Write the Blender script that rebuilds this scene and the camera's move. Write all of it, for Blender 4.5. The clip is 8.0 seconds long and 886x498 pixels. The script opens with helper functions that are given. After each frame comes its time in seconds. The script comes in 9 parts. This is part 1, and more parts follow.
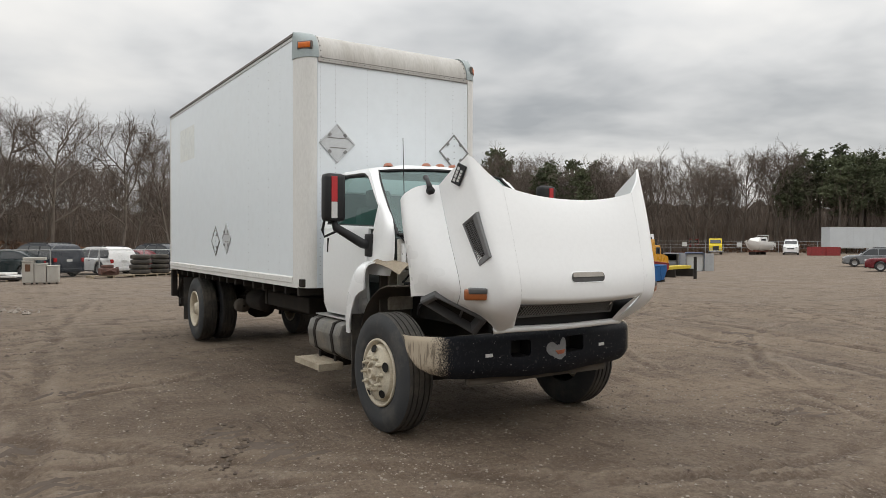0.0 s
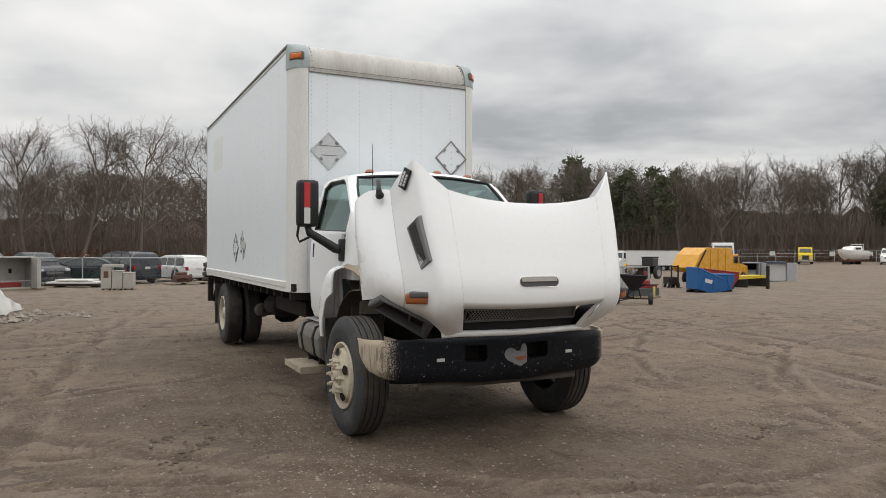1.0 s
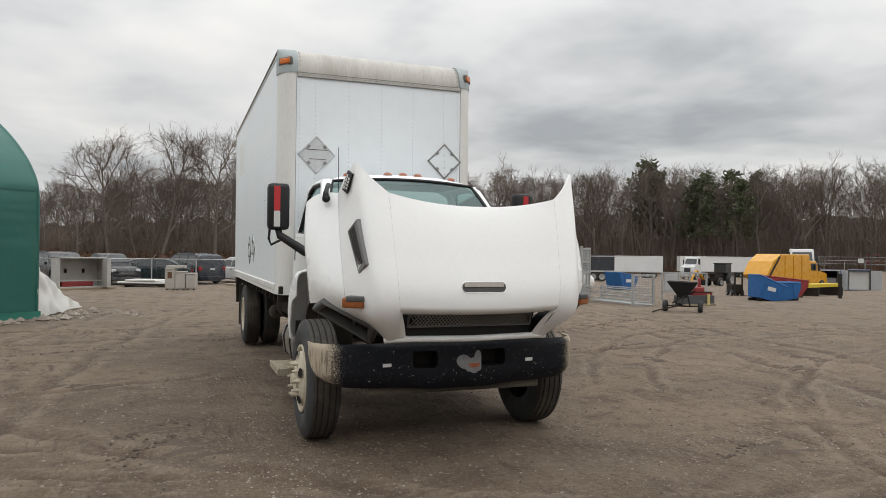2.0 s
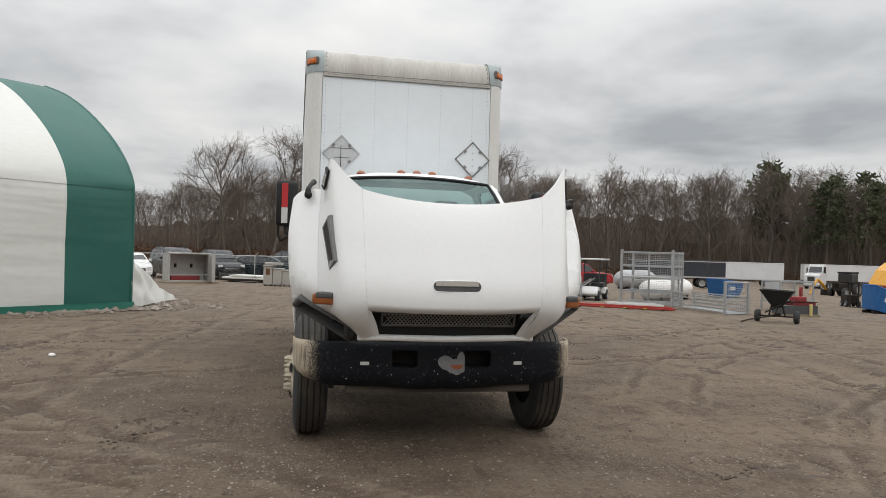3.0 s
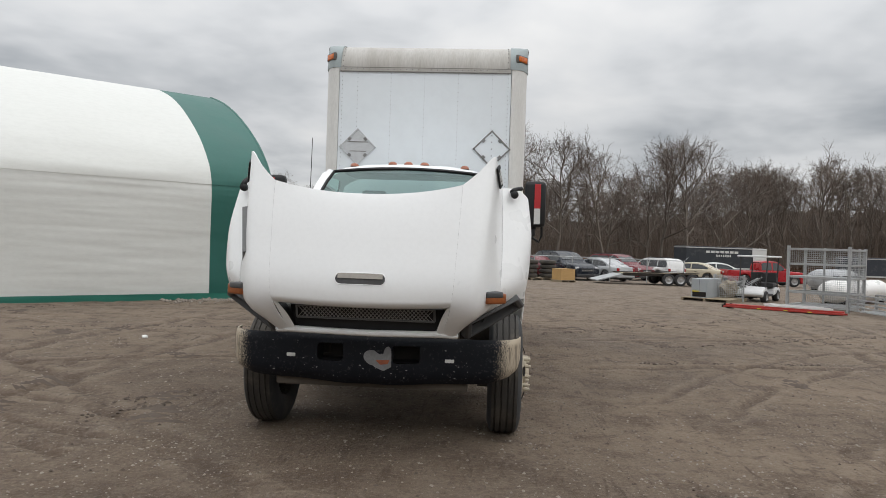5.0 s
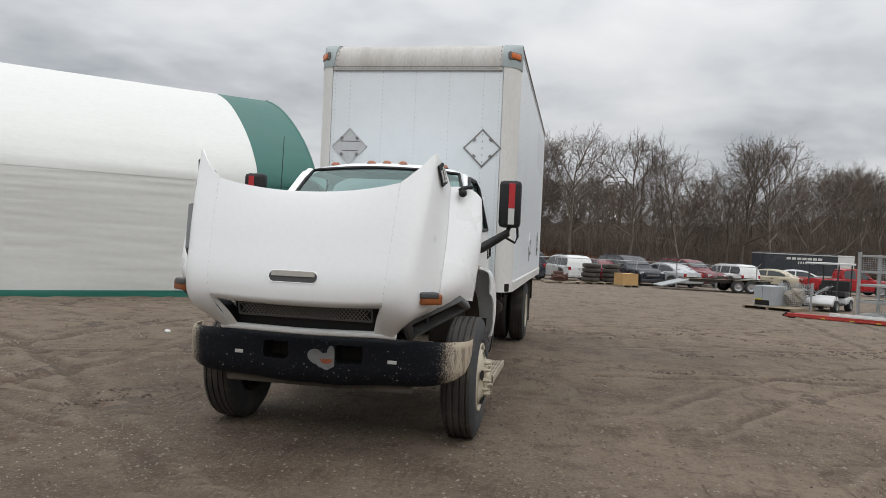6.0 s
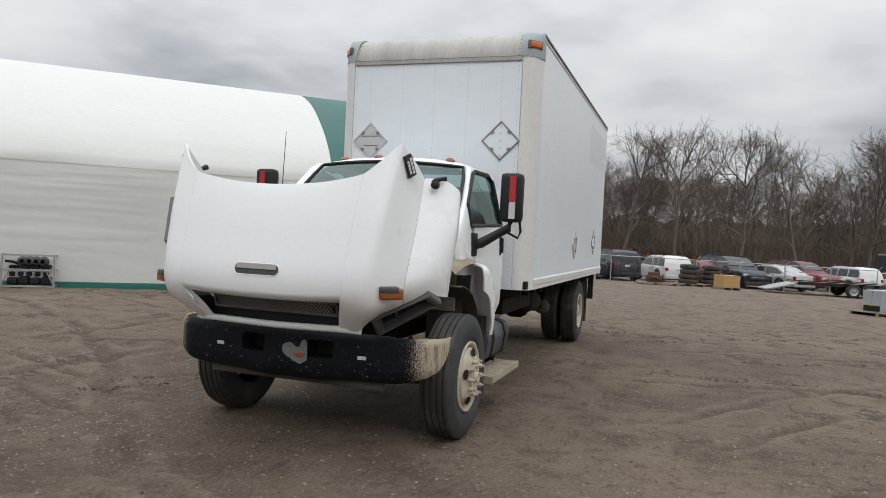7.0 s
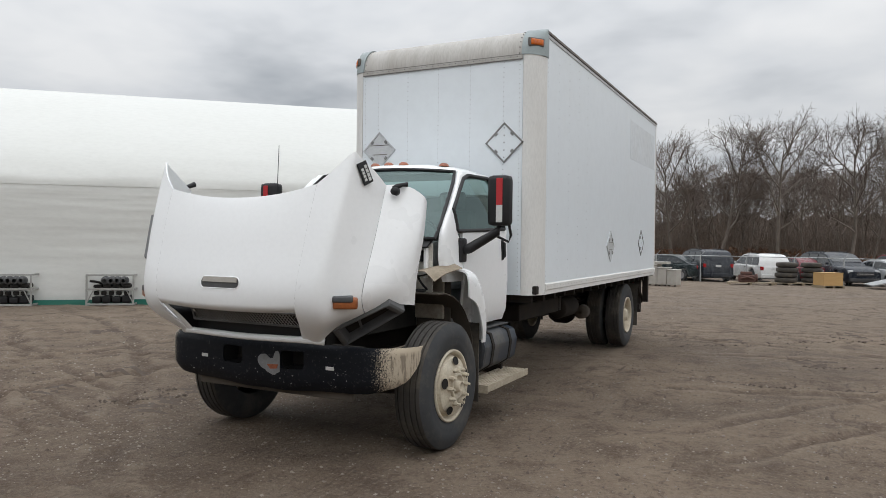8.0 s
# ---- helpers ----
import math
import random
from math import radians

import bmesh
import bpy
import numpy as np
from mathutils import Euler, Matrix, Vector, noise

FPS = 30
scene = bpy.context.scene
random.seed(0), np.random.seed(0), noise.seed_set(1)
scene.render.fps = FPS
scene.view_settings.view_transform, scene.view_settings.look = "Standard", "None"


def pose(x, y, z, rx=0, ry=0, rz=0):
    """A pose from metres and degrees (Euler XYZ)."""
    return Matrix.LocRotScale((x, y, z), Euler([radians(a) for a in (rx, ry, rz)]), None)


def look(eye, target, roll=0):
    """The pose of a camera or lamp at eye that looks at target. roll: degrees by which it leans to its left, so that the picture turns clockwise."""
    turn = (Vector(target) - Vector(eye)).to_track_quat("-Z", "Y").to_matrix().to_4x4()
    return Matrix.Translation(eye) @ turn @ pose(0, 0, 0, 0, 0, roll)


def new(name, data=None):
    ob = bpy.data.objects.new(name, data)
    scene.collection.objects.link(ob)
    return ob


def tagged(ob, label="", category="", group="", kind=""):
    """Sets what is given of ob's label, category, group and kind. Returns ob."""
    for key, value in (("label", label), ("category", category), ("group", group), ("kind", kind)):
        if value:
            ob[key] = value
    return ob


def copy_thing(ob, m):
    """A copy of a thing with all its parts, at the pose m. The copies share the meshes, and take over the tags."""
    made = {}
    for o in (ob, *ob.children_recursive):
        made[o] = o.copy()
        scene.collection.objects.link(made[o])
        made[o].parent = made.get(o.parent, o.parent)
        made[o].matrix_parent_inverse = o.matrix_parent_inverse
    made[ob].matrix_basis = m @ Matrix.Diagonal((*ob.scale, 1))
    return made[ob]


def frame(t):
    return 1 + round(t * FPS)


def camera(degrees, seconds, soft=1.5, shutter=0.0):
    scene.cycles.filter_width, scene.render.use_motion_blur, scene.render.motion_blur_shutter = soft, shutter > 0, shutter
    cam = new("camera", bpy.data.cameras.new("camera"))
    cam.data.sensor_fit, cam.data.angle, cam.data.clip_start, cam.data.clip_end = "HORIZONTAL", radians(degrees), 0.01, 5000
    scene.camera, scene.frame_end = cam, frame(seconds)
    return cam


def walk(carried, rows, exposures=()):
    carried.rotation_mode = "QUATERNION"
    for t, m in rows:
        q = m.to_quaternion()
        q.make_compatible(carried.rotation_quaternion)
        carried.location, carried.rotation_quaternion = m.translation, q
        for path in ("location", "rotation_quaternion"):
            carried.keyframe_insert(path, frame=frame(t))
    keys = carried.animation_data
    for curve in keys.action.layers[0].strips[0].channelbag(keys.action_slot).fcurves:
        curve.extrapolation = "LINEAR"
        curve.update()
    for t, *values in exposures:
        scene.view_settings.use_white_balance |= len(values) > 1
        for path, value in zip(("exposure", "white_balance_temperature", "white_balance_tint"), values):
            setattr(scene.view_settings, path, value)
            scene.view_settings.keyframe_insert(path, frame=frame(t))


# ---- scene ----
cam = camera(63.9, 8.0, soft=0.6)
PATH = [
    (0, (0.291, -0.125, 1.69), (1.375, 1.556, 1.666), 0.2),
    (0.5, (0.731, -0.38, 1.677), (1.709, 1.365, 1.674), 1.1),
    (1, (1.193, -0.652, 1.653), (2.081, 1.14, 1.654), 0.2),
    (1.2, (1.393, -0.784, 1.662), (2.256, 1.019, 1.609), -0.2),
    (2.3, (2.466, -1.076, 1.661), (3.075, 0.829, 1.689), 1.6),
    (2.5, (2.677, -1.159, 1.673), (3.223, 0.765, 1.665), 2.1),
    (3, (3.197, -1.138, 1.652), (3.597, 0.822, 1.662), 1.7),
    (3.5, (3.731, -1.13, 1.662), (3.993, 0.852, 1.666), 0.6),
    (4, (4.271, -1.138, 1.701), (4.35, 0.86, 1.693), 0.9),
    (4.5, (4.788, -1.034, 1.694), (4.755, 0.966, 1.704), 2.6),
    (5, (5.345, -1.038, 1.68), (5.198, 0.957, 1.663), 1.9),
    (5.2, (5.566, -1.027, 1.73), (5.354, 0.962, 1.704), 1.5),
    (6.3, (6.663, -0.676, 1.688), (6.219, 1.274, 1.67), 2.5),
    (6.5, (6.873, -0.603, 1.71), (6.353, 1.327, 1.682), 2.0),
    (7, (7.315, -0.347, 1.699), (6.659, 1.542, 1.665), 2.9),
    (7.5, (7.771, -0.101, 1.696), (7.03, 1.757, 1.7), 2.0),
    (8, (8.187, 0.158, 1.715), (7.279, 1.94, 1.695), 0.7),
]
walk(cam, [(t, look(eye, target, roll)) for t, eye, target, roll in PATH], exposures=[(0.0, -0.10, 6850, 10), (3.0, -0.12, 6780, 10), (5.0, -0.18, 6640, 10), (8.0, -0.20, 6520, 10)])

# ---- sky and sun: an overcast day ----
world = bpy.data.worlds.new("overcast_sky")
scene.world = world
world.use_nodes = True
wn, wl = world.node_tree.nodes, world.node_tree.links
wn.clear()


def wnode(kind, **values):
    n = wn.new(kind)
    for k, v in values.items():
        n.inputs[k].default_value = v
    return n


def wmath(op, a, b=None, clamp=False):
    n = wn.new("ShaderNodeMath")
    n.operation, n.use_clamp = op, clamp
    for i, v in enumerate((a, b)):
        if v is None:
            continue
        if isinstance(v, (int, float)):
            n.inputs[i].default_value = v
        else:
            wl.new(v, n.inputs[i])
    return n.outputs[0]


SUN_UP, SUN_ROUND = 30.0, 98.0
sky = wn.new("ShaderNodeTexSky")
sky.sky_type, sky.sun_disc = "NISHITA", False
sky.sun_elevation, sky.sun_rotation = radians(SUN_UP), radians(SUN_ROUND)
coord = wn.new("ShaderNodeTexCoord")
sep = wn.new("ShaderNodeSeparateXYZ")
wl.new(coord.outputs["Generated"], sep.inputs[0])
up = wmath("MAXIMUM", sep.outputs[2], 0.0)
down = wmath("ADD", up, 0.16)
flat = wn.new("ShaderNodeCombineXYZ")
wl.new(wmath("DIVIDE", sep.outputs[0], down), flat.inputs[0])
wl.new(wmath("DIVIDE", sep.outputs[1], down), flat.inputs[1])
big = wnode("ShaderNodeTexNoise", Scale=0.62, Detail=5.0, Roughness=0.52, Distortion=0.35)
small = wnode("ShaderNodeTexNoise", Scale=2.1, Detail=4.0, Roughness=0.5, Distortion=0.2)
wl.new(flat.outputs[0], big.inputs["Vector"])
wl.new(flat.outputs[0], small.inputs["Vector"])
clump = wmath("ADD", wmath("MULTIPLY", big.outputs["Fac"], 0.74), wmath("MULTIPLY", small.outputs["Fac"], 0.26))
ramp = wn.new("ShaderNodeValToRGB")
ramp.color_ramp.elements[0].position, ramp.color_ramp.elements[0].color = 0.36, (0.33, 0.355, 0.385, 1)
ramp.color_ramp.elements[1].position, ramp.color_ramp.elements[1].color = 0.60, (0.695, 0.705, 0.715, 1)
middle = ramp.color_ramp.elements.new(0.5)
middle.color = (0.575, 0.595, 0.62, 1)
wl.new(clump, ramp.inputs[0])
# an overcast sky is about three times as bright overhead as at the horizon
rise = wmath("ADD", 1.20, wmath("MULTIPLY", wmath("POWER", up, 2.0), 3.5))
cloud = wn.new("ShaderNodeVectorMath")
cloud.operation = "SCALE"
wl.new(ramp.outputs[0], cloud.inputs[0])
wl.new(rise, cloud.inputs["Scale"])
thin = wn.new("ShaderNodeVectorMath")
thin.operation = "SCALE"
thin.inputs["Scale"].default_value = 0.08
wl.new(sky.outputs[0], thin.inputs[0])
blend = wn.new("ShaderNodeMix")
blend.data_type = "RGBA"
blend.inputs[0].default_value = 0.94
wl.new(thin.outputs[0], blend.inputs[6])
wl.new(cloud.outputs[0], blend.inputs[7])
back = wn.new("ShaderNodeBackground")
back.inputs["Strength"].default_value = 1.0
wl.new(blend.outputs[2], back.inputs[0])
wout = wn.new("ShaderNodeOutputWorld")
wl.new(back.outputs[0], wout.inputs[0])

sun = new("sun", bpy.data.lights.new("sun", "SUN"))
sun.data.energy, sun.data.angle, sun.data.color = 0.55, radians(120), (1.0, 0.97, 0.93)
sx, sy = math.sin(radians(SUN_ROUND)), math.cos(radians(SUN_ROUND))
sun.matrix_world = look((60 * sx, 60 * sy, 60 * math.tan(radians(SUN_UP))), (0, 0, 0))
scene.view_settings.exposure = 0.0


# ---- materials ----
def surface(name, color, other=None, rough=0.6, metal=0.0, scale=3.0, fine=60.0, amount=0.5, bump=0.0, bump_scale=None,
            spec=0.5, stretch=(1, 1, 1), dirt=None, dirt_amount=0.0, dirt_scale=2.0, jitter=0.0, coat=0.0):
    """A principled material with broad and fine variation between two colours, a dirt layer and fine relief."""
    m = bpy.data.materials.new(name)
    m.use_nodes = True
    n, l = m.node_tree.nodes, m.node_tree.links
    p = n["Principled BSDF"]
    other = other or tuple(c * 0.82 for c in color)
    tc = n.new("ShaderNodeTexCoord")
    mp = n.new("ShaderNodeMapping")
    mp.inputs["Scale"].default_value = stretch
    l.new(tc.outputs["Object"], mp.inputs[0])

    def noise_of(s, detail=4.0, rough_=0.6):
        t = n.new("ShaderNodeTexNoise")
        t.inputs["Scale"].default_value, t.inputs["Detail"].default_value, t.inputs["Roughness"].default_value = s, detail, rough_
        l.new(mp.outputs[0], t.inputs["Vector"])
        return t.outputs["Fac"]

    def mixed(f, a, b):
        x = n.new("ShaderNodeMix")
        x.data_type = "RGBA"
        for k, v in ((0, f), (6, a), (7, b)):
            if hasattr(v, "is_linked"):
                l.new(v, x.inputs[k])
            else:
                x.inputs[k].default_value = v if k == 0 else (*v, 1)
        return x.outputs[2]

    def ramped(f, lo, hi, top=1.0):
        r = n.new("ShaderNodeMapRange")
        r.inputs["From Min"].default_value, r.inputs["From Max"].default_value, r.inputs["To Max"].default_value = lo, hi, top
        l.new(f, r.inputs[0])
        return r.outputs[0]

    broad, grain = noise_of(scale), noise_of(fine, 3.0)
    col = mixed(ramped(broad, 0.35, 0.68, amount), color, other)
    col = mixed(ramped(grain, 0.4, 0.72, amount * 0.6), col, tuple(c * 0.75 for c in other))
    if dirt:
        col = mixed(ramped(noise_of(dirt_scale, 6.0, 0.7), 0.62 - dirt_amount * 0.45, 0.8, min(1.0, dirt_amount * 1.6)), col, dirt)
    if jitter:
        info = n.new("ShaderNodeObjectInfo")
        h = n.new("ShaderNodeHueSaturation")
        l.new(ramped(info.outputs["Random"], 0.0, 1.0, 1.0), h.inputs["Value"])
        h.inputs["Value"].links[0].from_node.inputs["To Min"].default_value = 1.0 - jitter
        h.inputs["Value"].links[0].from_node.inputs["To Max"].default_value = 1.0 + jitter
        l.new(col, h.inputs["Color"])
        col = h.outputs[0]
    l.new(col, p.inputs["Base Color"])
    rr = n.new("ShaderNodeMapRange")
    rr.inputs["To Min"].default_value, rr.inputs["To Max"].default_value = max(0.03, rough - 0.12), min(1.0, rough + 0.12)
    l.new(broad, rr.inputs[0])
    l.new(rr.outputs[0], p.inputs["Roughness"])
    p.inputs["Metallic"].default_value = metal
    p.inputs["Specular IOR Level"].default_value = spec
    p.inputs["Coat Weight"].default_value = coat
    if bump:
        b = n.new("ShaderNodeBump")
        b.inputs["Strength"].default_value, b.inputs["Distance"].default_value = min(1.0, bump * 20), max(0.002, bump)
        l.new(noise_of(bump_scale or fine, 4.0), b.inputs["Height"])
        l.new(b.outputs[0], p.inputs["Normal"])
    return m


def glass_like(name, tint, rough=0.03, alpha=0.35, sheen=(1, 1, 1)):
    m = bpy.data.materials.new(name)
    m.use_nodes = True
    n, l = m.node_tree.nodes, m.node_tree.links
    n.clear()
    out = n.new("ShaderNodeOutputMaterial")
    clear, gloss, mix, fres = n.new("ShaderNodeBsdfTransparent"), n.new("ShaderNodeBsdfGlossy"), n.new("ShaderNodeMixShader"), n.new("ShaderNodeFresnel")
    clear.inputs[0].default_value = (*tint, 1)
    gloss.inputs["Roughness"].default_value = rough
    gloss.inputs["Color"].default_value = (*sheen, 1)
    fres.inputs["IOR"].default_value = 1.0 + 2.0 * alpha
    l.new(fres.outputs[0], mix.inputs[0])
    l.new(clear.outputs[0], mix.inputs[1])
    l.new(gloss.outputs[0], mix.inputs[2])
    l.new(mix.outputs[0], out.inputs[0])
    return m


def plain(name, color, rough=0.5, metal=0.0, **kw):
    return surface(name, color, tuple(c * 0.88 for c in color), rough, metal, **kw)


WHITE_PAINT = surface("white_truck_paint", (0.850, 0.862, 0.864), (0.825, 0.838, 0.840), 0.30, scale=1.0, fine=30, amount=0.15, coat=0.3)
BOX_WHITE = surface("white_box_panel", (0.770, 0.820, 0.852), (0.755, 0.798, 0.826), 0.36, scale=0.6, fine=8, amount=0.2, dirt=(0.70, 0.71, 0.68), dirt_amount=0.16, dirt_scale=0.7, bump=0.0015, bump_scale=1.4)
NOSE_CREAM = surface("stained_cream_cap", (0.51, 0.495, 0.465), (0.40, 0.378, 0.345), 0.5, scale=1.8, fine=25, amount=0.75, stretch=(3.5, 1.0, 0.4), dirt=(0.30, 0.255, 0.21), dirt_amount=0.32, dirt_scale=2.0)
POST_WHITE = surface("aged_cream_post", (0.74, 0.735, 0.71), (0.66, 0.655, 0.63), 0.45, scale=1.5, fine=25, amount=0.5, stretch=(2.5, 2.5, 0.7), dirt=(0.45, 0.40, 0.34), dirt_amount=0.16, dirt_scale=2.0)
CAP_GREY = surface("grey_cast_corner", (0.33, 0.38, 0.38), (0.26, 0.30, 0.31), 0.5, scale=4, amount=0.5)
ALU = surface("dull_aluminium", (0.58, 0.58, 0.57), (0.45, 0.45, 0.44), 0.45, 0.6, scale=5, fine=80, amount=0.6)
DARK_RAIL = surface("dark_weathered_rail", (0.10, 0.085, 0.075), (0.17, 0.15, 0.13), 0.7, scale=4, amount=0.8)
RUBBER = surface("worn_tyre_rubber", (0.034, 0.031, 0.028), (0.066, 0.058, 0.048), 0.85, scale=3, fine=45, amount=0.7, dirt=(0.20, 0.17, 0.13), dirt_amount=0.3, dirt_scale=3.0, bump=0.002)
SIDEWALL = surface("dusty_tyre_sidewall", (0.026, 0.029, 0.033), (0.052, 0.052, 0.052), 0.82, scale=5, fine=50, amount=0.7, dirt=(0.16, 0.14, 0.11), dirt_amount=0.26, dirt_scale=4.0, bump=0.002)
RIM = surface("cream_steel_rim", (0.60, 0.55, 0.44), (0.44, 0.37, 0.27), 0.6, scale=7, fine=60, amount=0.7, dirt=(0.13, 0.085, 0.055), dirt_amount=0.30, dirt_scale=9, bump=0.002)
STEEL_DARK = surface("grimy_chassis_steel", (0.016, 0.014, 0.013), (0.040, 0.033, 0.027), 0.85, spec=0.25, scale=4, fine=50, amount=0.8, bump=0.003)
BLACK_PLASTIC = surface("black_moulded_plastic", (0.012, 0.012, 0.013), (0.020, 0.020, 0.021), 0.55, spec=0.35, scale=8, fine=120, amount=0.5)
BEZEL = surface("dusty_grey_bezel", (0.060, 0.062, 0.066), (0.11, 0.108, 0.104), 0.55, scale=6, fine=60, amount=0.6)
RED = plain("red_reflective_strip", (0.50, 0.03, 0.035), 0.4, scale=9)
STRIP_WHITE = plain("white_reflective_strip", (0.62, 0.62, 0.60), 0.4, scale=9)
AMBER = surface("amber_lens", (0.72, 0.17, 0.015), (0.45, 0.08, 0.01), 0.25, scale=20, fine=120, amount=0.6)
AMBER_SIGNAL = surface("dusty_amber_signal", (0.34, 0.10, 0.025), (0.20, 0.065, 0.025), 0.35, scale=14, fine=90, amount=0.7)
AMBER_DULL = surface("faded_roof_marker", (0.40, 0.13, 0.06), (0.26, 0.10, 0.06), 0.35, scale=20, fine=120, amount=0.6)
GLASS = glass_like("tinted_cab_glass", (0.33, 0.47, 0.44), 0.02, 0.42, (0.74, 0.93, 0.90))
MIRROR = plain("silvered_mirror", (0.85, 0.86, 0.86), 0.05, 1.0, amount=0.05)
DASH = plain("grey_cab_interior", (0.19, 0.20, 0.20), 0.8, scale=6)
HEADLINER = plain("light_grey_cab_lining", (0.42, 0.44, 0.43), 0.9, scale=6)
ENGINE = surface("oily_engine_parts", (0.010, 0.0095, 0.009), (0.028, 0.025, 0.022), 0.8, spec=0.25, scale=9, fine=60, amount=0.8, bump=0.004)
FIREWALL = surface("stained_firewall", (0.46, 0.42, 0.35), (0.24, 0.20, 0.15), 0.7, scale=6, fine=30, amount=0.8)
TAN = surface("tan_dried_mud_liner", (0.33, 0.28, 0.21), (0.22, 0.175, 0.125), 0.85, scale=8, fine=60, amount=0.8, bump=0.004)
STEP_ALU = surface("muddy_step_plate", (0.46, 0.40, 0.31), (0.30, 0.25, 0.18), 0.75, 0.1, scale=9, fine=60, amount=0.8, bump=0.003)
LINER_DUST = surface("dusty_brown_plastic", (0.058, 0.048, 0.038), (0.100, 0.083, 0.065), 0.9, scale=5, fine=40, amount=0.8)
TANK_BLUE = surface("dark_blue_grey_tank", (0.028, 0.040, 0.060), (0.070, 0.074, 0.078), 0.5, 0.2, scale=4, fine=40, amount=0.7, dirt=(0.33, 0.28, 0.21), dirt_amount=0.22, dirt_scale=3.0, stretch=(1, 1, 0.6))


# ---- mesh helpers ----
def mesh_of(name, bm, smooth=False):
    bmesh.ops.recalc_face_normals(bm, faces=bm.faces)
    me = bpy.data.meshes.new(name)
    bm.to_mesh(me)
    bm.free()
    if smooth:
        me.shade_smooth()
    return me


def part(name, bm, material, parent=None, label="", smooth=False):
    """Links a bmesh as one mesh object under a thing or part."""
    me = mesh_of(name, bm, smooth)
    for m in material if isinstance(material, (list, tuple)) else [material]:
        me.materials.append(m)
    ob = new(name, me)
    ob.parent = parent
    return tagged(ob, label) if label else ob


def raw(name, verts, faces, material, parent=None, smooth=False, label=""):
    me = bpy.data.meshes.new(name)
    me.from_pydata(verts, [], faces)
    me.materials.append(material)
    if smooth:
        me.shade_smooth()
    ob = new(name, me)
    ob.parent = parent
    return tagged(ob, label) if label else ob


def thing(name, m, label, category, group="", kind=""):
    ob = new(name)
    ob.matrix_world = m
    return tagged(ob, label, category, group, kind)


def box(bm, x0, x1, y0, y1, z0, z1, bevel=0.0, mat=0, m=None):
    geo = bmesh.ops.create_cube(bm, size=1.0)["verts"]
    bmesh.ops.scale(bm, vec=(x1 - x0, y1 - y0, z1 - z0), verts=geo)
    bmesh.ops.translate(bm, vec=((x0 + x1) / 2, (y0 + y1) / 2, (z0 + z1) / 2), verts=geo)
    faces = {f for v in geo for f in v.link_faces}
    if bevel:
        edges = {e for v in geo for e in v.link_edges}
        done = bmesh.ops.bevel(bm, geom=list(edges), offset=bevel, segments=2, affect="EDGES", profile=0.6)
        faces = {f for f in faces if f.is_valid} | set(done["faces"])
    for f in faces:
        f.material_index = mat
    if m is not None:
        bmesh.ops.transform(bm, matrix=m, verts=list({v for f in faces for v in f.verts}))
    return faces


def one_box(name, dims, material, parent, bevel=0.01, label=""):
    bm = bmesh.new()
    box(bm, *dims, bevel)
    return part(name, bm, material, parent, label)


def tube(bm, pts, r, sides=6, caps=True, mat=0):
    """A round bar along points; r is one radius or one for each point."""
    pts = [Vector(p) for p in pts]
    rs = r if isinstance(r, (list, tuple)) else [r] * len(pts)
    rings = []
    for i, p in enumerate(pts):
        way = (pts[min(i + 1, len(pts) - 1)] - pts[max(i - 1, 0)]).normalized()
        side = way.cross(Vector((0, 0, 1)) if abs(way.z) < 0.9 else Vector((1, 0, 0))).normalized()
        over = way.cross(side)
        rings.append([bm.verts.new(p + rs[i] * (math.cos(a) * side + math.sin(a) * over)) for a in [2 * math.pi * k / sides for k in range(sides)]])
    for a, b in zip(rings, rings[1:]):
        for k in range(sides):
            bm.faces.new((a[k], a[(k + 1) % sides], b[(k + 1) % sides], b[k])).material_index = mat
    if caps:
        bm.faces.new(rings[0][::-1]).material_index = mat
        bm.faces.new(rings[-1]).material_index = mat


def lathe(bm, profile, n=32, axis="x", at=(0, 0, 0), mat=0, close=False):
    """Turns (along, radius) points round an axis."""
    rings = []
    for a, r in profile:
        ring = []
        for k in range(n):
            c, s = r * math.cos(2 * math.pi * k / n), r * math.sin(2 * math.pi * k / n)
            v = {"x": (a, c, s), "y": (c, a, s), "z": (c, s, a)}[axis]
            ring.append(bm.verts.new(Vector(v) + Vector(at)))
        rings.append(ring)
    pairs = list(zip(rings, rings[1:])) + ([(rings[-1], rings[0])] if close else [])
    for a, b in pairs:
        for k in range(n):
            bm.faces.new((a[k], a[(k + 1) % n], b[(k + 1) % n], b[k])).material_index = mat
    return rings


def prism(bm, outline, x0, x1, axis="x", mat=0, bevel=0.0):
    """Extrudes an outline of two coordinates from x0 to x1 along an axis."""
    def at(u, v, w):
        return {"x": (w, u, v), "y": (u, w, v), "z": (u, v, w)}[axis]
    a = [bm.verts.new(at(u, v, x0)) for u, v in outline]
    b = [bm.verts.new(at(u, v, x1)) for u, v in outline]
    faces = [bm.faces.new(a[::-1]), bm.faces.new(b)]
    for k in range(len(a)):
        j = (k + 1) % len(a)
        faces.append(bm.faces.new((a[k], a[j], b[j], b[k])))
    for f in faces:
        f.material_index = mat
    if bevel:
        edges = {e for f in faces for e in f.edges}
        bmesh.ops.bevel(bm, geom=list(edges), offset=bevel, segments=2, affect="EDGES", profile=0.6)


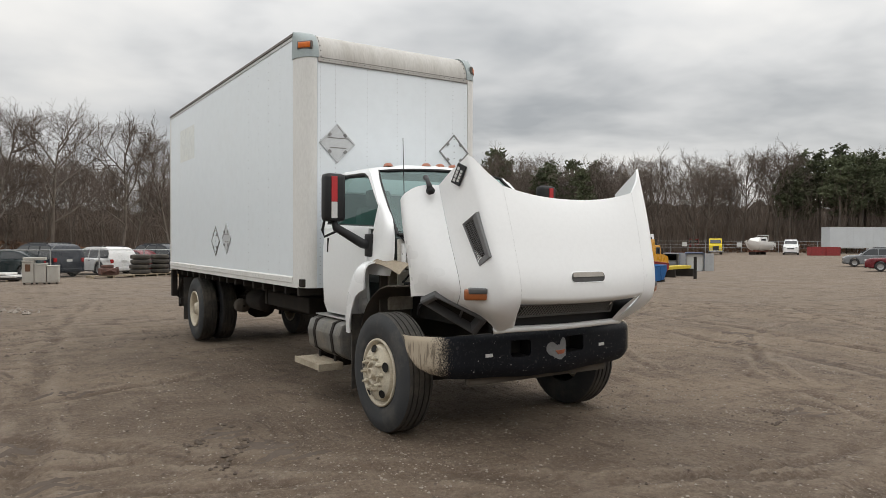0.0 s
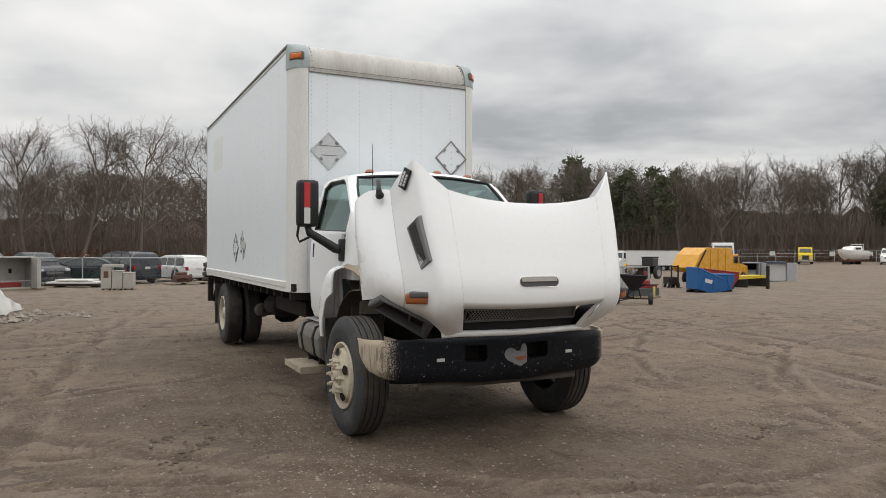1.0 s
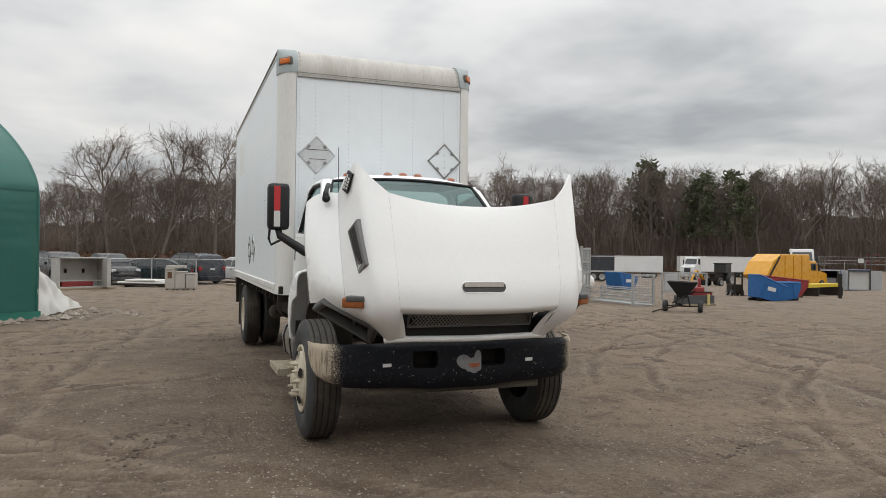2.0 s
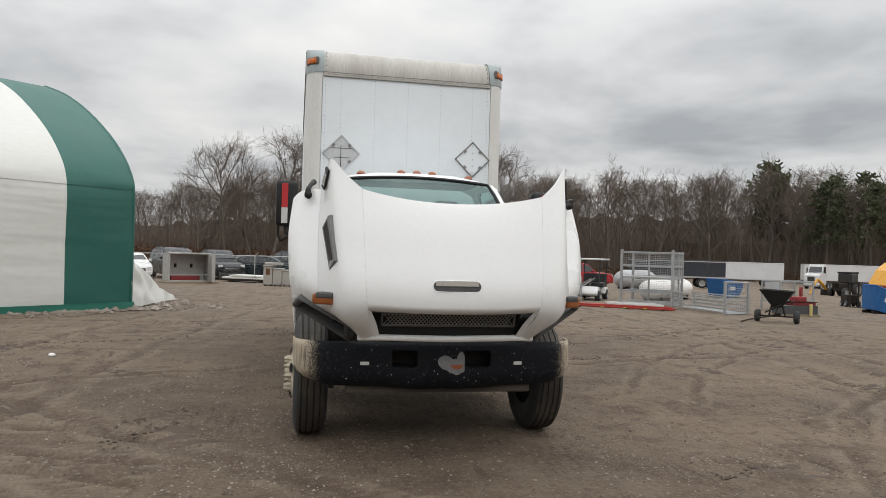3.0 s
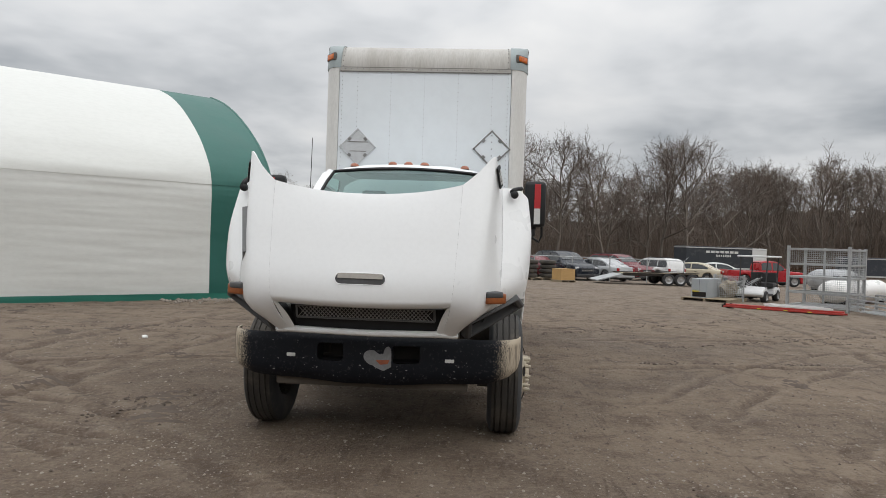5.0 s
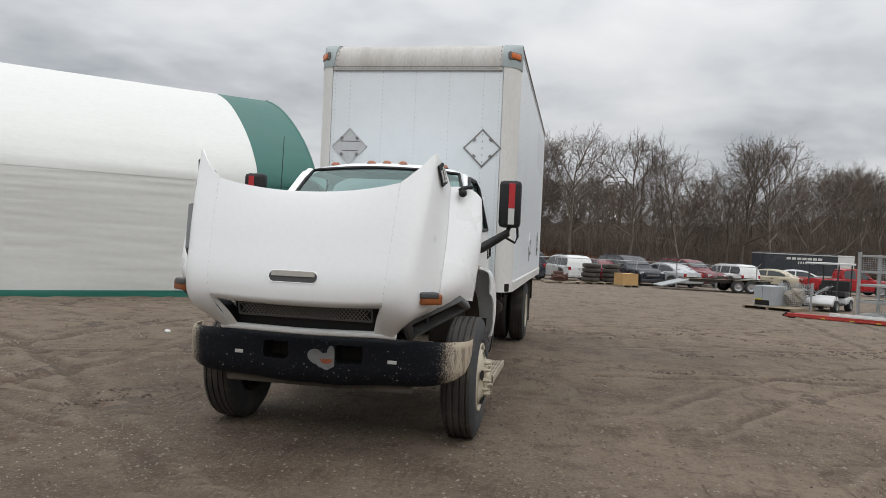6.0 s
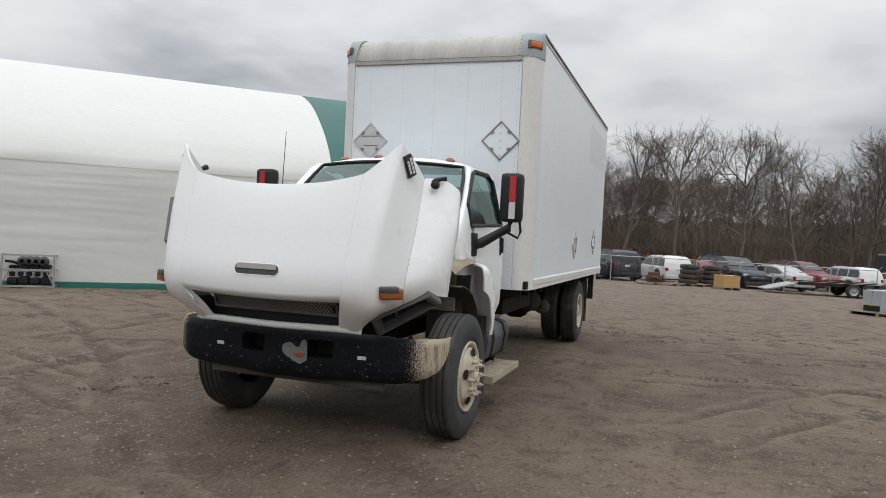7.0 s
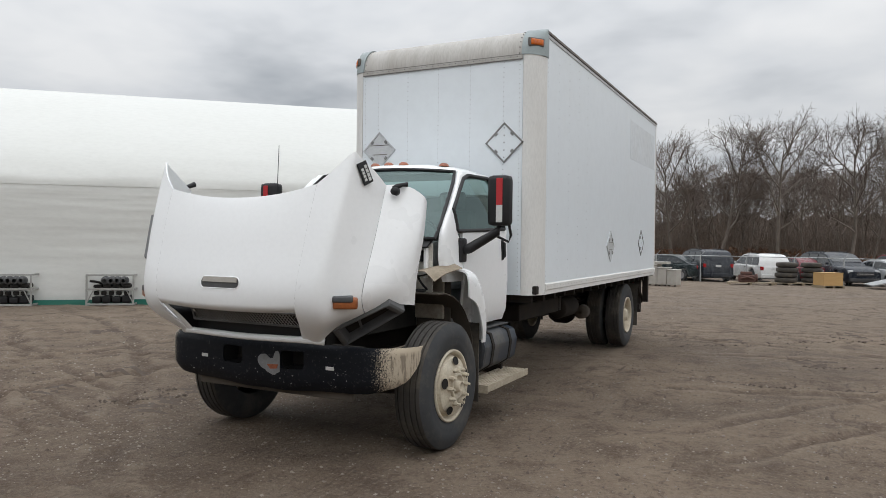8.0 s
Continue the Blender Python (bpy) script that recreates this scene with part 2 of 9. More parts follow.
def spline(cols, t):
    """A smooth curve through points, at t from 0 to 1."""
    n = len(cols) - 1
    i = min(int(t * n), n - 1)
    f = t * n - i
    p = [np.array(cols[max(0, min(n, k))], float) for k in (i - 1, i, i + 1, i + 2)]
    return 0.5 * (2 * p[1] + (p[2] - p[0]) * f + (2 * p[0] - 5 * p[1] + 4 * p[2] - p[3]) * f * f + (3 * p[1] - p[0] - 3 * p[2] + p[3]) * f ** 3)


def sheet(bm, columns, nu, nv, mirror=1, mat=0):
    """A smooth sheet through columns of control points."""
    grid = []
    for iu in range(nu + 1):
        row = []
        for iv in range(nv + 1):
            p = spline([spline(c, iv / nv) for c in columns], iu / nu)
            row.append(bm.verts.new((mirror * p[0], p[1], p[2])))
        grid.append(row)
    for a, b in zip(grid, grid[1:]):
        for k in range(nv):
            bm.faces.new((a[k], a[k + 1], b[k + 1], b[k])).material_index = mat
    return grid


def thicken(ob, t, offset=-1):
    mod = ob.modifiers.new("thickness", "SOLIDIFY")
    mod.thickness, mod.offset = t, offset
    crisp = ob.modifiers.new("crisp_edges", "EDGE_SPLIT")
    crisp.split_angle = radians(50)
    return ob

# ---- ground ----
def dirt_ground():
    """Packed damp dirt: broad damp and dry patches, driven streaks, fine grit in two sizes."""
    m = bpy.data.materials.new("packed_damp_dirt")
    m.use_nodes = True
    n, l = m.node_tree.nodes, m.node_tree.links
    p = n["Principled BSDF"]
    tc = n.new("ShaderNodeTexCoord")

    def noise_of(s, detail=4.0, rough=0.6, stretch=None, turn=0.0, warp=0.0):
        t = n.new("ShaderNodeTexNoise")
        t.inputs["Scale"].default_value, t.inputs["Detail"].default_value = s, detail
        t.inputs["Roughness"].default_value, t.inputs["Distortion"].default_value = rough, warp
        src = tc.outputs["Object"]
        if stretch:
            mp = n.new("ShaderNodeMapping")
            mp.inputs["Scale"].default_value, mp.inputs["Rotation"].default_value = stretch, (0, 0, turn)
            l.new(src, mp.inputs[0])
            src = mp.outputs[0]
        l.new(src, t.inputs["Vector"])
        return t.outputs["Fac"]

    def ramped(f, lo, hi, top=1.0):
        r = n.new("ShaderNodeMapRange")
        r.inputs["From Min"].default_value, r.inputs["From Max"].default_value, r.inputs["To Max"].default_value = lo, hi, top
        l.new(f, r.inputs[0])
        return r.outputs[0]

    def mixed(f, a, b):
        x = n.new("ShaderNodeMix")
        x.data_type = "RGBA"
        l.new(f, x.inputs[0])
        for k, v in ((6, a), (7, b)):
            if isinstance(v, tuple):
                x.inputs[k].default_value = (*v, 1)
            else:
                l.new(v, x.inputs[k])
        return x.outputs[2]

    def calc(op, a, b):
        k = n.new("ShaderNodeMath")
        k.operation = op
        for i, v in enumerate((a, b)):
            if isinstance(v, (int, float)):
                k.inputs[i].default_value = v
            else:
                l.new(v, k.inputs[i])
        return k.outputs[0]

    damp = noise_of(0.30, 5.0, 0.6, warp=0.5)
    track_a = noise_of(1.0, 5.0, 0.65, (2.4, 0.16, 1.0), radians(26), 0.3)
    track_b = noise_of(1.0, 5.0, 0.65, (2.0, 0.18, 1.0), radians(-58), 0.3)
    grit, fine = noise_of(26.0, 4.0, 0.7), noise_of(95.0, 3.0, 0.7)
    col = mixed(ramped(damp, 0.40, 0.64), (0.130, 0.095, 0.067), (0.215, 0.166, 0.123))
    far_off = n.new("ShaderNodeVectorMath")
    far_off.operation = "DISTANCE"
    far_off.inputs[1].default_value = (5.0, 4.0, 0.0)
    l.new(tc.outputs["Object"], far_off.inputs[0])
    lane = calc("ADD", far_off.outputs["Value"], calc("MULTIPLY", damp, 14.0))
    col = mixed(ramped(lane, 13.0, 30.0, 0.8), col, (0.215, 0.172, 0.134))
    col = mixed(ramped(track_a, 0.50, 0.66, 0.22), col, (0.215, 0.172, 0.134))
    col = mixed(ramped(track_b, 0.52, 0.68, 0.24), col, (0.062, 0.042, 0.029))
    mottle, crumb = noise_of(1.7, 6.0, 0.68, warp=0.4), noise_of(6.5, 5.0, 0.7, warp=0.3)
    col = mixed(ramped(mottle, 0.50, 0.64, 0.68), col, (0.082, 0.058, 0.042))
    col = mixed(ramped(mottle, 0.47, 0.34, 0.40), col, (0.225, 0.180, 0.140))
    col = mixed(ramped(crumb, 0.55, 0.66, 0.62), col, (0.070, 0.049, 0.036))
    col = mixed(ramped(crumb, 0.42, 0.30, 0.35), col, (0.235, 0.190, 0.150))
    wet = n.new("ShaderNodeVectorMath")
    wet.operation = "DISTANCE"
    wet.inputs[1].default_value = (1.5, 3.5, 0.0)
    l.new(tc.outputs["Object"], wet.inputs[0])
    soaked = calc("ADD", wet.outputs["Value"], calc("MULTIPLY", damp, 7.0))
    col = mixed(ramped(soaked, 12.5, 7.0, 0.22), col, (0.070, 0.049, 0.034))
    # ruts: darker in the grooves, paler on their raised shoulders, in broken runs
    rut_mask = n.new("ShaderNodeAttribute")
    rut_mask.attribute_name = "rut"
    breaks = ramped(noise_of(2.6, 4.0, 0.65), 0.36, 0.56)
    groove = calc("MULTIPLY", rut_mask.outputs["Fac"], breaks)
    col = mixed(ramped(groove, 0.10, 0.80, 0.52), col, (0.062, 0.043, 0.031))
    col = mixed(ramped(groove, -0.08, -0.45, 0.40), col, (0.255, 0.205, 0.160))
    streak_a = noise_of(1.0, 4.0, 0.6, (7.0, 1.5, 1.0), radians(14), 0.9)
    streak_b = noise_of(1.0, 4.0, 0.6, (6.5, 1.2, 1.0), radians(-68), 0.9)
    streak_c = noise_of(1.0, 4.0, 0.6, (6.0, 1.1, 1.0), radians(78), 0.9)
    worn = noise_of(0.55, 4.0, 0.6, warp=0.6)
    patch_a, patch_b = ramped(worn, 0.48, 0.62), ramped(worn, 0.53, 0.40)
    streak_a, streak_b, streak_c = calc("ADD", calc("MULTIPLY", calc("SUBTRACT", streak_a, 0.5), patch_a), 0.5), calc("ADD", calc("MULTIPLY", calc("SUBTRACT", streak_b, 0.5), patch_b), 0.5), calc("ADD", calc("MULTIPLY", calc("SUBTRACT", streak_c, 0.5), patch_a), 0.5)
    col = mixed(ramped(streak_a, 0.55, 0.66, 0.68), col, (0.055, 0.037, 0.026))
    col = mixed(ramped(streak_b, 0.56, 0.66, 0.70), col, (0.060, 0.042, 0.030))
    col = mixed(ramped(streak_c, 0.56, 0.66, 0.70), col, (0.058, 0.040, 0.028))
    col = mixed(ramped(grit, 0.52, 0.74, 0.55), col, (0.26, 0.215, 0.17))
    col = mixed(ramped(grit, 0.46, 0.28, 0.50), col, (0.048, 0.033, 0.023))
    col = mixed(ramped(fine, 0.61, 0.76, 0.60), col, (0.38, 0.335, 0.28))
    l.new(col, p.inputs["Base Color"])
    l.new(ramped(damp, 0.3, 0.6, 0.30), p.inputs["Roughness"])
    p.inputs["Roughness"].links[0].from_node.inputs["To Min"].default_value = 0.66
    p.inputs["Roughness"].links[0].from_node.inputs["To Max"].default_value = 0.96
    p.inputs["Specular IOR Level"].default_value = 0.22
    b = n.new("ShaderNodeBump")
    b.inputs["Strength"].default_value, b.inputs["Distance"].default_value = 1.0, 0.05
    height = calc("ADD", calc("MULTIPLY", grit, 0.55), calc("MULTIPLY", fine, 0.16))
    height = calc("ADD", height, calc("MULTIPLY", noise_of(7.0, 5.0, 0.62), 0.9))
    height = calc("ADD", height, calc("MULTIPLY", crumb, 0.8))
    height = calc("ADD", height, calc("MULTIPLY", calc("SUBTRACT", calc("ADD", track_a, track_b), calc("ADD", streak_b, streak_c)), 0.7))
    l.new(height, b.inputs["Height"])
    l.new(b.outputs[0], p.inputs["Normal"])
    return m


DIRT = dirt_ground()


def spread(lo, hi, step, far, grow=1.16):
    """Even steps between lo and hi, then ever wider ones out to far."""
    vals = list(np.arange(lo, hi + step / 2, step))
    d, out, a, b = step, [], lo, hi
    while b < far:
        d *= grow
        a, b = a - d, b + d
        vals += [a, b]
    return np.array(sorted(vals))


gx, gy = spread(-9, 20, 0.085, 3000), spread(-5, 24, 0.085, 3000)
X, Y = np.meshgrid(gx, gy, indexing="ij")


def rut(x0, y0, x1, y1, bend, width):
    """A tyre rut along a bent line: its depth at every place of the ground."""
    d = np.array([x1 - x0, y1 - y0])
    L = np.hypot(*d)
    u = ((X - x0) * d[0] + (Y - y0) * d[1]) / L ** 2
    w = (-(X - x0) * d[1] + (Y - y0) * d[0]) / L - bend * np.sin(np.clip(u, 0, 1) * math.pi) + 0.05 * np.sin(u * L * 1.9 + x0) + 0.03 * np.sin(u * L * 5.3 + y0)
    inside = (u > 0) & (u < 1)
    return np.where(inside, np.exp(-((w / width) ** 2)) - 0.6 * np.exp(-(((np.abs(w) - width * 1.7) / (width * 0.7)) ** 2)), 0.0)


def ease(a, b, v):
    q = np.clip((v - a) / (b - a), 0, 1)
    return q * q * (3 - 2 * q)


def lie(x, y):
    """Height of the yard: it sinks gently away from the truck, most of all to the right and far off."""
    r, az = np.hypot(x - 4, y), np.degrees(np.arctan2(x - 4, y))
    far = 2.0 * ease(40, 140, r) * ease(0, 9, az) * (1 - ease(45, 55, az))
    dip = 0.6 * np.exp(-(((x - 58) / 26) ** 2) - ((y - 42) / 28) ** 2)
    return -0.009 * np.clip(y - 10, 0, 40) - far - dip


Z = lie(X, Y)
near = np.clip(1 - np.maximum(np.abs(X - 5.5) - 14.5, np.abs(Y - 9.5) - 14.5) / 3, 0, 1)
flat_n = np.array([[noise.noise((x * 0.35, y * 0.35, 0)) * 0.02 + noise.noise((x * 1.3, y * 1.3, 3)) * 0.010 + noise.noise((x * 3.4, y * 3.4, 7)) * 0.009 + noise.noise((x * 7.5, y * 7.5, 5)) * 0.005 if abs(x - 5.5) < 18 and abs(y - 9.5) < 18 else 0 for y in gy] for x in gx])
Zr = flat_n * near
marks = np.zeros_like(Zr)
for r in ((8, 24, 18, 4, 1.5, 0.14), (9.6, 24, 19.6, 4, 1.5, 0.14), (-9, 14, 12, 20, -1.5, 0.13), (-9, 12.2, 12, 18.2, -1.5, 0.13), (-8, 9.5, 3, 2, 1.0, 0.12), (-8, 11.3, 3.6, 3.6, 1.0, 0.12), (7, -4, 13, 23, -1.2, 0.13), (8.7, -4, 14.7, 23, -1.2, 0.13), (0.4, 3, 2.9, 23, 0.5, 0.12), (-1.6, 3, 1.0, 23, 0.5, 0.12), (-9, 7, 4, 1.2, 0.6, 0.11), (-9, 16.5, 18, 11, 0.8, 0.12), (-9, 18.3, 18, 12.8, 0.8, 0.12), (5, 2.2, 19, 7.5, -0.7, 0.12), (5, 0.6, 19, 5.8, -0.7, 0.12), (10, -3, 19, 12, 0.9, 0.12), (6.6, 9, 19, 10.5, 0.5, 0.11), (6.4, 12, 19, 14.5, 0.4, 0.10), (7, 20, 19, 9, -0.6, 0.11), (-8, 3, 2.6, 9, 0.4, 0.10), (7.2, 7.0, 17, 13.5, 1.6, 0.08), (7.6, 6.2, 18, 12.4, 1.7, 0.08), (8.0, 4.4, 17, 8.8, 1.1, 0.07), (8.8, 15, 15.5, 18.5, 0.9, 0.09), (-8.5, 8.2, 2.0, 5.2, 0.5, 0.08), (-6, 6.6, 2.2, 4.0, 0.4, 0.07), (-7, 13.4, 1.2, 10.6, -0.5, 0.08), (0.2, 5.2, 5.4, 2.6, 0.3, 0.07), (3.6, 3.4, 9.5, 3.2, -0.4, 0.07), (6.6, 1.6, 10.8, 6.8, 0.5, 0.08)):
    dent = rut(*r) * near * (0.55 + 0.9 * np.abs(np.sin(X * 1.1 + Y * 0.7)))
    Zr -= 0.024 * dent
    marks += dent
# flat under the wheels
Zr *= 1 - np.exp(-(((X - 4.4) / 1.5) ** 4)) * np.exp(-(((Y - 8.5) / 4.6) ** 4)) * 0.75
Z += Zr
nx, ny = X.shape
idx = np.arange(nx * ny).reshape(nx, ny)
quads = np.stack([idx[:-1, :-1], idx[1:, :-1], idx[1:, 1:], idx[:-1, 1:]], -1).reshape(-1, 4)
me = bpy.data.meshes.new("ground")
me.from_pydata(np.stack([X, Y, Z], -1).reshape(-1, 3).tolist(), [], quads.tolist())
me.materials.append(DIRT)
me.shade_smooth()
me.attributes.new("rut", "FLOAT", "POINT").data.foreach_set("value", marks.reshape(-1).astype(np.float32))
tagged(new("ground", me), "packed brown dirt yard with tyre ruts and gravel", "ground", "", "structure")

# ---- hoop barn ----
FABRIC_WHITE = surface("white_tarpaulin", (0.645, 0.650, 0.622), (0.610, 0.614, 0.582), 0.6, scale=0.4, fine=5, amount=0.3, stretch=(1, 1, 3), bump=0.010, bump_scale=1.6)
FABRIC_GREEN = surface("dark_green_tarpaulin", (0.010, 0.098, 0.078), (0.017, 0.125, 0.100), 0.5, scale=0.6, fine=8, amount=0.6, bump=0.02, bump_scale=1.5)
barn_way = Vector((-0.742, -0.670, 0)).normalized()
barn_in = Vector((-0.670, 0.742, 0)).normalized()
barn = thing("hoop_barn", Matrix.Translation((-1.07, 18.9, -0.06)), "white tarpaulin hoop barn with a dark green end band", "barn")
ARCH = [(0.0, 0.0), (0.0, 1.1), (0.0, 2.2), (0.02, 3.05), (0.14, 3.45), (0.56, 4.0), (1.35, 4.67), (2.6, 5.45), (3.9, 6.05), (5.2, 6.45)]


def barn_point(s, q, puff=0.0):
    """s: metres along the wall from the near corner; q: 0 at the ground, 1 at the ridge."""
    d, z = spline(ARCH, q)
    return barn_way * s + barn_in * (d - puff) + Vector((0, 0, z))


def barn_sheet(name, s0, s1, q0, q1, mat, label="", ns=40, nq=40, lift=0.0):
    vs, fs = [], []
    for i in range(ns + 1):
        for j in range(nq + 1):
            s, q = s0 + (s1 - s0) * i / ns, q0 + (q1 - q0) * j / nq
            puff = 0.03 * noise.noise((s * 0.5, q * 9, 2)) + 0.018 * noise.noise((s * 0.42 + 6 * q, q * 40, 5)) * (0.35 + 0.65 * abs(noise.noise((s * 0.3, q * 4, 1)))) + 0.006 * noise.noise((s * 0.8, q * 95, 9))
            vs.append(tuple(barn_point(s, q, puff + lift)))
    for i in range(ns):
        for j in range(nq):
            k = i * (nq + 1) + j
            fs.append((k, k + 1, k + nq + 2, k + nq + 1))
    return thicken(raw(name, vs, fs, mat, barn, True, label), 0.01, 0)


LENGTH = 26.0
barn_sheet("wall_sheet", 1.76, LENGTH, 0.024, 0.352, FABRIC_WHITE, "white wall tarpaulin", 70, 64)
barn_sheet("roof_sheet", 1.76, LENGTH, 0.346, 1.0, FABRIC_WHITE, "white curved roof tarpaulin", 60, 30, 0.012)
barn_sheet("end_band_wall", 0.0, 1.757, 0.024, 0.352, FABRIC_GREEN, "dark green wall band", 12, 40)
barn_sheet("end_band_roof", 0.0, 1.757, 0.346, 1.0, FABRIC_GREEN, "dark green curved roof band", 8, 30, 0.012)
barn_sheet("hem", -0.05, LENGTH, 0.0, 0.025, surface("green_hem_cloth", (0.02, 0.17, 0.125), (0.02, 0.13, 0.10), 0.5, scale=3), "green tarpaulin hem along the ground", 160, 6, 0.05)

# the far slope of the barn, its end rib and the loose tarpaulin at the corner
vs, fs = [], []
for i in range(2):
    for j in range(21):
        d, z = spline(ARCH, j / 20)
        vs.append(tuple(barn_way * (i * LENGTH) + barn_in * (10.4 - d) + Vector((0, 0, z))))
for j in range(20):
    fs.append((j, j + 1, 21 + j + 1, 21 + j))
thicken(raw("far_roof_sheet", vs, fs, FABRIC_WHITE, barn, True), 0.01, 0)
bm = bmesh.new()
tube(bm, [barn_point(0.02, k / 30) + barn_in * 0.02 for k in range(31)], 0.05, 6)
part("end_rib", bm, FABRIC_GREEN, barn, "green covered end rib", smooth=True)
for s in np.arange(1.9, LENGTH, 1.22):
    bm = bmesh.new()
    tube(bm, [barn_point(s, k / 24, -0.07) for k in range(25)], 0.03, 5)
    part("hoop", bm, ALU, barn)
bm = bmesh.new()
edge = [barn_point(0.0, q, 0.0) for q in (0.0, 0.05, 0.09, 0.125, 0.155)]
drape = []
for k, q in enumerate((0.0, 0.05, 0.09, 0.125, 0.155)):
    e = edge[k]
    reach = 3.6 * (1 - k / 4) ** 1.5
    drape.append([tuple(e + barn_in * 0.35 * f + (barn_in * 0.55 - barn_way * 0.78).normalized() * reach * f + Vector((0, 0, -e.z * 0.28 * f * (1 - f)))) for f in (0.0, 0.33, 0.66, 1.0)])
grid = sheet(bm, drape, 28, 24)
for row in grid:
    for v in row:
        v.co += Vector((0.10 * noise.noise(v.co * 2.3), 0.10 * noise.noise(v.co * 2.3 + Vector((9, 0, 0))), 0.06 * noise.noise(v.co * 3.4)))
loose = part("loose_tarpaulin", bm, FABRIC_WHITE, None, "", smooth=True)
loose.matrix_world = barn.matrix_world.copy()
tagged(thicken(loose, 0.012, 0), "loose white tarpaulin spread from the barn corner", "tarpaulin")

# ---- the box truck, nose towards -y of its own axes, hood tilted forward and open ----
truck = thing("box_truck", pose(4.40, 5.41, 0), "white medium-duty box truck with its hood tilted open, on dirt", "truck")


def bumper_paint():
    """Dark blue-black paint with small chips, peeled to a pale streaky film at the two ends."""
    m = surface("scuffed_black_bumper_paint", (0.004, 0.0055, 0.009), (0.009, 0.0105, 0.015), 0.55, spec=0.2, scale=5, fine=50, amount=0.6, dirt=(0.36, 0.35, 0.34), dirt_amount=0.12, dirt_scale=38)
    n, l = m.node_tree.nodes, m.node_tree.links
    p = n["Principled BSDF"]
    dark = p.inputs["Base Color"].links[0].from_socket
    tc = n.new("ShaderNodeTexCoord")
    s = n.new("ShaderNodeSeparateXYZ")
    l.new(tc.outputs["Object"], s.inputs[0])

    def noise_of(scale, detail, warp=0.0):
        mp = n.new("ShaderNodeMapping")
        mp.inputs["Scale"].default_value = scale
        l.new(tc.outputs["Object"], mp.inputs[0])
        t = n.new("ShaderNodeTexNoise")
        t.inputs["Scale"].default_value, t.inputs["Detail"].default_value, t.inputs["Distortion"].default_value = 1.0, detail, warp
        l.new(mp.outputs[0], t.inputs["Vector"])
        return t.outputs["Fac"]

    def calc(op, a, b):
        k = n.new("ShaderNodeMath")
        k.operation = op
        for i, v in enumerate((a, b)):
            if isinstance(v, (int, float)):
                k.inputs[i].default_value = v
            else:
                l.new(v, k.inputs[i])
        return k.outputs[0]

    def ramped(f, lo, hi, top=1.0):
        r = n.new("ShaderNodeMapRange")
        r.inputs["From Min"].default_value, r.inputs["From Max"].default_value, r.inputs["To Max"].default_value = lo, hi, top
        l.new(f, r.inputs[0])
        return r.outputs[0]

    def mixed(f, a, b):
        x = n.new("ShaderNodeMix")
        x.data_type = "RGBA"
        l.new(f, x.inputs[0])
        for k, v in ((6, a), (7, b)):
            if isinstance(v, tuple):
                x.inputs[k].default_value = (*v, 1)
            else:
                l.new(v, x.inputs[k])
        return x.outputs[2]

    speck, run = noise_of((120, 120, 90), 3.0), noise_of((52, 52, 7), 3.0, 0.5)
    reach = calc("ADD", calc("ABSOLUTE", s.outputs[0], 0), calc("MULTIPLY", calc("SUBTRACT", speck, 0.5), 0.34))
    film = ramped(reach, 1.015, 1.10)
    pale = mixed(ramped(run, 0.50, 0.60, 0.62), (0.43, 0.365, 0.28), (0.10, 0.08, 0.06))
    crust = ramped(s.outputs[2], 0.84, 0.87)
    pale = mixed(crust, pale, (0.46, 0.39, 0.295))
    l.new(mixed(film, dark, pale), p.inputs["Base Color"])
    return m


BUMPER = bumper_paint()

# cargo box
cargo = new("cargo_body")
cargo.parent = truck
cargo.location.x = 0.045
tagged(cargo, "white riveted aluminium cargo box with rounded front corners")
BX, YF, YR, ZB, ZT = 1.205, 1.93, 8.53, 1.15, 4.045
ZR = 4.02  # the roofline sinks a little towards the rear


def roof_z(y):
    return ZT + (ZR - ZT) * max(0.0, (y - 2.18)) / (YR - 2.18)


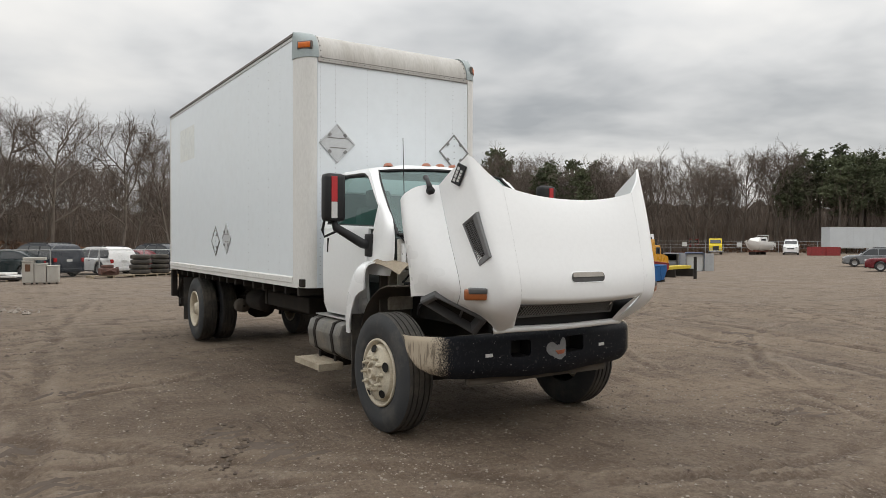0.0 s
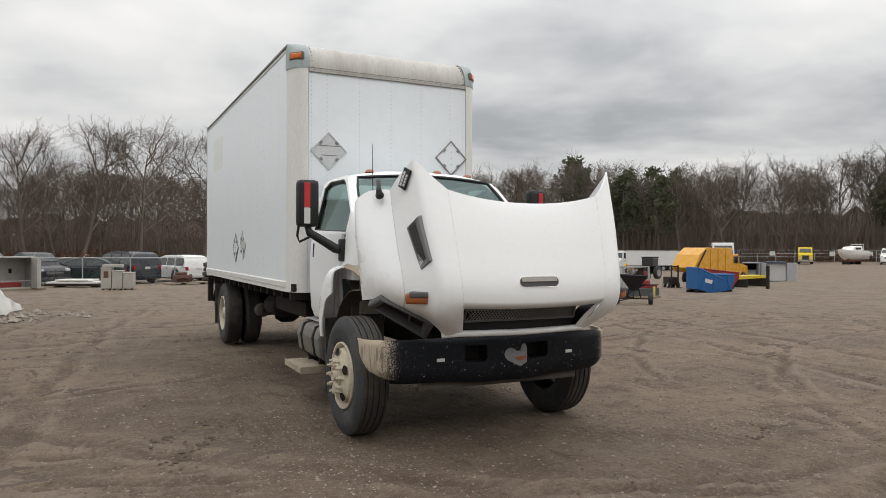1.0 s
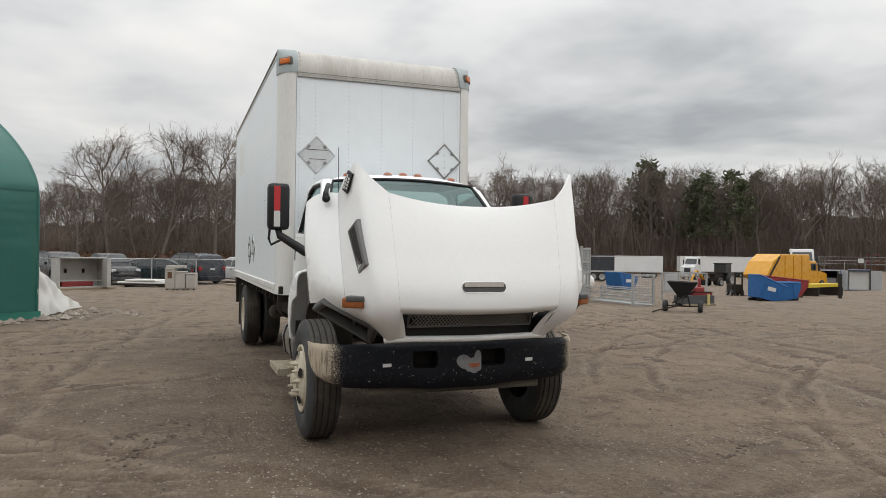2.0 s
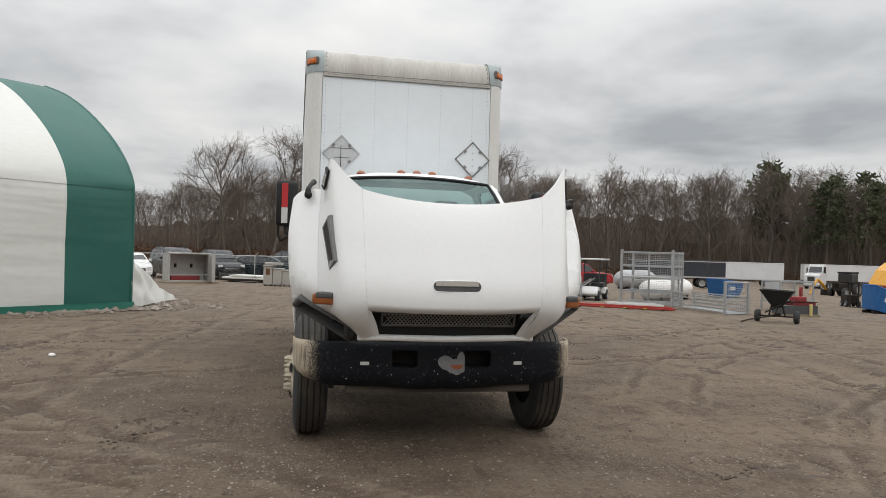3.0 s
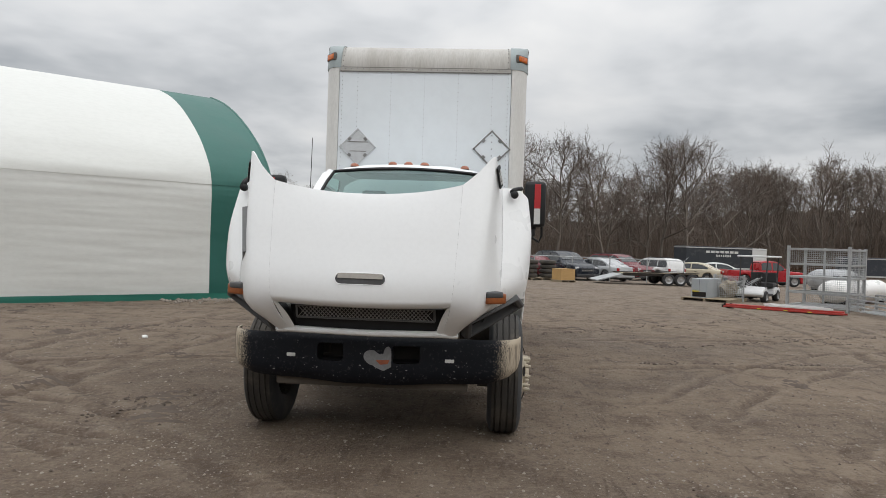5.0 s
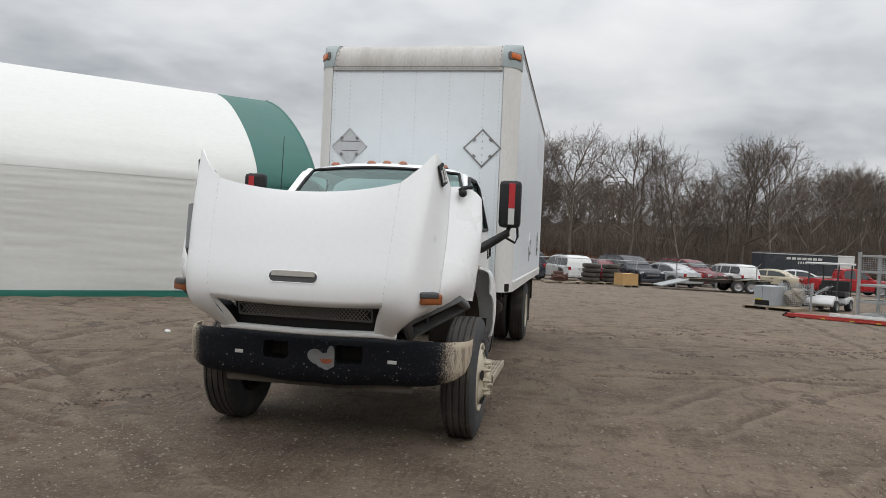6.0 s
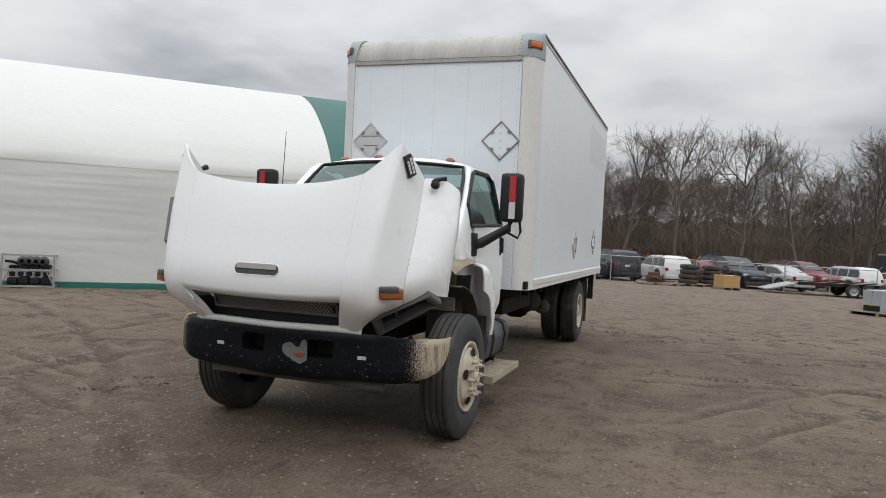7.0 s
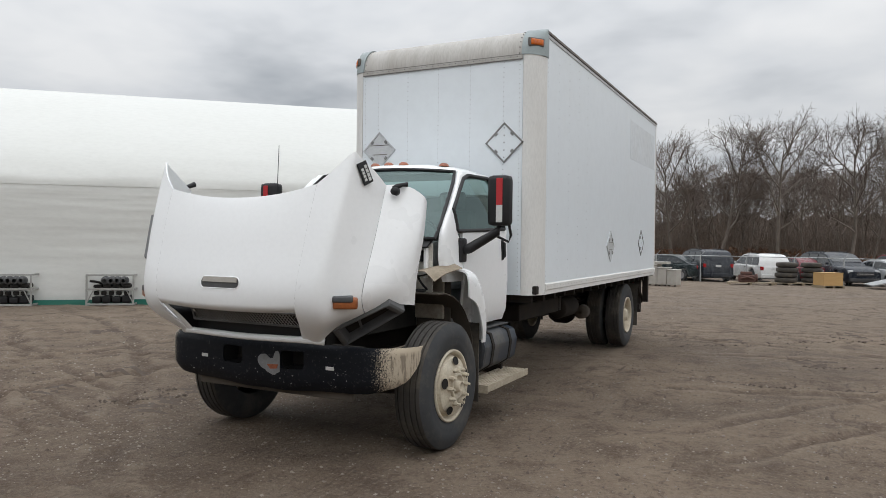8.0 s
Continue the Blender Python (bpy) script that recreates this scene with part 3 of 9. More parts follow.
for sgn, side in ((-1, "side_panel"), (1, "side_panel")):
    bm = bmesh.new()
    nv, rows = 24, []
    for i in range(nv + 1):
        y = 2.18 + (YR - 2.18) * i / nv
        rows.append([(y, 1.272), (y, roof_z(y) - 0.075)])
    for off in (0.0, -0.03):
        grid = [[bm.verts.new((sgn * (BX + off), y, z)) for y, z in r] for r in rows]
        for a, b in zip(grid, grid[1:]):
            bm.faces.new((a[0], a[1], b[1], b[0]))
    part(side, bm, BOX_WHITE, cargo)
    # lower rail with a stepped lip, and the dark roof rail over a light strip
    bm = bmesh.new()
    prism(bm, [(sgn * (BX - 0.05), ZB), (sgn * (BX + 0.008), ZB), (sgn * (BX + 0.008), ZB + 0.045), (sgn * (BX + 0.016), ZB + 0.055), (sgn * (BX + 0.016), 1.262), (sgn * (BX + 0.004), 1.275), (sgn * (BX - 0.05), 1.275)], 2.18, YR, "y")
    part("lower_rail", bm, POST_WHITE, cargo)
    bm = bmesh.new()
    geo = [bm.verts.new((sgn * x, y, roof_z(y) + dz)) for y in (2.18, YR) for x, dz in ((BX - 0.04, -0.004), (BX + 0.012, -0.012), (BX + 0.018, -0.045), (BX - 0.01, -0.05))]
    for k in range(4):
        bm.faces.new((geo[k], geo[(k + 1) % 4], geo[4 + (k + 1) % 4], geo[4 + k]))
    bm.faces.new(geo[:4]), bm.faces.new(geo[4:])
    part("roof_rail", bm, DARK_RAIL, cargo, "dark weathered roof edge rail")
    bm = bmesh.new()
    geo = [bm.verts.new((sgn * x, y, roof_z(y) + dz)) for y in (2.18, YR) for x, dz in ((BX - 0.01, -0.051), (BX + 0.008, -0.051), (BX + 0.008, -0.085), (BX - 0.01, -0.085))]
    for k in range(4):
        bm.faces.new((geo[k], geo[(k + 1) % 4], geo[4 + (k + 1) % 4], geo[4 + k]))
    part("roof_strip", bm, ALU, cargo, "thin aluminium strip under the roof rail")
    # rounded corner post
    bm = bmesh.new()
    prev = None
    for k in range(11):
        a = math.pi / 2 * k / 10
        x, y = sgn * (BX - 0.18 + 0.184 * math.sin(a)), YF + 0.25 - 0.254 * math.cos(a)
        cur = [bm.verts.new((x, y, ZB)), bm.verts.new((x, y, 3.75))]
        if prev:
            bm.faces.new((prev[0], prev[1], cur[1], cur[0]))
        prev = cur
    thicken(part("corner_post", bm, POST_WHITE, cargo, "rounded cream-grey corner post", smooth=True), 0.01)
    # cast corner over it
    bm = bmesh.new()
    grid = []
    for i in range(9):
        a = math.pi / 2 * i / 8
        row = []
        for j in range(9):
            b = math.pi / 2 * j / 8
            rx = 0.205 * math.sin(a)
            ry = 0.268 * math.cos(a)
            y = YF + 0.262 - ry * math.cos(b)
            z = 3.735 + 0.306 * math.sin(b)
            x = BX - 0.2 + rx * (1.0 - 0.03 * math.sin(b) ** 3)
            row.append(bm.verts.new((sgn * x, y, z)))
        grid.append(row)
    for a, b in zip(grid, grid[1:]):
        for k in range(8):
            bm.faces.new((a[k], a[k + 1], b[k + 1], b[k]))
    corner = thicken(part("corner_casting", bm, CAP_GREY, cargo, "grey cast upper corner with an amber marker lamp", smooth=True), 0.012)
    bm = bmesh.new()
    turn = Matrix.Translation((sgn * (BX - 0.058), YF + 0.068, 3.872)) @ Matrix.Rotation(sgn * radians(50), 4, "Z")
    box(bm, -0.094, 0.094, -0.008, 0.03, -0.047, 0.045, 0.012, m=turn)
    part("lamp_recess", bm, DARK_RAIL, corner, "dark rim round the marker lamp", smooth=True)
    bm = bmesh.new()
    box(bm, -0.078, 0.078, -0.016, 0.03, -0.036, 0.032, 0.014, m=turn)
    part("marker_lamp", bm, AMBER, corner, "amber marker lamp", smooth=True)

# front wall, nose cap, roof, rear
one_box("front_panel", (-BX + 0.185, BX - 0.185, YF, YF + 0.04, ZB, 3.745), BOX_WHITE, cargo, 0.003)
bm = bmesh.new()
prev = None
for k in range(13):
    b = math.pi / 2 * k / 12
    y, z = YF - 0.004 + 0.262 * (1 - math.cos(b)), 3.72 + 0.318 * math.sin(b)
    cur = [bm.verts.new((-BX + 0.2, y, z)), bm.verts.new((BX - 0.2, y, z))]
    if prev:
        bm.faces.new((prev[0], prev[1], cur[1], cur[0]))
    prev = cur
thicken(part("nose_cap", bm, NOSE_CREAM, cargo, "rounded cream-grey cap along the top of the front wall", smooth=True), 0.012)
one_box("cap_lip", (-BX + 0.19, BX - 0.19, YF - 0.012, YF - 0.001, 3.694, 3.736), NOSE_CREAM, cargo, 0.003)
SEAM_GREY = plain("grey_sealant", (0.20, 0.19, 0.18), 0.8)
for z in (3.689, 3.7375):
    one_box("cap_seam", (-BX + 0.19, BX - 0.19, YF - 0.014, YF - 0.001, z - 0.0035, z + 0.0035), SEAM_GREY, cargo, 0.001, "grey sealant line under the nose cap")
bm = bmesh.new()
for k in range(27):
    x = -BX + 0.25 + (2 * BX - 0.5) * k / 26
    box(bm, x - 0.005, x + 0.005, YF - 0.016, YF - 0.001, 3.713, 3.723, 0.002)
for sgn in (-1, 1):
    for k in range(6):
        b = math.pi / 2 * (0.08 + 0.86 * k / 5) * 0.8
        y, z = YF - 0.004 + 0.262 * (1 - math.cos(b)), 3.72 + 0.318 * math.sin(b)
        box(bm, sgn * (BX - 0.225) - 0.005, sgn * (BX - 0.225) + 0.005, y - 0.014, y + 0.002, z - 0.005, z + 0.005, 0.002)
tagged(part("cap_rivets", bm, SEAM_GREY, cargo), kind="stuff")
bm = bmesh.new()
geo = [bm.verts.new((x, y, roof_z(y) - dz)) for dz in (0.006, 0.035) for x, y in ((-BX + 0.02, 2.18), (BX - 0.02, 2.18), (BX - 0.02, YR), (-BX + 0.02, YR))]
for q in ((0, 1, 2, 3), (7, 6, 5, 4), (0, 1, 5, 4), (1, 2, 6, 5), (2, 3, 7, 6), (3, 0, 4, 7)):
    bm.faces.new([geo[k] for k in q])
part("roof_skin", bm, BOX_WHITE, cargo)
one_box("cargo_floor", (-BX + 0.02, BX - 0.02, YF + 0.05, YR - 0.02, ZB + 0.01, ZB + 0.1), STEEL_DARK, cargo)
rear_door = one_box("rear_door", (-BX + 0.11, BX - 0.11, YR - 0.05, YR - 0.015, ZB + 0.12, ZR - 0.22), BOX_WHITE, cargo)
for dims in ((-BX - 0.004, -BX + 0.1, YR - 0.06, YR + 0.012, ZB - 0.03, ZR - 0.05), (BX - 0.1, BX + 0.004, YR - 0.06, YR + 0.012, ZB - 0.03, ZR - 0.05), (-BX + 0.1, BX - 0.1, YR - 0.06, YR + 0.012, ZR - 0.22, ZR - 0.05), (-BX + 0.1, BX - 0.1, YR - 0.06, YR + 0.012, ZB - 0.03, ZB + 0.1)):
    one_box("rear_frame", dims, POST_WHITE, cargo, 0.006)
for z in np.linspace(ZB + 0.4, ZR - 0.45, 6):
    one_box("rear_door_joint", (-BX + 0.12, BX - 0.12, YR - 0.0145, YR - 0.011, z, z + 0.012), DARK_RAIL, rear_door, 0.001)


def rivet_rows(name, runs, r=0.007, mat=None):
    """Rows of small domed rivets: (start, end, spacing, facing)."""
    vs, fs = [], []
    for a, b, step, face in runs:
        a, b, face = Vector(a), Vector(b), Vector(face)
        n = max(1, int((b - a).length / step))
        up_ = Vector((0, 0, 1)) if abs(face.z) < 0.5 else Vector((1, 0, 0))
        side_ = face.cross(up_).normalized()
        up_ = side_.cross(face)
        for i in range(n + 1):
            c = a.lerp(b, i / n)
            k = len(vs)
            for q in range(6):
                g = math.pi / 3 * q
                vs.append(c + r * (math.cos(g) * side_ + math.sin(g) * up_))
            vs.append(c + face * r * 0.8)
            fs += [(k + q, k + (q + 1) % 6, k + 6) for q in range(6)]
    return raw(name, [tuple(v) for v in vs], fs, mat or RIVET, cargo)


RIVET = plain("grey_rivet_heads", (0.40, 0.41, 0.42), 0.5, 0.2)
runs = [((x, YF - 0.001, 1.3), (x, YF - 0.001, 3.67), 0.052, (0, -1, 0)) for x in (-0.80, -0.40, 0.0, 0.40, 0.80)]
runs += [((sgn * 0.985, YF - 0.001, 1.2), (sgn * 0.985, YF - 0.001, 3.68), 0.05, (0, -1, 0)) for sgn in (-1, 1)]
runs += [((-0.98, YF - 0.0155, 3.718), (0.98, YF - 0.0155, 3.718), 0.042, (0, -1, 0)), ((-0.98, YF - 0.005, 3.75), (0.98, YF - 0.005, 3.69), 0.042, (0, -1, 0))]
tagged(rivet_rows("front_rivets", runs, 0.0055), "", "", "", "stuff")
for sgn in (-1, 1):
    runs = [((sgn * BX, 2.22, 1.2), (sgn * BX, 2.22, 3.74), 0.05, (sgn, 0, 0)), ((sgn * (BX + 0.016), 2.25, 1.235), (sgn * (BX + 0.016), YR - 0.05, 1.235), 0.11, (sgn, 0, 0))]
    runs += [((sgn * BX, y, 1.32), (sgn * BX, y, 3.86), 0.10, (sgn, 0, 0)) for y in (2.62, 3.02, 3.42, 3.82)]
    tagged(rivet_rows("side_rivets", runs, 0.0055), "", "", "", "stuff")


def placard(m, open_frame):
    """A square placard holder standing on its corner."""
    fr = new("placard_holder")
    fr.parent = cargo
    fr.matrix_basis = m
    tagged(fr, "diamond-shaped metal placard holder, " + ("open frame" if open_frame else "with a blank hinged plate"))
    h = 0.158
    for k in range(4):
        bm = bmesh.new()
        box(bm, -h, h, -0.012, 0.0, h - 0.016, h, 0.003, m=Matrix.Rotation(radians(45 + 90 * k), 4, "Y"))
        part("frame_bar", bm, PLACARD_EDGE if open_frame else PLACARD, fr)
    for k in range(4):
        bm = bmesh.new()
        box(bm, -0.02, 0.02, -0.02, -0.004, h - 0.04, h - 0.008, 0.004, m=Matrix.Rotation(radians(45 + 90 * k), 4, "Y"))
        part("clip", bm, PLACARD_EDGE, fr)
    bm = bmesh.new()
    box(bm, -h + 0.02, h - 0.02, -0.006, 0.0, -h + 0.02, h - 0.02, 0.0, m=Matrix.Rotation(radians(45), 4, "Y"))
    part("back_plate", bm, BOX_WHITE if open_frame else PLACARD, fr)
    if not open_frame:
        for z in (0.06, -0.05):
            one_box("plate_fold", (-0.12 if z > 0 else -0.09, 0.13 if z > 0 else 0.11, -0.009, -0.0065, z - 0.004, z + 0.004), DARK_RAIL, fr, 0.001)
    else:
        for z in np.linspace(-0.16, 0.16, 5):
            one_box("stud", (-0.006, 0.006, -0.012, -0.0065, z - 0.006, z + 0.006), PLACARD_EDGE, fr, 0.002)


PLACARD = surface("dull_aluminium_placard", (0.60, 0.62, 0.63), (0.50, 0.51, 0.52), 0.45, 0.15, scale=12, amount=0.6)
PLACARD_EDGE = surface("dark_placard_frame", (0.20, 0.20, 0.20), (0.36, 0.36, 0.35), 0.5, 0.4, scale=14, amount=0.7)
placard(pose(-0.78, YF - 0.001, 2.79), False)
placard(pose(0.815, YF - 0.001, 2.80), True)
placard(pose(BX + 0.001, 5.1, 1.68, 0, 0, 90), False)
placard(pose(BX + 0.001, 7.25, 1.74, 0, 0, 90), True)
placard(pose(-BX - 0.001, 4.82, 1.71, 0, 0, -90), False)
placard(pose(-BX - 0.001, 5.40, 1.67, 0, 0, -90), True)

FADED = surface("yellowed_panel_patch", (0.76, 0.775, 0.735), (0.745, 0.775, 0.765), 0.4, scale=2.5, fine=12, amount=0.9)
one_box("faded_patch", (-BX - 0.0025, -BX - 0.0005, 6.72, 7.72, 3.06, 3.62), FADED, cargo, 0.0, "yellowed rectangle where a sign was removed")
one_box("faded_patch", (BX + 0.0005, BX + 0.0025, 6.35, 8.35, 3.10, 3.72), surface("greyed_panel_patch", (0.69, 0.725, 0.74), (0.745, 0.79, 0.82), 0.4, scale=1.6, fine=9, amount=0.9), cargo, 0.0, "greyed rectangle where a sign was removed")

# chassis
for sgn in (-1, 1):
    bm = bmesh.new()
    prism(bm, [(sgn * 0.36, 0.74), (sgn * 0.45, 0.74), (sgn * 0.45, 0.755), (sgn * 0.375, 0.755), (sgn * 0.375, 0.985), (sgn * 0.45, 0.985), (sgn * 0.45, 1.0), (sgn * 0.36, 1.0)], -0.75, 8.35, "y")
    part("frame_rail", bm, STEEL_DARK, truck)
    bm = bmesh.new()
    box(bm, sgn * 0.42 - 0.05, sgn * 0.42 + 0.05, YF + 0.1, YR - 0.1, 1.0, 1.06, 0.005)
    part("sill", bm, STEEL_DARK, truck)
for y in np.arange(2.05, 8.4, 0.4):
    one_box("cross_sill", (-BX + 0.06, BX - 0.06, y, y + 0.06, 1.06, ZB + 0.012), STEEL_DARK, truck, 0.004)
for y in (0.0, 2.4, 4.2, 5.6, 7.9):
    one_box("cross_member", (-0.37, 0.37, y - 0.05, y + 0.05, 0.78, 0.95), STEEL_DARK, truck, 0.01)
bm = bmesh.new()
tube(bm, [(-0.95, 0, 0.50), (-0.6, 0, 0.46), (0, 0, 0.44), (0.6, 0, 0.46), (0.95, 0, 0.50)], 0.06, 8)
part("front_axle", bm, STEEL_DARK, truck)
bm = bmesh.new()
tube(bm, [(-1.0, 6.84, 0.54), (-0.35, 6.84, 0.54), (0.35, 6.84, 0.54), (1.0, 6.84, 0.54)], 0.085, 10)
lathe(bm, [(-0.22, 0.02), (-0.2, 0.16), (-0.1, 0.22), (0.1, 0.22), (0.2, 0.16), (0.22, 0.02)], 16, "x", (0, 6.81, 0.54))
part("rear_axle", bm, STEEL_DARK, truck, smooth=True)
bm = bmesh.new()
tube(bm, [(0, 1.2, 0.72), (0, 3.6, 0.62), (0, 6.6, 0.56)], 0.05, 8)
part("drive_shaft", bm, STEEL_DARK, truck)
for sgn in (-1, 1):
    for y0, z in ((0.0, 0.58), (6.84, 0.70)):
        bm = bmesh.new()
        for k in range(4):
            w = 0.62 - 0.12 * k
            prev = None
            tube(bm, [(sgn * 0.42, y0 - w, z + 0.13 - 0.03 * k), (sgn * 0.42, y0, z - 0.03 * k), (sgn * 0.42, y0 + w, z + 0.13 - 0.03 * k)], 0.026, 4)
        part("leaf_spring", bm, STEEL_DARK, truck)
    bm = bmesh.new()
    lathe(bm, [(4.55, 0.02), (4.56, 0.135), (4.6, 0.15), (5.2, 0.15), (5.24, 0.135), (5.25, 0.02)], 18, "y", (sgn * 0.62, 0, 0.78))
    part("air_tank", bm, STEEL_DARK, truck, smooth=True)
    bm = bmesh.new()
    lathe(bm, [(5.42, 0.02), (5.43, 0.10), (5.62, 0.11), (5.66, 0.02)], 14, "y", (sgn * 0.72, 0, 0.66))
    part("brake_chamber", bm, LINER_DUST, truck, smooth=True)
    one_box("hanger", (sgn * 0.8 - 0.012, sgn * 0.8 + 0.012, 3.2, 3.28, 0.84, 1.1), STEEL_DARK, truck, 0.003)
    one_box("hanger", (sgn * 0.8 - 0.012, sgn * 0.8 + 0.012, 4.1, 4.18, 0.80, 1.1), STEEL_DARK, truck, 0.003)
    one_box("tool_tray", (sgn * 0.66 - 0.18, sgn * 0.66 + 0.18, 2.5, 4.0, 0.80, 0.99), STEEL_DARK, truck, 0.02)

# lift gate and mud flaps at the tail
for sgn in (-1, 1):
    one_box("gate_post", (sgn * 1.08 - 0.05, sgn * 1.08 + 0.05, YR + 0.014, YR + 0.12, 0.62, 1.42), STEEL_DARK, truck, 0.01)
    bm = bmesh.new()
    tube(bm, [(sgn * 0.98, YR - 0.2, 0.98), (sgn * 0.98, YR + 0.16, 0.62)], 0.045, 6)
    tube(bm, [(sgn * 0.9, YR - 0.5, 0.92), (sgn * 0.9, YR + 0.06, 0.55)], 0.03, 6)
    part("gate_arm", bm, STEEL_DARK, truck)
    bm = bmesh.new()
    box(bm, sgn * 0.87 - 0.29, sgn * 0.87 + 0.29, 7.48, 7.495, 0.28, 1.02, 0.004)
    part("mud_flap", bm, RUBBER, truck)
    one_box("tail_lamp", (sgn * 0.86 - 0.08, sgn * 0.86 + 0.08, YR + 0.014, YR + 0.05, 0.90, 1.0), RED, truck, 0.01)
one_box("gate_platform", (-1.0, 1.0, YR + 0.014, YR + 0.09, 0.42, 1.05), STEEL_DARK, truck, 0.01)
one_box("under_ride_bar", (-1.05, 1.05, YR - 0.32, YR - 0.22, 0.50, 0.60), STEEL_DARK, truck, 0.01)


# wheels
def wheel(at, sgn, dual=False, front=True):
    """A truck wheel: tyre, rim with dark discs for hand holes, hub and nuts. The outer face looks to sgn * x."""
    w = new("wheel")
    w.parent = truck
    w.matrix_basis = Matrix.Translation(at) @ Matrix.Rotation(0.0 if sgn > 0 else math.pi, 4, "Z")
    R, W, H = 0.527, 0.268, 0.294
    bm = bmesh.new()
    prof = [(-W / 2 + 0.02, H), (-W / 2, H + 0.05), (-W / 2 - 0.012, R - 0.10), (-W / 2 + 0.01, R - 0.03)]
    lathe(bm, prof + [(-W / 2 + 0.025, R - 0.008)], 56, "x")
    lathe(bm, [(W / 2 - 0.025, R - 0.008), (W / 2 - 0.01, R - 0.03), (W / 2 + 0.006, R - 0.075), (W / 2 + 0.012, R - 0.10), (W / 2 + 0.010, R - 0.135), (W / 2 + 0.004, H + 0.07), (W / 2 + 0.006, H + 0.05), (W / 2 - 0.004, H + 0.03), (W / 2 - 0.02, H - 0.004)], 56, "x")
    t = part("sidewall", bm, SIDEWALL, w, "dusty dark rubber sidewall", smooth=True)
    bm = bmesh.new()
    tread = [(-W / 2 + 0.025, R - 0.008)]
    for gx in (-0.078, -0.027, 0.027, 0.078):
        tread += [(gx - 0.007, R), (gx - 0.005, R - 0.014), (gx + 0.005, R - 0.014), (gx + 0.007, R)]
    lathe(bm, tread + [(W / 2 - 0.025, R - 0.008)], 56, "x")
    part("tread", bm, RUBBER, w, "ribbed worn tread with straight grooves")
    # rim with two kinds of dish
    bm = bmesh.new()
    lip = [(W / 2 - 0.012, H + 0.006), (W / 2 + 0.004, H + 0.004), (W / 2 + 0.004, H - 0.012), (W / 2 - 0.02, H - 0.026), (W / 2 - 0.06, H - 0.034)]
    dish = [(W / 2 - 0.03, H - 0.045), (W / 2 + 0.01, 0.235)] if front else [(W / 2 - 0.12, H - 0.04), (W / 2 - 0.16, 0.225)]
    inner = [(W / 2 + 0.035, 0.165), (W / 2 + 0.038, 0.09)] if front else [(W / 2 - 0.175, 0.165), (W / 2 - 0.175, 0.09)]
    lathe(bm, lip + dish, 48, "x")
    rings = [[bm.verts.new((a, r * math.cos(2 * math.pi * k / 48), r * math.sin(2 * math.pi * k / 48))) for k in range(48)] for a, r in (dish[-1], inner[0], inner[1])]
    for a, b in zip(rings, rings[1:]):
        for k in range(48):
            bm.faces.new((a[k], a[(k + 1) % 48], b[(k + 1) % 48], b[k]))
    part("rim", bm, RIM, w, "stained cream-painted steel rim", smooth=True)
    # hand holes are dark discs set on the rim, their shade in the colour
    for k in range(5):
        bm = bmesh.new()
        a = 2 * math.pi * (k + 0.3) / 5
        rr = (0.235 + 0.165) / 2 + 0.008
        ax = (dish[-1][0] + inner[0][0]) / 2
        slope = math.atan2(inner[0][0] - dish[-1][0], 0.07)
        m = Matrix.Translation((ax, rr * math.cos(a), rr * math.sin(a))) @ Matrix.Rotation(a, 4, "X") @ Matrix.Rotation(slope, 4, "Z")
        n = 14
        ring = [bm.verts.new(m @ Vector((0.016, 0.036 * math.cos(2 * math.pi * q / n), 0.044 * math.sin(2 * math.pi * q / n)))) for q in range(n)]
        deep = [bm.verts.new(m @ Vector((0.012, 0.034 * math.cos(2 * math.pi * q / n), 0.042 * math.sin(2 * math.pi * q / n)))) for q in range(n)]
        bm.faces.new(deep)
        for q in range(n):
            bm.faces.new((ring[q], ring[(q + 1) % n], deep[(q + 1) % n], deep[q]))
        part("hand_hole", bm, ENGINE, w, "dark oval disc on the rim, painted as a hand hole's shade")
    bm = bmesh.new()
    a0 = inner[0][0]
    if front:
        lathe(bm, [(a0 - 0.01, 0.112), (a0 + 0.022, 0.108), (a0 + 0.024, 0.088), (a0 + 0.006, 0.082), (a0 + 0.004, 0.050), (a0 + 0.050, 0.046), (a0 + 0.054, 0.036), (a0 + 0.040, 0.030), (a0 + 0.040, 0.0)], 24, "x")
    else:
        lathe(bm, [(a0 - 0.01, 0.12), (a0 + 0.10, 0.11), (a0 + 0.16, 0.095), (a0 + 0.165, 0.0)], 24, "x")
    part("hub", bm, RIM, w, smooth=True)
    for k in range(10):
        a = 2 * math.pi * k / 10
        c = Vector((a0, 0.142 * math.cos(a), 0.142 * math.sin(a)))
        bm = bmesh.new()
        tube(bm, [c, c + Vector((0.040, 0, 0))], 0.020, 6)
        tube(bm, [c, c + Vector((0.062, 0, 0))], 0.0115, 6)
        part("wheel_nut", bm, RIM, w)
    return w


for sgn in (-1, 1):
    wheel((sgn * 1.062, 0.03, 0.523), sgn)
    wheel((sgn * 1.0, 6.84, 0.523), sgn, front=False)
    wheel((sgn * 0.68, 6.84, 0.523), -sgn, front=False)

VENT_GREY = surface("grey_moulded_vent", (0.17, 0.172, 0.175), (0.12, 0.122, 0.125), 0.5, scale=8, amount=0.5)
# hood, opened forward: centre panel, side panels, fenders
hood = new("hood")
hood.parent = truck
hood.location = (-0.025, 0.04, 0.018)
tagged(hood, "glossy white hood shell tilted forward and open")
S_COL = [(0.60, -1.14, 0.985), (0.668, -1.372, 1.245), (0.695, -1.305, 1.68), (0.714, -1.192, 2.097)]


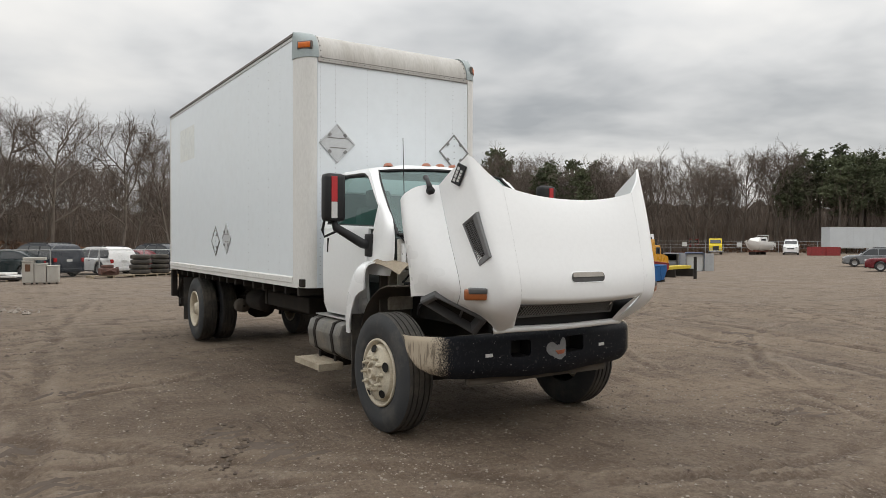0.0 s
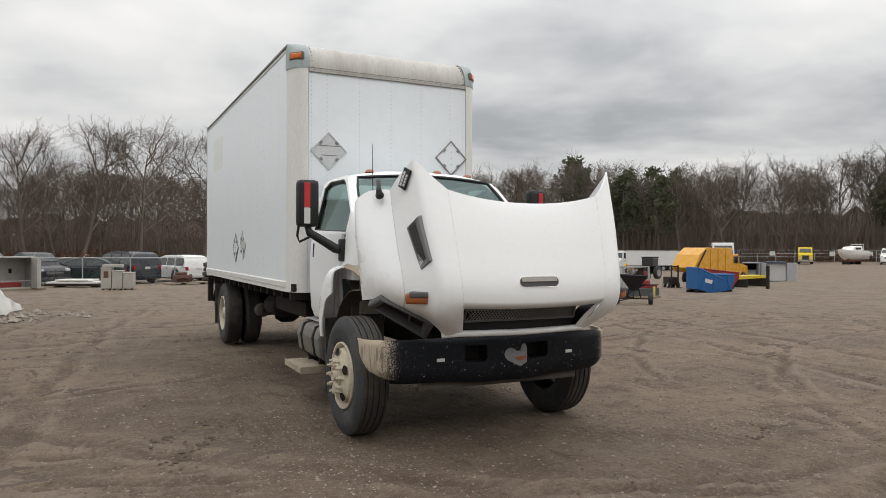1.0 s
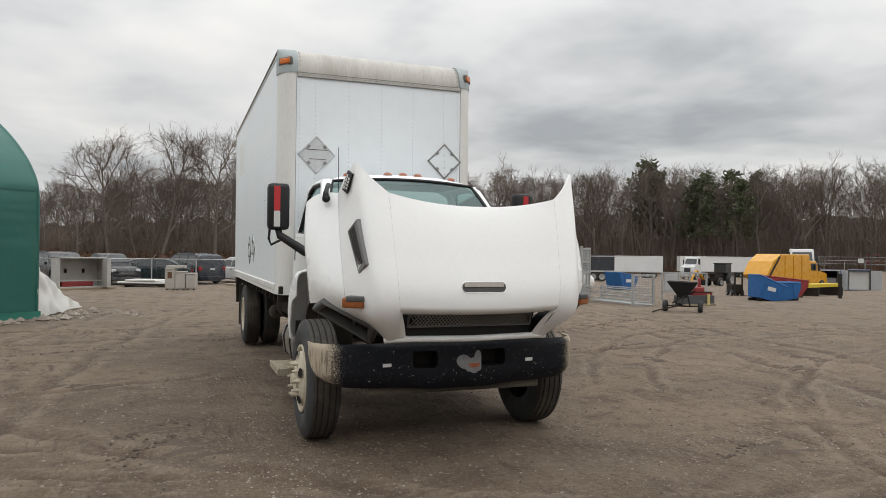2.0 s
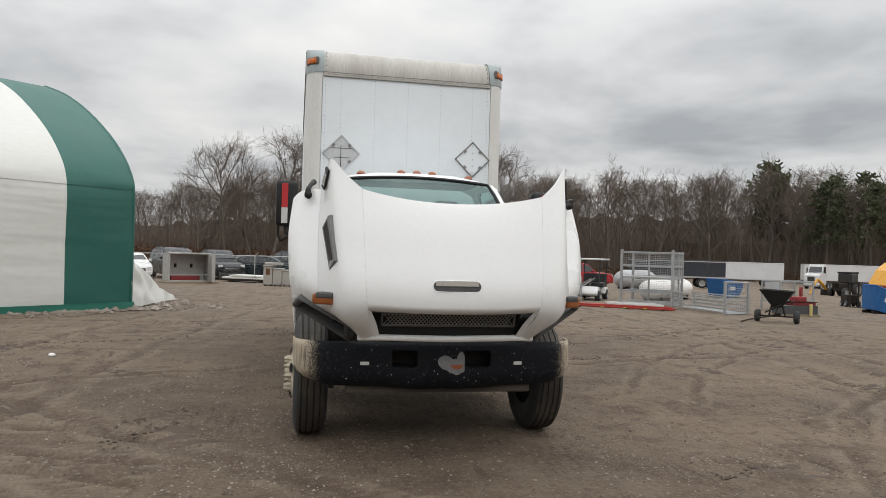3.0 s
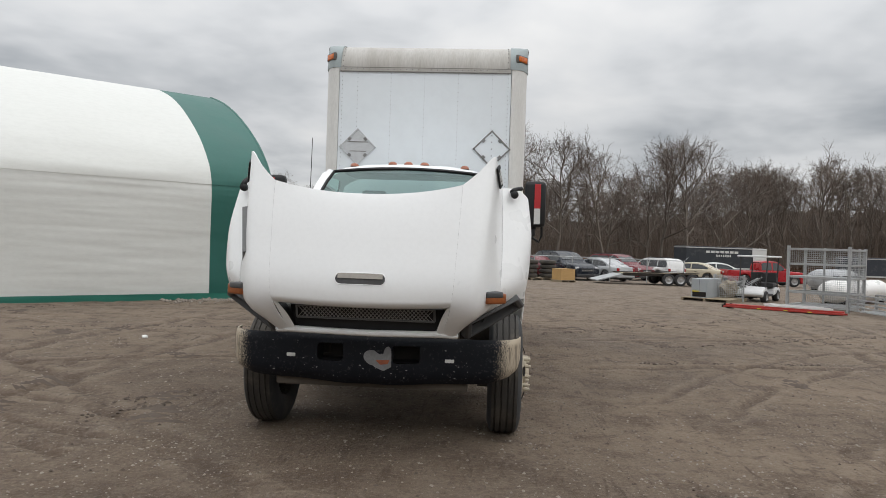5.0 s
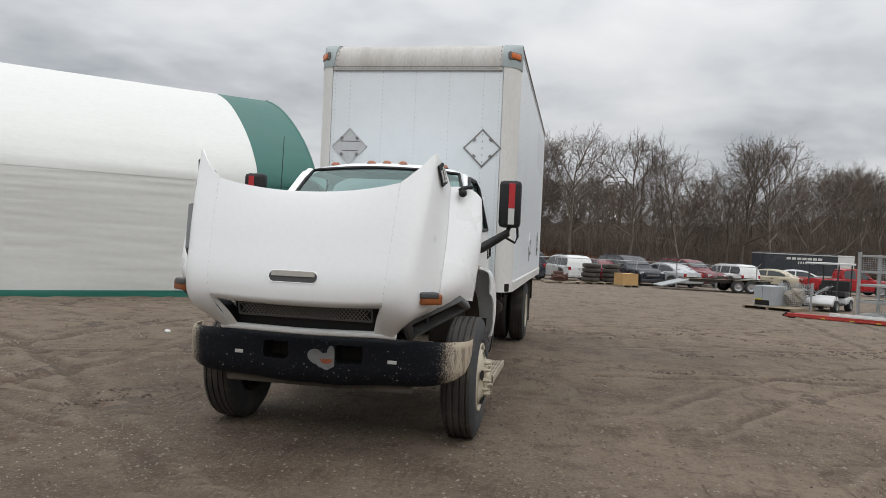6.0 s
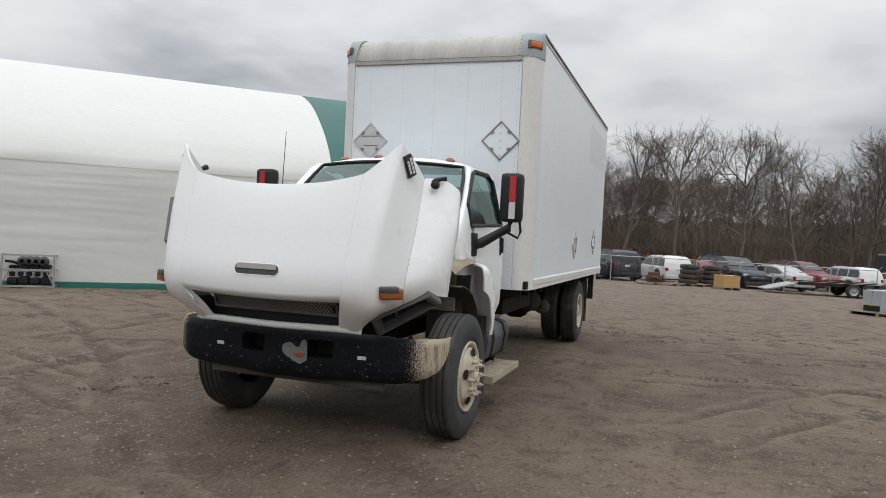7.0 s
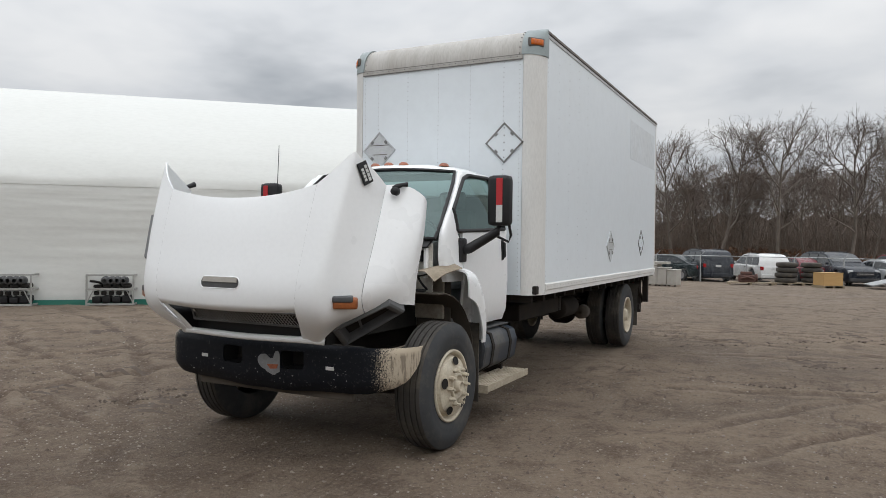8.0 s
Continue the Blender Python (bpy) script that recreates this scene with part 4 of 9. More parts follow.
def hood_point(u, v):
    """The centre panel: u from seam to seam, v from the nose to the open rear edge."""
    edge = spline(S_COL, (1 + 2 * max(v, 0.0)) / 3)
    y = edge[1] - 0.030 * (1 - u * u) * (1 - 0.5 * max(v, 0))
    z = edge[2] - (0.02 * (1 - max(v, 0)) + 0.088 * max(v, 0) ** 3) * (1 - abs(u) ** 2.2)
    if v < 0:
        a = min(1.0, -v / 0.08) * math.pi / 2
        y, z = y + 0.10 * (1 - math.cos(a)), z - 0.055 * math.sin(a)
    return (u * edge[0], y, z)


bm = bmesh.new()
vs_ = [-0.08, -0.065, -0.05, -0.035, -0.02, -0.008, 0.0] + [k / 18 for k in range(1, 19)]
us_ = [-1 + 2 * k / 36 for k in range(37)]
grid = [[bm.verts.new(hood_point(u * 0.999, v)) for v in vs_] for u in us_]
for a, b in zip(grid, grid[1:]):
    for k in range(len(vs_) - 1):
        bm.faces.new((a[k], a[k + 1], b[k + 1], b[k]))
thicken(part("hood_centre_panel", bm, WHITE_PAINT, hood, smooth=True), 0.014, 0)

M_COL = [(0.64, -1.12, 0.965), (0.75, -1.366, 1.232), (0.79, -1.297, 1.69), (0.832, -1.142, 2.205)]
R_COL = [(0.68, -1.09, 0.955), (0.815, -1.348, 1.216), (0.872, -1.272, 1.70), (0.932, -1.068, 2.325)]
Q_COL = [(0.738, -1.085, 1.020), (0.872, -1.298, 1.197), (0.918, -1.217, 1.70), (0.957, -1.02, 2.30)]
P_COL = [(0.84, -1.045, 1.105), (0.95, -1.18, 1.24), (0.972, -1.075, 1.70), (0.985, -0.88, 2.215)]
V_COL = [(0.975, -0.96, 1.16), (1.008, -1.06, 1.32), (1.016, -0.915, 1.71), (1.0, -0.735, 2.115)]
F1_COL = [(1.06, -0.925, 1.20), (1.085, -0.995, 1.36), (1.10, -0.858, 1.72), (1.08, -0.70, 2.118)]
F2_COL = [(1.14, -0.865, 1.24), (1.17, -0.90, 1.40), (1.188, -0.785, 1.73), (1.16, -0.635, 2.10)]
F3_COL = [(1.20, -0.74, 1.232), (1.232, -0.765, 1.42), (1.25, -0.68, 1.74), (1.22, -0.555, 2.045)]
F4_COL = [(1.20, -0.64, 1.22), (1.225, -0.65, 1.44), (1.24, -0.58, 1.75), (1.215, -0.49, 2.0)]
RING_DARK = plain("dark_seam_gap", (0.46, 0.46, 0.455), 0.8)
for sgn in (-1, 1):
    bm = bmesh.new()
    sheet(bm, [S_COL, M_COL, R_COL, Q_COL, P_COL, V_COL], 30, 28, sgn)
    thicken(part("hood_side_panel", bm, WHITE_PAINT, hood, smooth=True), 0.014, 0)
    bm = bmesh.new()
    sheet(bm, [[tuple(Vector(p) + Vector((0.006, 0.004, 0))) for p in V_COL], F1_COL, F2_COL, F3_COL, F4_COL], 22, 24, sgn)
    thicken(part("fender", bm, WHITE_PAINT, hood, smooth=True), 0.014, 0)
    # dark hairline gaps along both seams
    bm = bmesh.new()
    tube(bm, [Vector((sgn * p[0], p[1] - 0.0065, p[2])) for p in (spline(S_COL, 0.34 + 0.66 * k / 16) for k in range(17))], 0.0012, 4)
    tube(bm, [Vector((sgn * (p[0] + 0.006), p[1] - 0.002, p[2])) for p in (spline(V_COL, k / 16) for k in range(17))], 0.0012, 4)
    part("panel_gap", bm, RING_DARK, hood)
    # headlamp bezel under the fender
    bz = new("headlamp_bezel")
    bz.parent = hood
    tagged(bz, "dark grey moulded headlamp bezel")
    quad = [Vector((sgn * x, y, z)) for x, y, z in ((0.765, -1.065, 1.060), (1.145, -0.915, 1.262), (1.195, -0.790, 1.200), (0.755, -0.900, 0.930))]
    mid = sum(quad, Vector()) / 4
    out_b = (quad[1] - quad[0]).cross(quad[3] - quad[0]).normalized()
    out_b *= -1 if out_b.z > 0 else 1
    rings = []
    bm = bmesh.new()
    for shrink, deep in ((-0.06, -0.04), (-0.04, 0.020), (0.02, 0.034), (0.15, 0.032), (0.20, 0.014), (0.28, -0.045)):
        rings.append([bm.verts.new(c.lerp(mid, shrink) + out_b * deep) for c in quad])
    for a, b in zip(rings, rings[1:]):
        for k in range(4):
            bm.faces.new((a[k], a[(k + 1) % 4], b[(k + 1) % 4], b[k]))
    bmesh.ops.bevel(bm, geom=[e for e in bm.edges if len(e.link_faces) == 2], offset=0.005, segments=2, affect="EDGES", profile=0.6)
    part("bezel_shell", bm, BEZEL, bz)
    bm = bmesh.new()
    bm.faces.new([bm.verts.new(c.lerp(mid, 0.26) - out_b * 0.042) for c in quad])
    part("lamp_opening", bm, ENGINE, bz, "empty dark headlamp opening")
    bm = bmesh.new()
    tube(bm, [quad[0].lerp(quad[1], 0.42).lerp(mid, 0.2) - out_b * 0.02, quad[3].lerp(quad[2], 0.30).lerp(mid, 0.2) - out_b * 0.03], 0.012, 4)
    part("bezel_rib", bm, BEZEL, bz)
    # turn signal
    bm = bmesh.new()
    m = Matrix.Translation((sgn * 0.960, -1.185, 1.272)) @ Matrix.Rotation(sgn * radians(34), 4, "Z")
    box(bm, -0.086, 0.086, -0.064, 0.05, -0.050, 0.030, 0.016, m=m)
    sg = part("turn_signal", bm, AMBER_SIGNAL, hood, "amber turn signal lamp", smooth=True)
    bm = bmesh.new()
    box(bm, -0.072 - 0.018 * sgn, 0.072 - 0.018 * sgn, -0.069, 0.05, -0.004, 0.042, 0.012, m=m)
    part("signal_cap", bm, BEZEL, sg, "grey cap over the amber lens", smooth=True)
    # hold-down hook on the fender
    bm = bmesh.new()
    if sgn < 0:
        tube(bm, [(-1.115, -0.78, 2.075), (-1.11, -0.755, 2.115), (-1.09, -0.70, 2.155), (-1.065, -0.63, 2.185)], [0.026, 0.022, 0.017, 0.024], 8)
    else:
        tube(bm, [(1.09, -0.76, 2.085), (1.105, -0.74, 2.105), (1.135, -0.715, 2.118), (1.165, -0.69, 2.122)], [0.024, 0.020, 0.015, 0.019], 8)
    lathe(bm, [(-0.02, 0.0), (-0.02, 0.028), (0.02, 0.032), (0.022, 0.0)], 12, "y", (sgn * 1.11, -0.78, 2.066))
    part("hood_hook", bm, BLACK_PLASTIC, hood, "black rubber hold-down hook", smooth=True)
    # dark plate with pale bars near the tip
    plate = new("name_plate")
    plate.parent = hood
    tagged(plate, "black plate with two rows of pale bars")
    m = Matrix.Translation((sgn * 0.985, -0.995, 2.185)) @ Matrix.Rotation(sgn * radians(76), 4, "Z") @ Matrix.Rotation(radians(-5), 4, "X") @ Matrix.Rotation(sgn * radians(-24), 4, "Y")
    bm = bmesh.new()
    box(bm, -0.047, 0.047, -0.008, 0.006, -0.082, 0.082, 0.004, m=m)
    part("plate", bm, BLACK_PLASTIC, plate)
    for x, z0, z1 in ((-0.02, -0.055, 0.045), (0.02, -0.065, 0.06)):
        bm = bmesh.new()
        for q in range(4):
            za = z0 + (z1 - z0) * q / 4
            box(bm, sgn * x - 0.012, sgn * x + 0.012, -0.011, -0.0085, za, za + (z1 - z0) / 4 - 0.006, m=m)
        part("bar", bm, STRIP_WHITE, plate)

# side vent on the passenger side: a deep grey frame round a dark lattice
vent = new("side_vent")
vent.parent = hood
tagged(vent, "grey framed side vent with a dark diamond mesh")
corner = [Vector(p) for p in ((-0.946, -1.187, 1.888), (-0.983, -1.057, 1.799), (-0.925, -1.205, 1.472), (-0.895, -1.297, 1.550))]
out_n = (corner[1] - corner[0]).cross(corner[3] - corner[0]).normalized()
out_n *= -1 if out_n.x > 0 else 1


def on_vent(u, v, d=0.0):
    """u from the front to the rear edge, v from top to bottom, d out of the panel."""
    return corner[0].lerp(corner[1], u).lerp(corner[3].lerp(corner[2], u), v) + out_n * (d + 0.008)


bm = bmesh.new()
loops = []
for (u0, u1, v0, v1), d in (((-0.04, 1.04, -0.015, 1.015), -0.05), ((0.0, 1.0, 0.0, 1.0), 0.008), ((0.04, 0.96, 0.012, 0.985), 0.013), ((0.30, 0.92, 0.05, 0.88), 0.008), ((0.32, 0.90, 0.06, 0.87), 0.002)):
    loops.append([bm.verts.new(on_vent(u, v, d)) for u, v in ((u0, v0), (u1, v0), (u1, v1), (u0, v1))])
for a, b in zip(loops, loops[1:]):
    for k in range(4):
        bm.faces.new((a[k], a[(k + 1) % 4], b[(k + 1) % 4], b[k]))
part("vent_frame", bm, VENT_GREY, vent)
bm = bmesh.new()
bm.faces.new([bm.verts.new(on_vent(u, v, 0.003)) for u, v in ((0.30, 0.05), (0.92, 0.05), (0.92, 0.88), (0.30, 0.88))])
part("vent_back", bm, ENGINE, vent)
bm = bmesh.new()
for k in range(0, 19):
    for d in (-1, 1):
        ends = []
        for u in (0.0, 1.0):
            ends.append((u, (k + (d * 1.5 * (u - 0.5))) / 18))
        (ua, va), (ub, vb) = ends
        if min(va, vb) >= 0.0 and max(va, vb) <= 1.0:
            tube(bm, [on_vent(0.32 + 0.58 * u, 0.06 + 0.81 * v, 0.007) for u, v in ends], 0.0030, 4, False)
part("vent_mesh", bm, VENT_GREY, vent, "diamond wire mesh")

# slot handle in the hood
slot = new("hood_handle_slot")
slot.parent = hood
tagged(slot, "recessed grey slot in the hood nose")


def stadium(bm, w, h, y, cx, cz, n=10, squash=1.0):
    pts = []
    for k in range(n + 1):
        a = -math.pi / 2 + math.pi * k / n
        pts.append((cx + w - h + h * math.cos(a), cz + h * math.sin(a)))
    for k in range(n + 1):
        a = math.pi / 2 + math.pi * k / n
        pts.append((cx - w + h + h * math.cos(a), cz + h * math.sin(a)))
    return [bm.verts.new((x, y + squash * (z - cz), z)) for x, z in pts]


SLOT_PALE = surface("slot_pale_lining", (0.40, 0.37, 0.33), (0.30, 0.28, 0.25), 0.5, scale=6)
SLOT_SHADE = surface("slot_shade_colour", (0.075, 0.075, 0.075), (0.045, 0.045, 0.045), 0.5, scale=6)
vm = 0.0
while hood_point(0, vm)[2] < 1.382:
    vm += 0.002
SY = hood_point(0, vm)[1] - 0.012  # the hood's skin at the slot
bm = bmesh.new()
rings = [stadium(bm, w, h, SY + y, 0, 1.382, squash=0.15) for w, h, y in ((0.192, 0.047, 0.012), (0.188, 0.044, 0.001), (0.185, 0.041, 0.001), (0.182, 0.038, 0.005))]
for a, b in zip(rings, rings[1:]):
    for k in range(len(a)):
        bm.faces.new((a[k], a[(k + 1) % len(a)], b[(k + 1) % len(b)], b[k]))
part("slot_rim", bm, WHITE_PAINT, slot, smooth=True)
bm = bmesh.new()
# nearly flush face; the shade inside the slot is put into its dark colour
bm.faces.new(stadium(bm, 0.183, 0.039, SY + 0.004, 0, 1.382, squash=0.15))
part("slot_floor", bm, SLOT_SHADE, slot, "dark grey face painted as the recess's shade")
bm = bmesh.new()
prism(bm, [(SY - 0.004, 1.384), (SY + 0.010, 1.384), (SY + 0.012, 1.420), (SY + 0.004, 1.420)], -0.165, 0.165, "x", bevel=0.002)
part("slot_lip", bm, SLOT_PALE, slot, "pale upper lining")

# grille under the nose
grille = new("grille")
grille.parent = hood
tagged(grille, "grille opening, its shade a black sheet, with a diamond wire mesh insert")
# black sheet behind the mesh stands in for the cavity's shade
bm = bmesh.new()
sheet(bm, [[(-0.60, -1.27, 1.172), (-0.2, -1.30, 1.165), (0.2, -1.30, 1.165), (0.60, -1.27, 1.172)], [(-0.60, -1.08, 1.15), (-0.2, -1.10, 1.15), (0.2, -1.10, 1.15), (0.60, -1.08, 1.15)], [(-0.58, -1.06, 0.98), (-0.2, -1.08, 0.96), (0.2, -1.08, 0.96), (0.58, -1.06, 0.98)]], 6, 10)
part("grille_back", bm, BLACK_PLASTIC, grille)
bm = bmesh.new()
for z, y in ((1.155, -1.165), (1.062, -1.135)):
    tube(bm, [(-0.53, y, z), (0.53, y, z)], 0.009, 4)
for x in (-0.53, 0.53):
    tube(bm, [(x, -1.165, 1.155), (x, -1.135, 1.062)], 0.009, 4)
part("mesh_frame", bm, VENT_GREY, grille)
bm = bmesh.new()
for k in range(-34, 35):
    for d in (-1, 1):
        x0, x1 = k * 0.030 - d * 0.040, k * 0.030 + d * 0.040
        if max(abs(x0), abs(x1)) <= 0.53:
            tube(bm, [(x0, -1.167, 1.152), (x1, -1.137, 1.066)], 0.0032, 4, False)
part("mesh", bm, surface("bare_grey_wire", (0.34, 0.34, 0.335), (0.22, 0.22, 0.215), 0.45, scale=12), grille, "diamond wire mesh")
bm = bmesh.new()
lip = [spline([(-0.70, -1.07, 0.955), (-0.58, -1.115, 0.965), (-0.3, -1.135, 0.962), (0, -1.14, 0.958), (0.3, -1.135, 0.962), (0.58, -1.115, 0.965), (0.70, -1.07, 0.955)], k / 24) for k in range(25)]
tube(bm, [tuple(p) for p in lip], 0.026, 8)
part("grille_lip", bm, WHITE_PAINT, grille, "white lower lip of the grille", smooth=True)
for sgn in (-1, 1):
    bm = bmesh.new()
    edge = [(0.668, -1.366, 1.232), (0.635, -1.250, 1.108), (0.600, -1.138, 0.982)]
    inner = [(0.652, -1.318, 1.190), (0.602, -1.218, 1.090), (0.560, -1.122, 0.972)]
    sheet(bm, [edge, [(x - 0.012, y - 0.004, z) for x, y, z in inner], inner], 5, 10, sgn)
    thicken(part("grille_side", bm, WHITE_PAINT, grille, "white slanted side of the grille opening", smooth=True), 0.012, 0)
    bm = bmesh.new()
    sheet(bm, [inner, [(x - 0.01, y + 0.17, z) for x, y, z in inner]], 2, 6, sgn)
    part("grille_cheek", bm, BLACK_PLASTIC, grille)

# bumper with two slots
bumper = new("front_bumper")
bumper.parent = truck
bumper.location = (-0.02, 0.03, 0.018)
tagged(bumper, "scuffed black steel bumper, paint peeled to beige at the ends")


def bumper_point(q, f):
    """q from end to end (-1 to 1), f from the lower to the upper edge; the ends wrap back, cut round below."""
    t = abs(q)
    if t <= 0.75:
        x = t / 0.75 * 0.93
        y, a = -0.92 + 0.035 * (x / 0.8) ** 2, 0.0
    else:
        full = 0.45 + 0.55 * math.sqrt(max(0.0, 1 - (1 - min(1.0, f * 1.15)) ** 2))
        a = (t - 0.75) / 0.25 * full
        x, y = 0.93 + 0.26 * math.sin(a * math.pi / 2), -0.873 + 0.36 * (1 - math.cos(a * math.pi / 2))
    low = 0.530 + 0.03 * (x / 0.8) ** 2 + 0.05 * a
    z = low + (0.895 - low) * f - 0.006 * math.sin(9 * x) * (1 - f)
    y += 0.10 * max(0, 0.22 - f) ** 1.4 * 4 + 0.06 * max(0, f - 0.9) * 6
    return (math.copysign(x, q), y, z)


def q_of(x):
    return x / 0.93 * 0.75


holes = ((-0.42, -0.21), (0.18, 0.40))
xs = sorted({q_of(x) for h in holes for x in h} | {round(-1 + 2 * k / 64, 4) for k in range(65)})
fs_ = [0, 0.06, 0.12, 0.22, 0.35, 0.46, 0.60, 0.84, 0.92, 0.97, 1.0]
bm = bmesh.new()
grid = [[bm.verts.new(bumper_point(x, f)) for f in fs_] for x in xs]
for i in range(len(xs) - 1):
    for k in range(len(fs_) - 1):
        mid = (xs[i] + xs[i + 1]) / 2
        if 0.46 <= fs_[k] < 0.84 and any(q_of(h0) < mid < q_of(h1) for h0, h1 in holes):
            continue
        bm.faces.new((grid[i][k], grid[i][k + 1], grid[i + 1][k + 1], grid[i + 1][k]))
thicken(part("bumper_face", bm, BUMPER, bumper, smooth=True), 0.012, 1)
for x0, x1 in ((-0.42, -0.21), (0.18, 0.40)):
    bm = bmesh.new()
    f = [(x0, -0.905, 0.70), (x1, -0.905, 0.70), (x1, -0.905, 0.84), (x0, -0.905, 0.84)]
    a, b = [bm.verts.new(v) for v in f], [bm.verts.new((v[0] * 0.95, -0.715, v[2])) for v in f]
    bm.faces.new(b)
    for k in range(4):
        bm.faces.new((a[k], a[(k + 1) % 4], b[(k + 1) % 4], b[k]))
    slot_hole = part("tow_slot", bm, BLACK_PLASTIC, bumper, "dark recessed tow slot with rounded corners")
    for cx, sx in ((x0, 1), (x1, -1)):
        for cz, sz in ((0.70, 1), (0.84, -1)):
            bm = bmesh.new()
            arc = [(cx + sx * 0.034 * (1 - math.sin(a)), cz + sz * 0.034 * (1 - math.cos(a))) for a in [math.pi / 2 * k / 6 for k in range(7)]]
            face_y = bumper_point(q_of(cx), 0.6)[1]
            prism(bm, [(cx - sx * 0.006, cz - sz * 0.006)] + arc, face_y - 0.0125, face_y + 0.004, "y")
            part("slot_corner", bm, BUMPER, slot_hole)
for x in (-0.635, 0.635):
    m = Matrix.Translation((x, -0.905, 0.733)) @ Matrix.Rotation(math.copysign(radians(4), x), 4, "Z")
    bm = bmesh.new()
    box(bm, -0.036, 0.036, -0.008, 0.012, -0.014, 0.014, 0.004, m=m)
    part("marker", bm, STRIP_WHITE, bumper, "small white marker lens")
bm = bmesh.new()
lobes = ((0.022, 0.742, 0.066, 0.060), (0.110, 0.707, 0.080, 0.064), (0.146, 0.762, 0.036, 0.068))
ring = []
for k in range(56):
    a = 2 * math.pi * k / 56
    reach = 0.0
    for q in range(1, 90):
        x, z = 0.115 + 0.002 * q * math.cos(a), 0.735 + 0.002 * q * math.sin(a)
        if x < 0.178 and any(((x - cx) / rx) ** 2 + ((z - cz) / rz) ** 2 < 1 + 0.12 * math.sin(7 * a) for cx, cz, rx, rz in lobes):
            reach = 0.002 * q
    ring.append(bm.verts.new((0.115 + reach * math.cos(a), -0.934, 0.735 + reach * math.sin(a))))
bm.faces.new(ring)
thicken(part("bare_patch", bm, surface("bare_grey_primer", (0.24, 0.245, 0.25), (0.17, 0.17, 0.175), 0.6, scale=14, amount=0.6), bumper, "grey patch of bare primer"), 0.004, 0)
bm = bmesh.new()
prism(bm, [(0.055, 0.722), (0.165, 0.727), (0.150, 0.694), (0.090, 0.688)], -0.943, -0.937, "y")
part("rust_mark", bm, surface("rust_orange", (0.36, 0.11, 0.05), (0.22, 0.07, 0.04), 0.8, scale=30), bumper, "rust-orange mark on the bare patch")
bm = bmesh.new()
random.seed(12)
for k in range(56):
    x, f = random.uniform(-0.88, 0.88), random.choice((random.uniform(0.1, 0.45), random.uniform(0.1, 0.95)))
    if 0.42 < f < 0.88 and any(h0 - 0.02 < x < h1 + 0.02 for h0, h1 in holes):
        continue
    c = Vector(bumper_point(q_of(x), f)) + Vector((0, -0.0132, 0))
    r = random.choice((0.002, 0.003, 0.003, 0.005))
    bm.faces.new([bm.verts.new(c + Vector((r * random.uniform(0.6, 2.0) * math.cos(a), 0, r * random.uniform(0.6, 1.2) * math.sin(a)))) for a in [2 * math.pi * q / 6 for q in range(6)]])
tagged(part("paint_chips", bm, surface("chipped_pale_primer", (0.32, 0.32, 0.31), (0.17, 0.17, 0.165), 0.7, scale=30), bumper, "small pale chips in the black paint"), kind="stuff")
one_box("air_dam", (-0.78, 0.78, -0.82, -0.76, 0.475, 0.60), LINER_DUST, bumper, 0.02)
one_box("bumper_beam", (-0.8, 0.8, -0.712, -0.66, 0.62, 0.88), STEEL_DARK, bumper, 0.01)

# cab
cab = new("cab")
cab.parent = truck
cab.location = (0.012, 0, 0.024)
tagged(cab, "white conventional truck cab")


def cab_x(z, y=1.2):
    """Half width of the cab at a height."""
    keys = [(0.88, 0.95), (1.0, 0.995), (1.3, 1.010), (1.6, 1.004), (1.80, 0.985), (2.0, 0.942), (2.2, 0.895), (2.31, 0.866), (2.37, 0.835), (2.42, 0.74), (2.47, 0.45), (2.485, 0.0)]
    for (z0, w0), (z1, w1) in zip(keys, keys[1:]):
        if z <= z1:
            w = w0 + (w1 - w0) * (z - z0) / (z1 - z0)
            break
    return w


def pillar_y(z):
    """The windscreen's plane: y at a height."""
    return 0.22 + (z - 1.75) * 1.06


